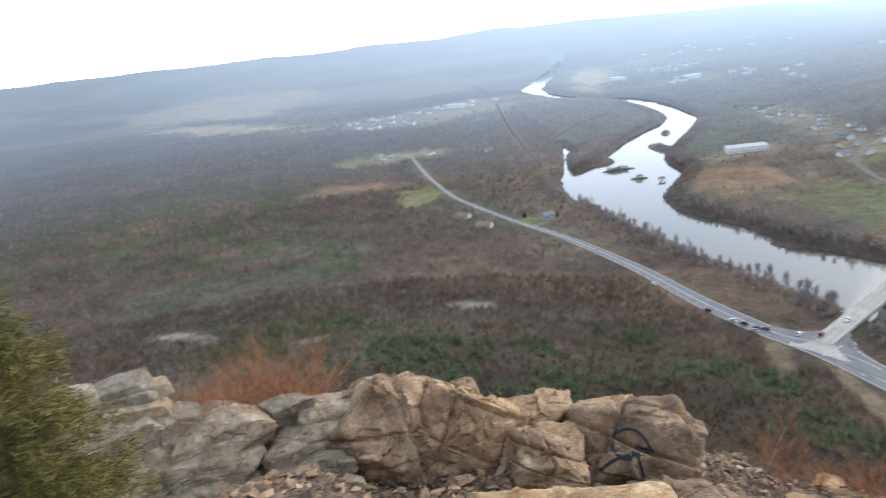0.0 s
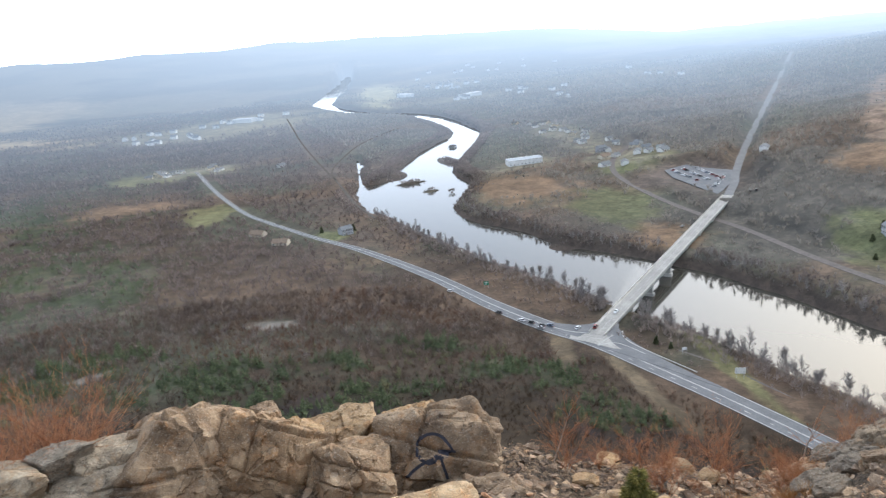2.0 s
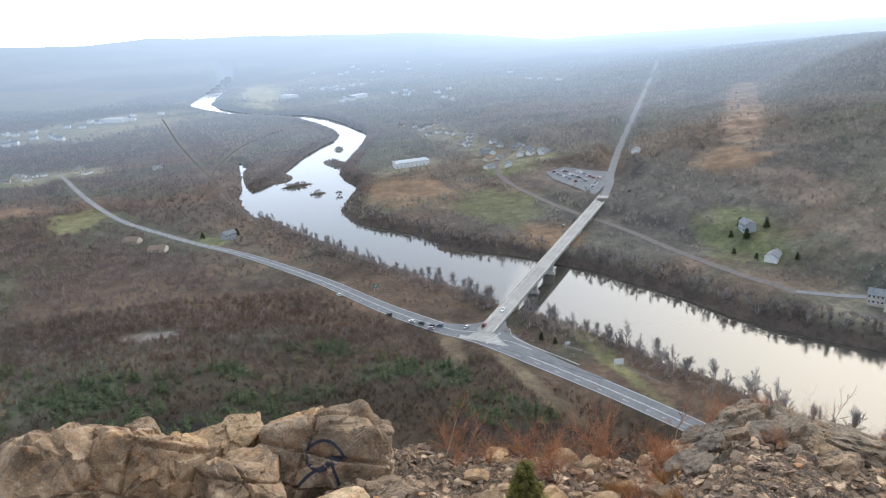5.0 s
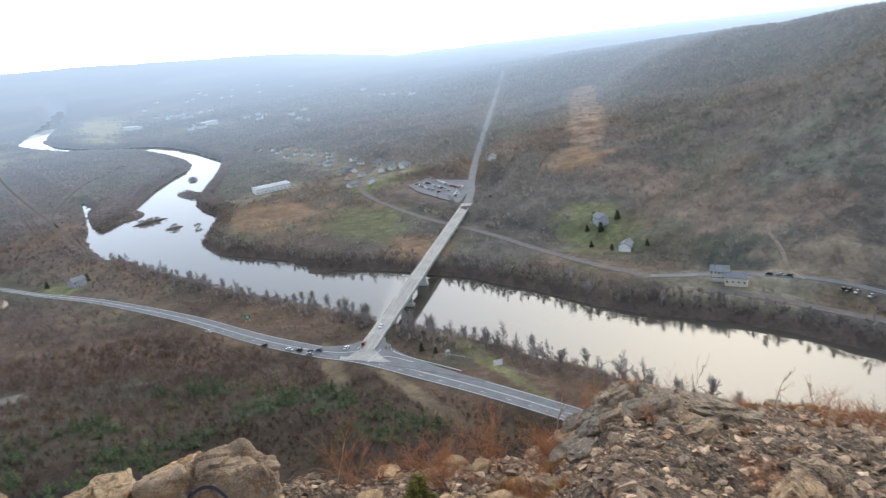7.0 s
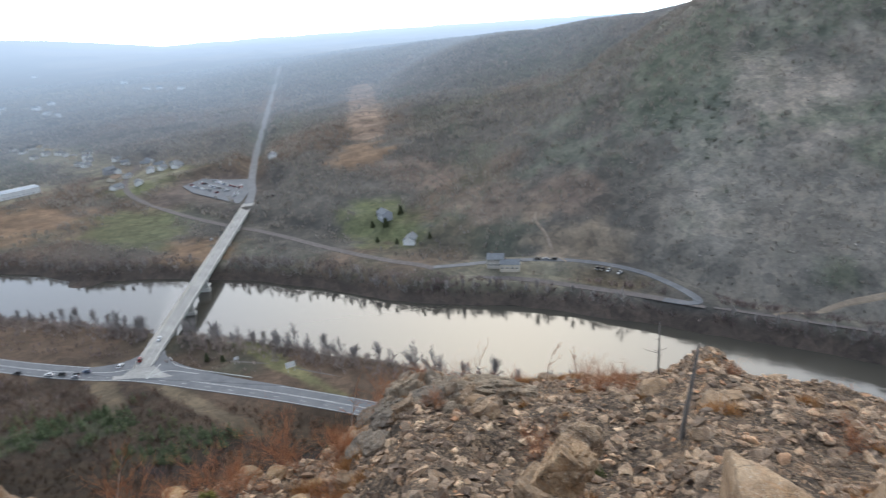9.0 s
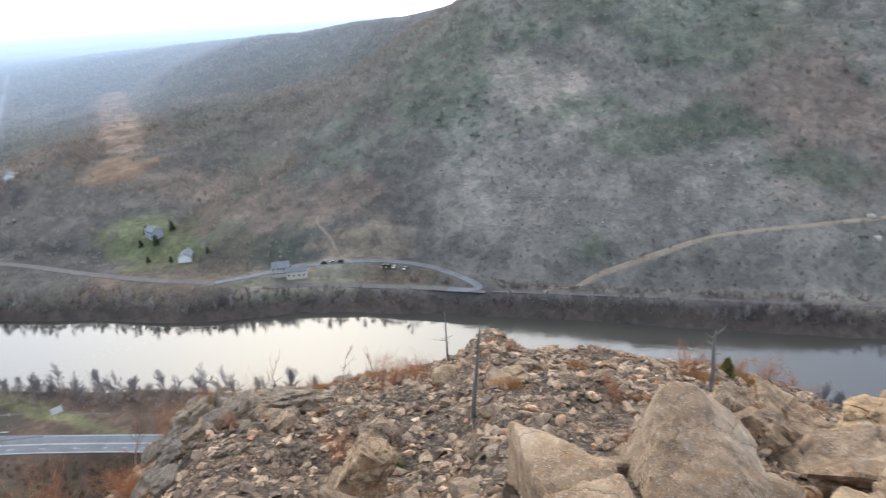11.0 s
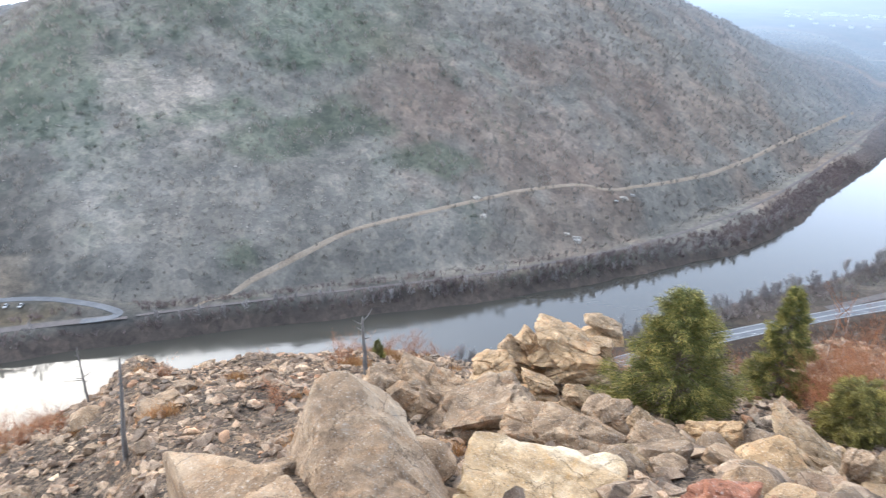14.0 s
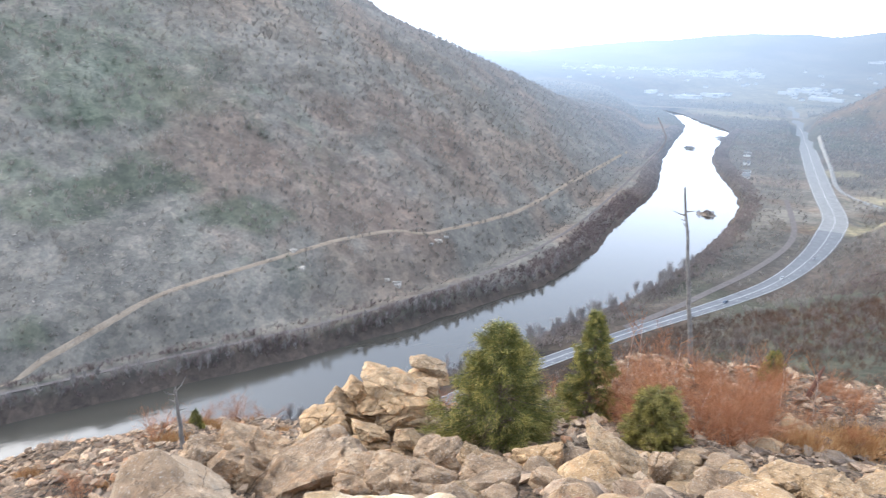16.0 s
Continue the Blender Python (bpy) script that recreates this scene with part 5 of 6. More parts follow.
patch("road_5", [(161, 294), *fan((150, 338), (168, 300), (184, 308)), *fan((190, 299), (176, 286), (192, 212)), (180, 246), (170, 272)], 8.16, M_ROAD, "flared asphalt junction at the bridge", "road")
patch("road_6", [(176.8, 290.8), (171.3, 298.4), (163, 296), (160.5, 300), (158, 297), (164, 288), (171, 275), (174, 272), (174, 280)], 8.185, M_DECK, "pale worn concrete apron before the bridge", "road")
for line in (spline([(151, 331, 8.2), (161, 307, 8.2), (170, 296, 8.4)], 6), spline([(186, 290, 8.3), (182, 276, 8.2), (190, 235, 8.2)], 6), spline([(166, 282, 8.2), (176, 279, 8.2), (181, 262, 8.2)], 6), spline([(166, 282, 8.2), (179, 288, 8.4)], 6)):
    ribbon("road_marking", line, 0.22, M_PAINT, "white edge line at the junction", "road marking", 0.03)
# dashes between lanes
for k in range(2, len(HIGHWAY) - 2, 3):
    a, b = HIGHWAY[k], HIGHWAY[k + 1]
    if -640 < a[1] < 430:
        ribbon("road_marking", np.array([a, a + (b - a) * 0.65]), 0.14, M_PAINT, "white lane dash on the highway", "road marking", 0.08, 2.9)
# car park beyond the bridge
patch("car_park", [(401, 471), (405, 500), (413, 548), (427, 580), (458, 586), (461, 562), (466, 546), (472, 534), (438, 497), (411, 477)], 11.9, mottled("car_park_asphalt", [(0.3, (0.12, 0.128, 0.14)), (0.7, (0.18, 0.187, 0.2))], 0.1, 0.8), "grey asphalt car park beside the bridge road", "car park")


# ---- cars ----
def paint(name, col):
    m, n, l, b = material(name, 0.3, 0.5)
    f = noise_node(n, l, 2.0, 4)
    l.new(ramp_node(n, l, f, [(0.3, tuple(c * 0.85 for c in col)), (0.7, col)]), b.inputs["Base Color"])
    return m


M_GLASS = mottled("dark_car_glass", [(0.3, (0.02, 0.022, 0.025)), (0.7, (0.035, 0.038, 0.04))], 2.0, 0.1, 0.5, 0.0)
M_TYRE = mottled("tyre_rubber", [(0.3, (0.02, 0.02, 0.02)), (0.7, (0.035, 0.035, 0.035))], 5.0)
M_CHROME = mottled("wheel_alloy", [(0.3, (0.5, 0.5, 0.5)), (0.7, (0.65, 0.65, 0.65))], 5.0, 0.35, 0.5, 0.0, metal=1.0)
M_LAMP = mottled("lamp_lens", [(0.3, (0.6, 0.6, 0.58)), (0.7, (0.75, 0.75, 0.72))], 5.0, 0.2, 0.5, 0.0)
M_TAIL = mottled("red_tail_lens", [(0.3, (0.35, 0.02, 0.02)), (0.7, (0.45, 0.03, 0.03))], 5.0, 0.2, 0.5, 0.0)


def car(mat, label, tall=False):
    root = new("car")
    tagged(root, label, "car", "cars")
    prof = [(-2.2, 0.35), (-2.25, 0.8), (-1.5, 0.95), (1.1, 0.98), (2.1, 0.8), (2.2, 0.35)]
    bm = bmesh.new()
    sides = [[bm.verts.new((x, s * 0.88, z)) for x, z in prof] for s in (-1, 1)]
    for s in sides:
        bm.faces.new(s)
    for k in range(len(prof)):
        j = (k + 1) % len(prof)
        bm.faces.new((sides[0][k], sides[0][j], sides[1][j], sides[1][k]))
    bmesh.ops.recalc_face_normals(bm, faces=bm.faces)
    bmesh.ops.bevel(bm, geom=bm.edges[:], offset=0.07, segments=2, affect="EDGES")
    part("body", bm, mat, root)
    h = 1.75 if tall else 1.45
    bm = bmesh.new()
    cab = bmesh.ops.create_cube(bm, size=1, matrix=Matrix.Translation((-0.45, 0, (0.93 + h) / 2)) @ Matrix.Diagonal((2.7, 1.62, h - 0.93, 1)))["verts"]
    for v in cab:
        if v.co.z > 1.1:
            v.co.x = -0.45 + (v.co.x + 0.45) * (0.9 if tall else 0.66)
            v.co.y *= 0.86
    bmesh.ops.bevel(bm, geom=bm.edges[:], offset=0.06, segments=2, affect="EDGES")
    part("cabin", bm, M_GLASS, root, "dark glazed cabin")
    bm = bmesh.new()
    box(bm, -0.45, 0, h + 0.012, 2.3 if tall else 1.65, 1.34, 0.05, 0, 0.02)
    part("roof", bm, mat, root)
    for sx in (-1.35, 1.35):
        for sy in (-0.82, 0.82):
            bm = bmesh.new()
            bmesh.ops.create_cone(bm, cap_ends=True, segments=16, radius1=0.33, radius2=0.33, depth=0.22, matrix=Matrix.Translation((sx, sy, 0.33)) @ Matrix.Rotation(math.pi / 2, 4, "X"))
            wheel = part("wheel", bm, M_TYRE, root)
            bm = bmesh.new()
            bmesh.ops.create_cone(bm, cap_ends=True, segments=12, radius1=0.2, radius2=0.17, depth=0.24, matrix=Matrix.Translation((sx, sy, 0.33)) @ Matrix.Rotation(math.pi / 2, 4, "X"))
            part("rim", bm, M_CHROME, wheel)
    for x, m2, nm in ((2.16, M_LAMP, "headlight"), (-2.2, M_TAIL, "tail_light")):
        for sy in (-0.6, 0.6):
            bm = bmesh.new()
            box(bm, x, sy, 0.68, 0.08, 0.34, 0.14, 0, 0.02)
            part(nm, bm, m2, root)
    return root


CARS = [car(paint("car_white", (0.75, 0.76, 0.77)), "white saloon car on the asphalt"), car(paint("car_black", (0.03, 0.032, 0.035)), "black estate car on the asphalt", True),
        car(paint("car_grey", (0.32, 0.33, 0.35)), "silver-grey saloon car on the asphalt"), car(paint("car_red", (0.22, 0.03, 0.03)), "dark red car on the asphalt", True),
        car(paint("car_blue", (0.08, 0.12, 0.2)), "dark blue saloon car on the asphalt")]
used = [False] * len(CARS)


def park(k, x, y, z, heading):
    m = pose(x, y, z, 0, 0, heading)
    if not used[k]:
        used[k] = True
        CARS[k].matrix_world = m
        return CARS[k]
    return copy_thing(CARS[k], m)


# waiting at the junction, on the highway and on the bridge
for k, x, y, hd in ((0, 146.5, 331, 115), (1, 149.5, 325, 115), (1, 152.5, 318, 115), (2, 151, 316, 118), (4, 157, 316, 115), (0, 127, 398, 108), (1, 140, 348, 100), 
                   (2, 284, -540, 110), (0, 268, -470, 100), (4, 258, -390, 95), (0, 168, 305, 30), (3, 176, 300, 40)):
    park(k, x, y, 8.26 if (x, y) != (176, 300) else 8.8, hd)
park(0, 196, 311, 8.85, 216)
rr = random.Random(5)
n = 0
for x0, y0, x1, y1, slots in ((420, 520, 432, 574, 15), (428, 512, 443, 572, 16), (440, 512, 454, 566, 14), (415, 492, 452, 522, 11)):
    turn = math.degrees(math.atan2(y1 - y0, x1 - x0)) + 90
    for k in range(slots):
        if rr.random() < 0.68:
            t = (k + 0.5) / slots
            park(rr.choice((0, 0, 1, 2, 2, 3, 4)), x0 + (x1 - x0) * t, y0 + (y1 - y0) * t, 11.92, turn + rr.choice((0, 180)) + rr.uniform(-3, 3))
for x, y, hd in ((369, 168, 100), (371, 163, 100), (372, 158, 95), (369, 129, 170), (369, 126, 170), (369, 122, 172), (368, 115, 170), (330, 426, 30), (414, 448, 50), (417, 444, 50)):
    park(rr.choice((0, 1, 2)), x, y, float(height_at(x, y)[0]) + 0.12, hd)


# ---- buildings ----
M_WALLS = [mottled("white_siding", [(0.3, (0.62, 0.62, 0.6)), (0.7, (0.78, 0.78, 0.76))], 0.3, 0.8), mottled("cream_siding", [(0.3, (0.5, 0.45, 0.36)), (0.7, (0.62, 0.56, 0.46))], 0.3, 0.8), mottled("grey_siding", [(0.3, (0.3, 0.31, 0.33)), (0.7, (0.4, 0.41, 0.43))], 0.3, 0.8)]
M_ROOFS = [mottled("grey_shingle", [(0.3, (0.16, 0.17, 0.18)), (0.7, (0.25, 0.26, 0.27))], 0.5), mottled("brown_shingle", [(0.3, (0.2, 0.15, 0.11)), (0.7, (0.28, 0.22, 0.17))], 0.5), mottled("pale_metal_roof", [(0.3, (0.55, 0.57, 0.6)), (0.7, (0.7, 0.72, 0.75))], 0.2, 0.5)]
M_ROOFS.append(mottled("blue_grey_metal_roof", [(0.3, (0.3, 0.33, 0.37)), (0.7, (0.4, 0.43, 0.47))], 0.2, 0.5))
M_PANE = mottled("window_pane", [(0.3, (0.04, 0.045, 0.05)), (0.7, (0.07, 0.075, 0.08))], 1.0, 0.1, 0.5, 0.0)
M_TRIM = mottled("white_trim", [(0.3, (0.7, 0.7, 0.68)), (0.7, (0.8, 0.8, 0.78))], 1.0)


def house(w, d, h, wall, roof, label, flat=False, storeys=1, bays=4):
    root = new("house")
    tagged(root, label, "house", "houses")
    bm = bmesh.new()
    box(bm, 0, 0, h / 2 - 0.5, w, d, h + 1.0)
    part("wall", bm, wall, root)
    bm = bmesh.new()
    rise = 0.5 if flat else d * 0.32
    pts = [(-d / 2 - 0.4, h - 0.1), (0, h + rise), (d / 2 + 0.4, h - 0.1), (d / 2 + 0.4, h - 0.35), (0, h + rise - 0.3), (-d / 2 - 0.4, h - 0.35)]
    ends = [[bm.verts.new((s * (w / 2 + 0.4), y, z)) for y, z in pts] for s in (-1, 1)]
    for k in range(6):
        j = (k + 1) % 6
        bm.faces.new((ends[0][k], ends[0][j], ends[1][j], ends[1][k]))
    for s in ends:
        bm.faces.new((s[0], s[1], s[4], s[5])), bm.faces.new((s[1], s[2], s[3], s[4]))
    bmesh.ops.recalc_face_normals(bm, faces=bm.faces)
    rf = part("roof", bm, roof, root)
    if not flat:
        for s in (-1, 1):
            bm = bmesh.new()
            q = [bm.verts.new((s * (w / 2 - 0.02), y, z)) for y, z in ((-d / 2, h - 0.05), (d / 2, h - 0.05), (0, h + rise - 0.25))]
            q2 = [bm.verts.new((s * (w / 2 - 0.3), y, z)) for y, z in ((-d / 2, h - 0.05), (d / 2, h - 0.05), (0, h + rise - 0.25))]
            bm.faces.new(q), bm.faces.new(q2)
            for k in range(3):
                bm.faces.new((q[k], q[(k + 1) % 3], q2[(k + 1) % 3], q2[k]))
            part("gable", bm, wall, root)
        bm = bmesh.new()
        box(bm, w * 0.25, 0, h + rise + 0.2, 0.7, 0.7, 1.4)
        part("chimney", bm, M_ROOFS[1], rf)
    for st in range(storeys):
        for k in range(bays):
            for s in (-1, 1):
                if k == 1 and st == 0 and s < 0:
                    bm = bmesh.new()
                    box(bm, (k + 0.5) / bays * w - w / 2, s * (d / 2 + 0.02), 1.05, 1.0, 0.1, 2.1)
                    part("door", bm, M_ROOFS[1], root)
                    continue
                bm = bmesh.new()
                box(bm, (k + 0.5) / bays * w - w / 2, s * (d / 2 + 0.01), 1.6 + st * 2.8, 1.25, 0.12, 1.45)
                win = part("window", bm, M_TRIM, root)
                bm = bmesh.new()
                box(bm, (k + 0.5) / bays * w - w / 2, s * (d / 2 + 0.06), 1.6 + st * 2.8, 1.0, 0.06, 1.2)
                part("pane", bm, M_PANE, win)
    return root


HOMES = [house(12, 8, 3.0, M_WALLS[0], M_ROOFS[0], "white clapboard house with grey shingle roof"), house(14, 9, 3.0, M_WALLS[1], M_ROOFS[1], "cream house with brown shingle roof"),
         house(11, 8, 5.6, M_WALLS[2], M_ROOFS[0], "grey two-storey house among the trees", False, 2), house(42, 18, 6.5, M_WALLS[0], M_ROOFS[3], "long white warehouse with blue-grey metal roof", True, 1, 9),
         house(10, 8, 5.4, mottled("weathered_siding", [(0.3, (0.4, 0.37, 0.32)), (0.7, (0.52, 0.49, 0.43))], 0.3, 0.8), M_ROOFS[0], "weathered grey two-storey inn by the far river bank", False, 2, 5)]
HOMES += [house(9, 7, 3.2, M_WALLS[0], M_ROOFS[0], "small white house far down the valley", False, 1, 2), house(11, 8, 3.0, M_WALLS[1], M_ROOFS[0], "small cream house far down the valley", False, 1, 2)]
# far walls and roofs with the haze glow painted in
M_HAZY = [painted_haze(M_WALLS[0].copy()), painted_haze(M_ROOFS[2].copy()), painted_haze(M_ROOFS[0].copy())]
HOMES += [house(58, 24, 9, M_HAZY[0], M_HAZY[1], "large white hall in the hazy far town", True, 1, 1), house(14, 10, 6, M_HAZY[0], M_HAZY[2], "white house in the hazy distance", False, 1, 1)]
HOMES += [house(12, 7, 4.2, M_WALLS[1], M_ROOFS[0], "cream annexe with grey roof beside the inn", False, 1, 4)]
placed = [False] * len(HOMES)


def settle(k, x, y, turn):
    m = pose(x, y, float(height_at(x, y)[0]), 0, 0, turn)
    if not placed[k]:
        placed[k] = True
        HOMES[k].matrix_world = m
        return HOMES[k]
    return copy_thing(HOMES[k], m)


for k, x, y, turn in ((3, 352, 752, -12), (1, 40, 594, -30), (1, 24, 640, -40), (2, 97, 590, 20), (2, 399, 308, 60), (0, 380, 272, 20), (4, 353, 189, 110), (9, 353, 179, 110),
                      (0, 501, 525, 40), (0, 404, 655, 10), (0, 89, 1019, 30), (0, 420, 640, 60), (1, 425, 690, 20), (0, 450, 660, 50), (0, 470, 640, 15), (0, 484, 708, 80), (2, 440, 720, 0)):
    settle(k, x, y, turn)
rr = random.Random(11)
for x0, y0, sx, sy, cnt in ((500, 1030, 18, 50, 8), (484, 910, 18, 60, 9), (468, 800, 16, 60, 8), (-50, 1095, 50, 24, 12), (-20, 1060, 30, 15, 5), (470, 680, 30, 40, 8)):
    for k in range(cnt):
        x, y = x0 + rr.uniform(-sx, sx), y0 + rr.uniform(-sy, sy)
        if near_line(np.array([x]), np.array([y]), HIGHWAY, 60)[0][0] > 15:
            settle(rr.choice((5, 5, 6)), x, y, rr.uniform(0, 180))

for x0, y0, sx, sy, cnt, kinds in ((-100, 1620, 80, 100, 14, (8, 8, 8)), (80, 1760, 120, 60, 9, (8,)), (87, 1753, 1, 1, 1, (7,)), (700, 1960, 90, 90, 14, (8,)), (523, 1837, 10, 10, 1, (7,)), (584, 1577, 40, 20, 4, (8,)), (620, 1600, 10, 10, 1, (7,)), (1000, 2500, 300, 200, 14, (8,)), (900, 1500, 250, 250, 12, (8,))):
    for k in range(cnt):
        settle(rr.choice(kinds), x0 + rr.uniform(-sx, sx), y0 + rr.uniform(-sy, sy), rr.uniform(0, 180))
for k, (x, y, turn) in enumerate(((668, -1010, 20), (655, -990, 30), (612, -927, 25), (604, -915, 110), (560, -852, 15), (548, -833, 25), (541, -822, 30))):
    settle(5, x, y, turn)
# the town beyond the gap, in rows along its streets
for a0, a1, r0, r1, cnt, kinds in ((132, 139, 3200, 3500, 22, (7, 8, 8)), (139, 146.5, 3000, 3400, 60, (7, 8, 8)), (148.5, 152.5, 2450, 2800, 20, (7, 8)), (138, 145, 2350, 2500, 16, (8, 8, 7)), (132, 156, 2400, 3500, 40, (8,)), (153.5, 155, 3600, 3650, 2, (7,))):
    for k in range(cnt):
        a, q = radians(rr.uniform(a0, a1)), rr.uniform(r0, r1)
        settle(rr.choice(kinds), q * math.sin(a), q * math.cos(a), rr.choice((20, 20, 110)) + rr.uniform(-8, 8))

# ---- signs beside the highway ----
M_POST = mottled("galvanised_post", [(0.3, (0.35, 0.36, 0.37)), (0.7, (0.45, 0.46, 0.47))], 3.0, 0.5, 0.4)
M_GREEN = mottled("green_sign_face", [(0.3, (0.02, 0.16, 0.09)), (0.7, (0.03, 0.22, 0.12))], 1.0, 0.5)


def road_sign(x, y, turn, w, h, mat, label):
    root = new("road_sign")
    root.matrix_world = pose(x, y, float(height_at(x, y)[0]), 0, 0, turn)
    tagged(root, label, "sign")
    for s in (-0.35, 0.35):
        bm = bmesh.new()
        box(bm, s * w, 0, 1.6, 0.14, 0.14, 4.2)
        part("post", bm, M_POST, root)
    bm = bmesh.new()
    box(bm, 0, -0.12, 2.3 + h / 2, w, 0.1, h, 0, 0.02)
    face = part("panel", bm, mat, root)
    for k in range(3):
        bm = bmesh.new()
        box(bm, 0, -0.18, 2.3 + h * (0.25 + 0.25 * k), w * (0.7 - 0.15 * (k % 2)), 0.02, h * 0.1)
        part("lettering_bar", bm, M_TRIM if mat is M_GREEN else M_POST, face)


road_sign(150, 391, -25, 3.2, 2.4, M_GREEN, "green highway direction sign with white lettering bars")
road_sign(197, 253, 160, 2.4, 1.6, M_TRIM, "white sign board on posts in the verge")
road_sign(203, 222, 150, 4.5, 3.0, M_TRIM, "white billboard on posts by the highway")

# ---- plants on the ledge ----
def needle_material(name, a, b_, c):
    m, n, l, b = material(name, 0.7, 0.25)
    g = n.new("ShaderNodeNewGeometry")
    col = ramp_node(n, l, g.outputs["Random Per Island"], [(0.0, a), (0.55, b_), (1.0, c)])
    f = noise_node(n, l, 1.6, 4)
    l.new(blend(n, l, 0.7, col, ramp_node(n, l, f, [(0.35, (0.65, 0.7, 0.65)), (0.65, (1.25, 1.2, 1.0))]), "MULTIPLY"), b.inputs["Base Color"])
    b.inputs["Subsurface Weight"].default_value = 0.0
    return m


M_BARK = mottled("conifer_bark", [(0.3, (0.1, 0.075, 0.055)), (0.7, (0.2, 0.15, 0.11))], 3.0, 0.95)
M_DEAD = mottled("grey_dead_wood", [(0.3, (0.11, 0.1, 0.09)), (0.7, (0.24, 0.22, 0.2))], 3.0, 0.95, fine=25)
M_SPRUCE = needle_material("spruce_needles", (0.07, 0.075, 0.02), (0.135, 0.135, 0.034), (0.24, 0.215, 0.06))
# yellower needles for branch ends, sunlight painted into the colour
M_SUNLIT_TIP = needle_material("sunlit_tips", (0.2, 0.18, 0.045), (0.34, 0.29, 0.075), (0.48, 0.38, 0.12))
M_PINE = needle_material("pine_needles", (0.08, 0.078, 0.022), (0.145, 0.132, 0.038), (0.26, 0.2, 0.07))
M_JUNIPER = needle_material("juniper_needles", (0.12, 0.112, 0.035), (0.2, 0.18, 0.055), (0.32, 0.26, 0.09))
M_RUSSET = island_varied("russet_twigs", [(0.0, (0.2, 0.082, 0.042)), (0.5, (0.37, 0.165, 0.082)), (1.0, (0.52, 0.29, 0.155))], thin=0.4)
M_STRAW = island_varied("dry_grass", [(0.0, (0.3, 0.15, 0.06)), (0.5, (0.45, 0.25, 0.1)), (1.0, (0.55, 0.38, 0.2))])
M_BIRCH = mottled("birch_bark", [(0.3, (0.35, 0.26, 0.2)), (0.7, (0.62, 0.52, 0.44))], 4.0)


def prisms(segs, sides=4):
    """Tapered sticks from rows of (start, end, radius, radius)."""
    vs, fs = [], []
    for a, b, r0, r1 in segs:
        a, b = np.array(a, float), np.array(b, float)
        t = b - a
        t /= np.linalg.norm(t) + 1e-9
        u = np.cross(t, (0.3, 0.5, 0.8) if abs(t[0]) > 0.6 else (1.0, 0, 0))
        u /= np.linalg.norm(u)
        w = np.cross(t, u)
        k = len(vs)
        for p, r in ((a, r0), (b, r1)):
            for s in range(sides):
                q = 2 * math.pi * s / sides
                vs.append(p + r * (math.cos(q) * u + math.sin(q) * w))
        for s in range(sides):
            s2 = (s + 1) % sides
            fs.append((k + s, k + s2, k + sides + s2, k + sides + s))
    return np.array(vs), np.array(fs)


def blades(segs):
    """Single thin triangles for the finest twigs."""
    a, b = np.array([s[0] for s in segs]), np.array([s[1] for s in segs])
    w = np.array([max(s[2], s[3]) for s in segs])[:, None]
    u = np.cross(b - a, np.stack([np.sin(np.arange(len(a)) * 2.1), np.cos(np.arange(len(a)) * 1.7), 0.4 + 0 * a[:, 0]], 1))
    u /= np.linalg.norm(u, axis=1)[:, None] + 1e-9
    v = np.stack([a - u * w, a + u * w, b], 1).reshape(-1, 3)
    return v, np.arange(len(v)).reshape(-1, 3)


def grow(r, p, d, length, radius, level, depth, out, spread=0.55, kids=(3, 5), shrink=0.62, up=0.12):
    """A branch in three bent pieces, with side branches, level by level."""
    p, d = np.array(p, float), np.array(d, float)
    n = 3 if level == 0 else 2 if level < depth else 1
    for k in range(n):
        d = d + r.normal(size=3) * 0.12 + np.array((0, 0, up))
        d /= np.linalg.norm(d)
        q = p + d * length / n
        out[level].append((p, q, radius * (1 - 0.28 * k), radius * (1 - 0.28 * (k + 1))))
        if level < depth and (k or level):
            for _ in range(r.integers(*kids)):
                e = d + r.normal(size=3) * spread
                e /= np.linalg.norm(e)
                grow(r, p + (q - p) * r.random(), e, length * shrink * (0.7 + 0.5 * r.random()), radius * 0.45, level + 1, depth, out, spread, kids, shrink, up)
        p = q


def child_mesh(name, v, f, mat, parent, label=""):
    ob = mesh_np(name, v, f, mat)
    ob.parent = parent
    if label:
        ob["label"] = label
    return ob


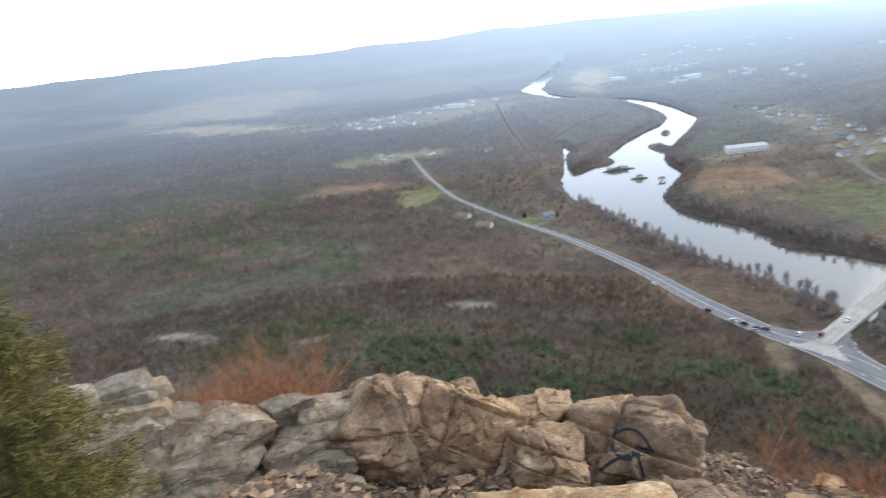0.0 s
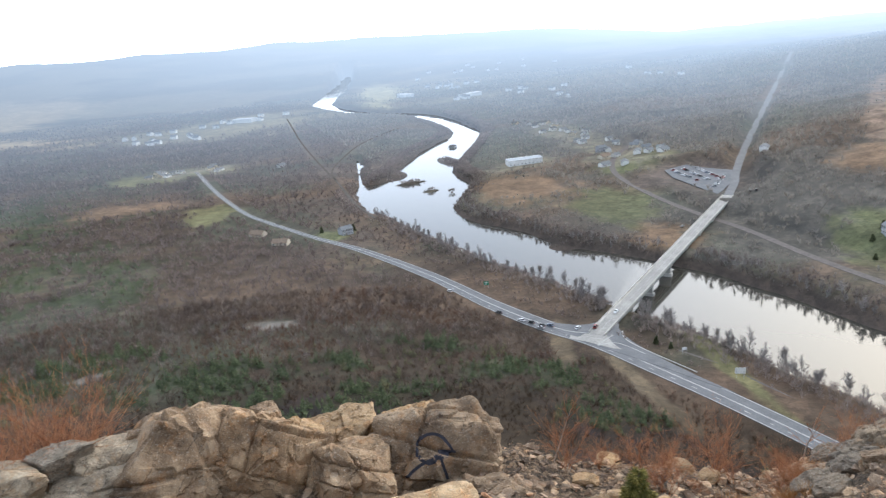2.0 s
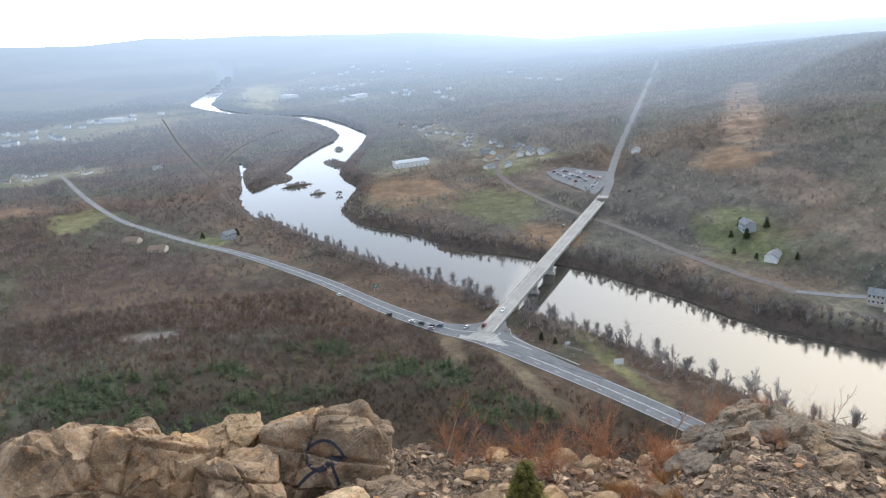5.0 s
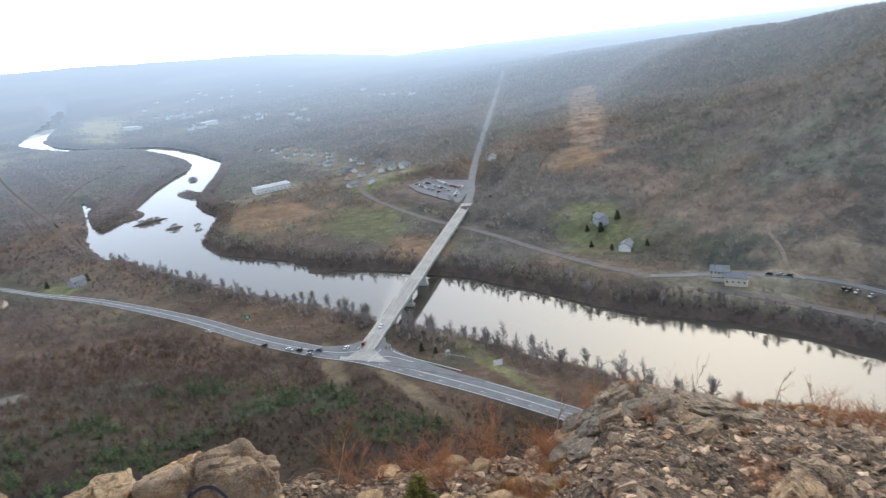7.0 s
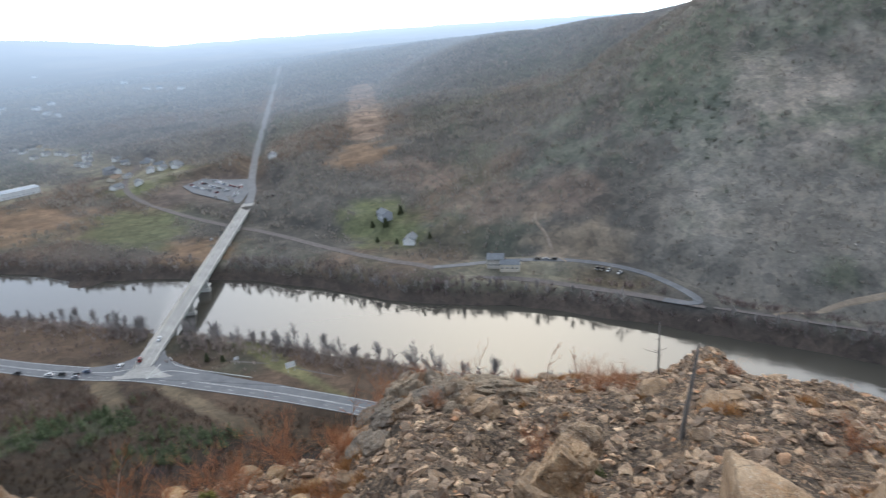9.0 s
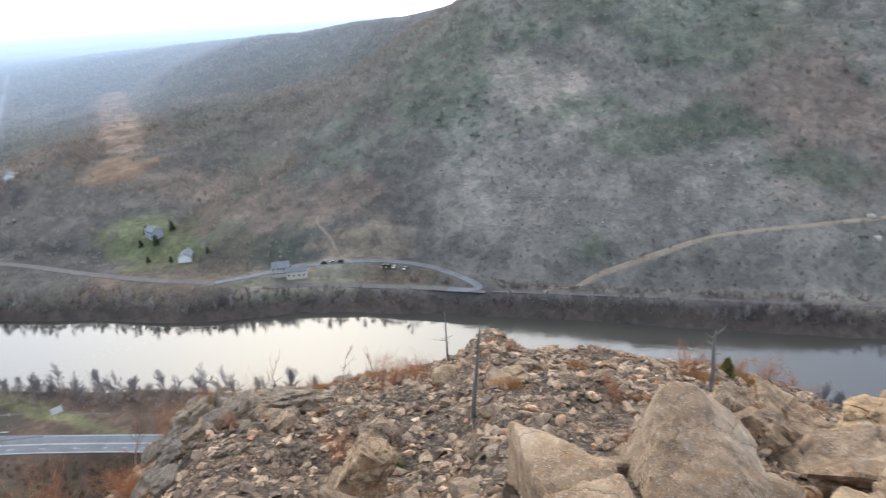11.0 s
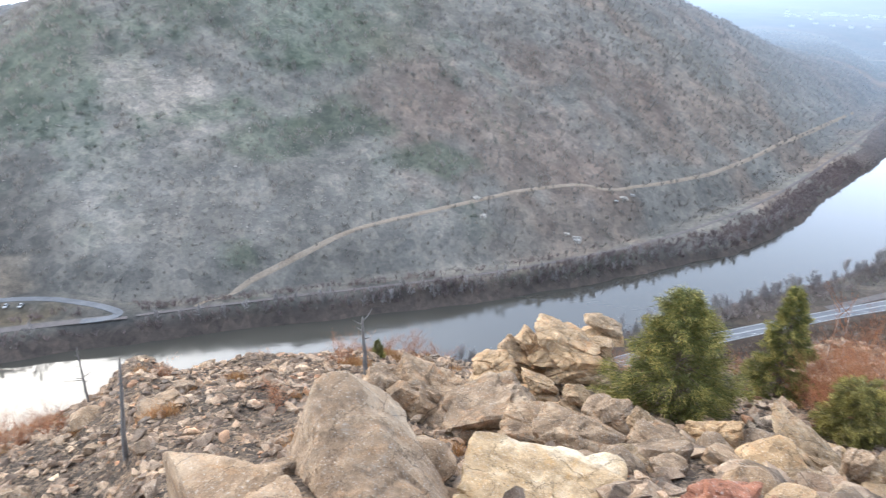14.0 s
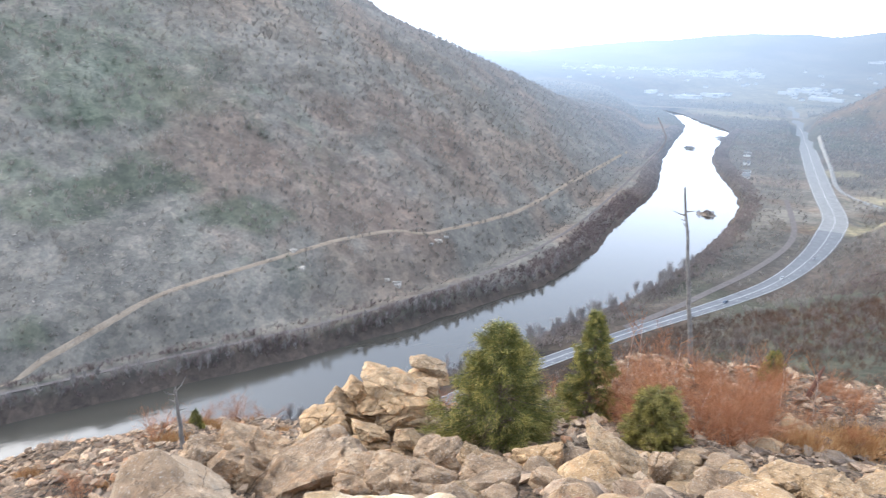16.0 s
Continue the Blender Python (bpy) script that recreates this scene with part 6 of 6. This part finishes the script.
def conifer(h, half, mat, label, seed, branches=190, sprays=13, blade=0.17, full=0.75, lean=0.0, tip_mat=None):
    """Trunk, limbs and a crown of separate needle sprays, densest towards the branch ends."""
    r = np.random.default_rng(seed)
    root = new("conifer")
    tagged(root, label, "conifer tree")
    segs = [((0, 0, -0.3), (lean * 0.4, 0, h * 0.5), 0.02 * h + 0.02, 0.013 * h), ((lean * 0.4, 0, h * 0.5), (lean, 0, h * 0.97), 0.013 * h, 0.008)]
    v, f = prisms(segs, 8)
    child_mesh("trunk", v, f, M_BARK, root)
    t = (np.arange(branches) + r.random(branches)) / branches
    t = 0.03 + 0.95 * t ** 1.15
    az_ = np.arange(branches) * 2.4 + r.normal(0, 0.4, branches)
    ln = half * (1 - t) ** full * (0.58 + 0.55 * r.random(branches)) + 0.06 * half
    droop = -0.12 + 0.55 * t + r.normal(0, 0.1, branches)
    limbs, P, D, tips = [], [], [], []
    for k in range(branches):
        o = np.array((math.cos(az_[k]), math.sin(az_[k]), 0))
        p0 = np.array((lean * t[k], 0, h * t[k]))
        p1 = p0 + ln[k] * (o + np.array((0, 0, droop[k])))
        limbs.append((p0, p1, 0.006 + 0.012 * ln[k], 0.004))
        side = np.array((-o[1], o[0], 0))
        m = max(4, int(sprays * (0.35 + 1.2 * ln[k] / half)))
        s = 0.25 + 0.8 * r.random(m) ** 0.7
        off = r.normal(0, 0.22, m) * ln[k] * (1.15 - s)
        c = p0 + (p1 - p0) * s[:, None] + side * off[:, None] + np.array((0, 0, 1)) * (r.normal(0, 0.05, m) - 0.1 * s * s * ln[k])[:, None]
        P.append(c)
        tips.append(s > 0.84)
        D.append(o + np.sign(off)[:, None] * side * 0.5 + np.array((0, 0, -0.05)))
    v, f = prisms(limbs, 3)
    child_mesh("limb_frame", v, f, M_BARK, root)
    P, D = np.concatenate(P), np.concatenate(D)
    nb = 19
    d = D[:, None, :] + r.normal(0, 0.55, (len(P), nb, 3))
    d /= np.linalg.norm(d, axis=2)[:, :, None]
    base = P[:, None, :] + r.normal(0, 0.05 * half / 1.5, (len(P), nb, 3))
    u = np.cross(d, r.normal(size=(len(P), nb, 3)))
    u /= np.linalg.norm(u, axis=2)[:, :, None]
    L = blade * (0.6 + 0.8 * r.random((len(P), nb, 1)))
    v = np.stack([base - u * L * 0.055, base + u * L * 0.055, base + d * L], 2).reshape(-1, 3)
    crown = child_mesh("crown", v, np.arange(len(v)).reshape(-1, 3), mat, root)
    crown.data.materials.append(tip_mat or M_SUNLIT_TIP)
    # outer sprays take the painted sunlit colour
    young = np.repeat(np.concatenate(tips), nb) & (r.random(len(P) * nb) < 0.55)
    crown.data.polygons.foreach_set("material_index", young.astype(np.int32))
    return root


def stand(ob, az_, r_, sink=0.0, turn=0.0, scale=1.0):
    x, y = r_ * math.sin(radians(az_)), r_ * math.cos(radians(az_))
    ob.matrix_world = pose(x, y, float(height_at(x, y)[0]) - sink, 0, 0, turn) @ Matrix.Scale(scale, 4)
    return ob


stand(conifer(4.7, 2.55, M_SPRUCE, "broad green spruce rooted among the ledge boulders", 1, 170, 26, 0.16, 0.8), 128.2, 20.3, 0.3)
stand(conifer(5.1, 1.5, M_SPRUCE, "slender green spruce behind the broad one", 2, 140, 20, 0.16, 0.8), 136.3, 27.8, 0.1)
stand(conifer(2.1, 0.75, M_SPRUCE, "small bright green spruce in the gully", 3, 130, 13, 0.12, 0.8), 33.5, 15.3, 0.1)
stand(conifer(0.9, 0.35, M_SPRUCE, "tiny spruce seedling beside a dead snag", 4, 50, 8, 0.1, 0.8), 101, 28.4)
stand(conifer(1.9, 1.15, M_JUNIPER, "low olive juniper bush among russet scrub", 5, 120, 14, 0.14, 0.35), 142.1, 21.6, 0.1)
stand(conifer(6.9, 2.6, M_PINE, "olive-green pine standing beside the crag", 6, 300, 20, 0.17, 0.5, 0.0, M_PINE), -38.6, 11.6, 0.3)
stand(conifer(1.6, 0.7, M_SPRUCE, "dark young spruce on the lower rocks", 7, 80, 9, 0.14, 0.7), 150.6, 38)


def snag(h, r0, label, seed, limbs, lean=(0.0, 0.0), mat=M_DEAD):
    """A dead standing trunk, broken at the top, with stubs of limbs."""
    r = np.random.default_rng(seed)
    root = new("dead_tree")
    tagged(root, label, "dead tree", "snags")
    segs, p = [], np.array((0, 0, -0.3))
    for k in range(8):
        q = np.array((lean[0] * (k + 1) / 8, lean[1] * (k + 1) / 8, h * (k + 1) / 8)) + r.normal(0, 0.012, 3) * h * 0.2
        segs.append((p, q, r0 * (1 - 0.075 * k), r0 * (1 - 0.075 * (k + 1))))
        p = q
    segs.append((p, p + np.array((0.02, 0.01, 0.12)), r0 * 0.4, r0 * 0.1))
    v, f = prisms(segs, 8)
    child_mesh("trunk", v, f, mat, root)
    for t, a, ln, up in limbs:
        o = np.array((math.cos(a), math.sin(a), up))
        b = np.array((lean[0] * t, lean[1] * t, h * t))
        v, f = prisms([(b, b + o * ln * 0.5, r0 * 0.32, r0 * 0.2), (b + o * ln * 0.5, b + o * ln + np.array((0, 0, up * ln * 0.4)), r0 * 0.2, r0 * 0.06)], 5)
        child_mesh("limb", v, f, mat, root)
    return root


stubs = lambda n, s: [(0.25 + 0.7 * k / n, (k * 2.4 + s) % 6.28, 0.12 + 0.1 * ((k * 7 + s) % 3), 0.1) for k in range(n)]
stand(snag(2.85, 0.075, "bare grey dead trunk leaning on the talus", 1, stubs(5, 1), (0.28, 0)), 78.2, 17.3, 0, -78)
stand(snag(2.9, 0.06, "thin dead snag with stubs on the ledge rim", 2, [(0.45, 3.0, 0.8, 0.1), (0.5, 0.4, 0.4, 0.2), *stubs(9, 2)], (-0.05, 0)), 76.1, 31.4, 0, -76)
stand(snag(2.7, 0.1, "broken grey snag with a forked pale top", 3, [(0.97, 0.2, 0.4, 0.9), (0.93, 3.4, 0.35, 0.5), *stubs(6, 3)], (-0.1, 0)), 99.9, 22.2, 0, -100)
stand(snag(10.8, 0.15, "tall dead pole of a burnt tree above the scrub", 4, [(0.86, 3.1, 0.7, 0.2), (0.88, 0.2, 0.5, 0.1), (0.8, 2.0, 0.5, 0.2), *stubs(12, 4)], (-1.6, 0)), 144.5, 40.0, 0.2, -144)
stand(snag(1.6, 0.14, "short rust-brown rotten stump standing askew", 5, [], (0.4, 0), mottled("rotten_wood", [(0.3, (0.12, 0.06, 0.045)), (0.7, (0.2, 0.11, 0.08))], 4.0)), 153.3, 33, 0, -153)
stand(snag(3.4, 0.05, "thin grey dead stem on the far slope", 6, stubs(5, 2)), 148.6, 44, 0, 0)


def shrub(seed, h, stems, mat, label, depth=3, spread=0.5, thick=0.012, kids=(2, 5)):
    r = np.random.default_rng(seed)
    out = {k: [] for k in range(depth + 1)}
    for k in range(stems):
        d = np.array((r.normal(0, 0.45), r.normal(0, 0.45), 1.0))
        grow(r, (r.normal(0, 0.2) * h * 0.4, r.normal(0, 0.2) * h * 0.4, -0.1), d / np.linalg.norm(d), h * (0.45 + 0.3 * r.random()), thick, 0, depth, out, spread, kids, 0.62, 0.06)
    root = new("shrub")
    tagged(root, label, "shrub", "bare shrubs")
    child_mesh("stem_base", *prisms(out[0], 4), mat, root)
    v, f = blades([(a, b, r0 * 1.3, r1) for k in range(1, depth + 1) for a, b, r0, r1 in out[k]])
    child_mesh("twig_crown", v, f, mat, root)
    return root


KINDS = [shrub(40, 1.7, 8, M_RUSSET, "leafless russet scrub bush between stones", 3), shrub(41, 1.3, 8, M_RUSSET, "low reddish-brown bare bush", 3), shrub(42, 2.6, 7, M_RUSSET, "tall leafless red-twigged birch scrub", 3, 0.4, 0.016)]
seen = [False] * 3


def plant(k, az_, r_, scale, turn):
    ob = KINDS[k]
    if seen[k]:
        ob = copy_thing(KINDS[k], Matrix())
    seen[k] = True
    x, y = r_ * math.sin(radians(az_)), r_ * math.cos(radians(az_))
    ob.matrix_world = pose(x, y, float(height_at(x, y)[0]), 0, 0, turn) @ Matrix.Scale(scale, 4)


rr = random.Random(3)
for a0, a1, r0, r1, cnt, kinds in ((138, 151, 23, 33, 52, (0, 2, 2, 0)), (150, 160, 27, 38, 16, (0, 1)), (115, 119, 23.5, 26, 4, (0, 1)), (-13, -3, 26, 34, 14, (2, 0, 2)), (-24, 24, 27, 40, 12, (2, 0, 1)), (26, 47, 17, 36, 36, (0, 1, 0, 2)),
                                   (46, 56, 22, 30, 9, (0, 1)), (54, 74, 27, 36, 20, (1, 0)), (62, 100, 14, 40, 9, (1, 1, 0)), (100, 114, 30, 44, 12, (1, 0)), (118, 134, 27, 36, 8, (0, 1))):
    for k in range(cnt):
        plant(rr.choice(kinds), rr.uniform(a0, a1), rr.uniform(r0, r1), rr.uniform(0.55, 1.15), rr.uniform(0, 360))


for k in range(13):
    plant(2, rr.uniform(-25, -15.5), rr.uniform(19.8, 22), rr.uniform(1.3, 1.75), rr.uniform(0, 360))


def birch(az_, r_, h, seed):
    r = np.random.default_rng(seed)
    out = {k: [] for k in range(4)}
    grow(r, (0, 0, -0.2), (r.normal(0, 0.05), r.normal(0, 0.05), 1), h, 0.028, 0, 3, out, 0.45, (2, 4), 0.38, 0.08)
    root = new("birch_sapling")
    tagged(root, "slim pale birch sapling without leaves", "young birch", "birch saplings")
    child_mesh("trunk", *prisms(out[0], 6), M_BIRCH, root)
    child_mesh("twig_crown", *prisms(out[1] + out[2] + out[3], 3), M_RUSSET, root)
    stand(root, az_, r_)


for k, (a, r_, h) in enumerate(((139.3, 32, 3.2), (140.3, 32.5, 3.4), (143.0, 31, 2.8), (145.6, 27, 2.4), (147.2, 28, 2.2), (151.5, 31, 2.4), (154, 30, 2.6), (25.6, 21, 2.6), (27.5, 24, 2.0), (47.2, 27, 2.6), (66, 33, 2.2), (69, 35, 1.8), (59, 31, 2.4))):
    birch(a, r_, h, 70 + k)

# dry grass
r9 = np.random.default_rng(31)


def tufts(rows, blades):
    vs = []
    for a, r_, w, h in rows:
        x, y = r_ * math.sin(radians(a)), r_ * math.cos(radians(a))
        n = int(blades * w * w * 4)
        px, py = x + r9.normal(0, w * 0.4, n), y + r9.normal(0, w * 0.4, n)
        pz = height_at(px, py)
        b = np.stack([px, py, pz - 0.03], 1)
        d = np.stack([r9.normal(0, 0.4, n), r9.normal(0, 0.4, n), np.ones(n)], 1)
        L = h * (0.5 + 0.7 * r9.random(n))[:, None]
        s = np.stack([r9.normal(0, 1, n), r9.normal(0, 1, n), 0 * px], 1)
        s = s / np.linalg.norm(s, axis=1)[:, None] * 0.012
        vs.append(np.stack([b - s, b + s, b + d * L], 1).reshape(-1, 3))
    v = np.concatenate(vs)
    return v, np.arange(len(v)).reshape(-1, 3)


rows = [(43.5, 16.5, 0.6, 0.5), (45.2, 17.2, 0.5, 0.45), (44.4, 19.5, 0.6, 0.5), (47, 19.4, 0.6, 0.45), (46.3, 22, 0.7, 0.5), (48.6, 22.5, 0.6, 0.45), (48, 25, 0.8, 0.5), (42.4, 21, 0.7, 0.5), (80.6, 20, 0.5, 0.35), (82.2, 19.6, 0.45, 0.35), (84, 24, 0.4, 0.3), (99, 26, 0.8, 0.4), (102, 30, 1.2, 0.4), (105, 31, 1.2, 0.4), (109, 31, 1.1, 0.4), (112, 29, 1.0, 0.4),
        (68, 34, 1.2, 0.4), (64, 32, 1.0, 0.4), (71, 36, 1.2, 0.4), (154, 26, 1.2, 0.6), (157, 28, 1.4, 0.6), (151, 24, 0.7, 0.3), (147, 20, 0.6, 0.25), (88, 27, 0.6, 0.4)]
rows += [(r9.uniform(50, 112), r9.uniform(12, 42), r9.uniform(0.2, 0.45), r9.uniform(0.2, 0.35)) for k in range(40)]
tagged(mesh_np("dry_grass", *tufts(rows, 260), M_STRAW), "orange tufts of dry grass between the stones", "grass", kind="stuff")
M_MOSS = island_varied("green_tuft", [(0.0, (0.06, 0.09, 0.03)), (1.0, (0.16, 0.17, 0.06))])
tagged(mesh_np("green_tufts", *tufts([(70.5, 16.2, 0.4, 0.2), (64.6, 14.6, 0.35, 0.25), (97.6, 21, 0.35, 0.2), (74, 33, 0.4, 0.25)], 600), M_MOSS), "small green tufts in the talus", "grass", kind="stuff")

# ---- trees along the river ----
M_BANKTREE = mottled("grey_bark", [(0.3, (0.3, 0.28, 0.262)), (0.7, (0.44, 0.41, 0.39))], 1.0, per_object=0.2)
M_BANKTWIG = mottled("grey_twigs", [(0.3, (0.29, 0.265, 0.25)), (0.7, (0.42, 0.39, 0.37))], 0.3, per_object=0.2)


def bank_tree(seed, h):
    r = np.random.default_rng(seed)
    out = {k: [] for k in range(4)}
    for s in range(2):
        grow(r, (s * 0.3, 0, -0.6), (r.normal(0, 0.12), r.normal(0, 0.12), 1), h * (0.85 + 0.2 * s), 0.13, 0, 3, out, 0.42, (4, 7), 0.5, 0.12)
    root = new("bare_tree")
    tagged(root, "leafless grey tree on the river bank", "tree", "river bank trees")
    child_mesh("trunk", *prisms(out[0] + out[1], 4), M_BANKTREE, root)
    v, f = blades([(a, b, max(r0, 0.028), 0.02) for k in (2, 3) for a, b, r0, r1 in out[k]])
    child_mesh("crown", v, f, M_BANKTWIG, root)
    return root


BANK = [bank_tree(60 + k, 4.6 + k * 0.5) for k in range(4)]
rt = random.Random(9)
BANKS = (int(np.argmin(np.abs(RIVER[:, 1] - 640))), int(np.argmin(np.abs(RIVER[:, 1] + 420))))
count = 0
for t in np.linspace(0, 1, 210):
    for side, reach in ((1, (2, 13)), (-1, (3, 10))):
        k = int(np.interp(t, [0, 1], BANKS))
        p, q = RIVER[k], RIVER[k + 1]
        d = (q - p)[:2] / np.linalg.norm((q - p)[:2])
        out = p[2] + rt.uniform(*reach)
        u = rt.random()
        x, y = p[0] + (q - p)[0] * u + d[1] * side * out, p[1] + (q - p)[1] * u - d[0] * side * out
        z = float(height_at(x, y)[0])
        if z < 0.9 or not clear_of(np.array([x]), np.array([y]), 0)[0]:
            continue
        m = pose(x, y, z, 0, 0, rt.uniform(0, 360)) @ Matrix.Scale(rt.uniform(1.0, 1.75) * (1 if side > 0 else 0.62) * float(np.interp(y, [300, 640], [1, 0.7])), 4)
        if count < len(BANK):
            BANK[count].matrix_world = m
        else:
            ob = copy_thing(BANK[rt.randrange(len(BANK))], Matrix())
            ob.matrix_world = m
        count += 1

# dark firs round the farmhouse, and along the lane on the far bank
M_FIR = needle_material("dark_fir_needles", (0.05, 0.062, 0.032), (0.085, 0.1, 0.05), (0.13, 0.14, 0.07))
fir = conifer(7.0, 2.6, M_FIR, "dark fir beside the farmhouse lawn", 21, 90, 10, 0.6, 0.8, 0.0, M_FIR)
for k, (x, y, s) in enumerate(((390, 301, 1.0), (404, 318, 0.8), (409, 300, 0.9), (388, 312, 0.7), (374, 280, 0.6), (384, 258, 0.6), (372, 296, 0.6), (196, 262, 0.5), (193, 270, 0.6), (78, 605, 0.8), (106, 598, 0.9))):
    ob = fir if k == 0 else copy_thing(fir, Matrix())
    ob.matrix_world = pose(x, y, float(height_at(x, y)[0]), 0, 0, k * 50) @ Matrix.Scale(s, 4)

# ---- across the river: trail, pale rock faces, ruined wall ----
TRAIL = spline([(350, 30), (366, 16), (374, 3), (381, -17), (388, -38), (399, -70), (409, -120), (418, -167), (430, -230), (429, -267), (453, -340), (485, -411), (573, -555), (757, -829)], 10)


def drape(name, line, half, mat, label, category, lift=0.35):
    t = np.gradient(line, axis=0)
    t /= np.linalg.norm(t, axis=1)[:, None]
    nrm = np.stack([t[:, 1], -t[:, 0]], 1)
    rows = []
    for s in (-1, -0.5, 0, 0.5, 1):
        p = line + nrm * half * s
        rows.append(np.column_stack([p, height_at(p[:, 0], p[:, 1]) + lift * (1 if abs(s) < 1 else -0.6)]))
    v, k = np.concatenate(rows), len(line)
    i = np.arange(k - 1)
    f = np.concatenate([np.stack([a * k + i, (a + 1) * k + i, (a + 1) * k + i + 1, a * k + i + 1], 1) for a in range(4)])
    return tagged(mesh_np(name, v, f, mat), label, category, kind="structure")


M_SAND = mottled("pale_sandy_path", [(0.3, (0.26, 0.205, 0.15)), (0.7, (0.36, 0.295, 0.22))], 0.1)
drape("trail", TRAIL, 1.65, M_SAND, "sandy trail climbing across the mountain face", "path")
drape("lane", spline([(707, -1283), (541, -1024), (447, -871), (400, -820), (352, -792)], 8), 3.6, M_PAVED, "pale side road beyond the highway", "road", 1.2)
drape("footpath", spline([(372, 150), (380, 160), (392, 172), (405, 186), (412, 188)], 8), 1.2, M_DIRT, "worn sandy footpath above the car loop", "path", 0.25)
M_PALE = rock_material("bleached_rock", (0.24, 0.23, 0.215), (0.36, 0.345, 0.32), (0.5, 0.48, 0.45), (0.4, 0.34, 0.27))
for s, (x, y, w, h) in enumerate(((392, -214, 7, 7), (394, -208, 4, 4), (421, -266, 6, 4), (424, -275, 4, 3), (418, -258, 3, 2), (402, -150, 4, 4), (416, -150, 5, 5))):
    z = float(height_at(x, y)[0])
    boulder("outcrop", (x, y, z + 0.4, w, 3, h * 0.8, 0), M_PALE, "bleached rock face on the mountain side", 700 + s, 3, 1.2, "rock faces")

# scree on the mountain face: loose blocks in the open runs between the trees
n_try = 60000
x, y = 372 + 300 * r8.random(n_try) ** 1.3, -430 + 600 * r8.random(n_try)
share = scree_share(x, y)
for f in FIELDS:
    if f[5] in ("screes", "bare"):
        share = np.maximum(share, 0.8 * in_field(x, y, f))
pick = r8.random(n_try) < share * np.clip(0.4 + fbm(x / 7, y / 12, 3, 97), 0.03, 1)
x, y = x[pick][:9000], y[pick][:9000]
z = height_at(x, y)
size = 0.7 * 3.2 ** (r8.random(len(x)) ** 2)
vs, fs, at = [], [], 0
for k in range(len(x)):
    v, f = STONES[k % len(STONES)]
    m = np.array(Euler((0.4 * math.sin(k * 1.7), -0.45 + 0.3 * math.cos(k * 2.3), k * 2.4)).to_matrix())
    vs.append((v * size[k]) @ m.T + np.array((x[k], y[k], z[k] + 0.15 * size[k])))
    fs.append(f + at)
    at += len(v)
M_SCREE = island_varied("mountain_scree", [(0.0, (0.16, 0.145, 0.128)), (0.5, (0.25, 0.228, 0.2)), (1.0, (0.38, 0.35, 0.31))])
tagged(mesh_np("scree", np.concatenate(vs), np.concatenate(fs), M_SCREE), "pale grey scree blocks on the mountain face", "stones", kind="stuff")
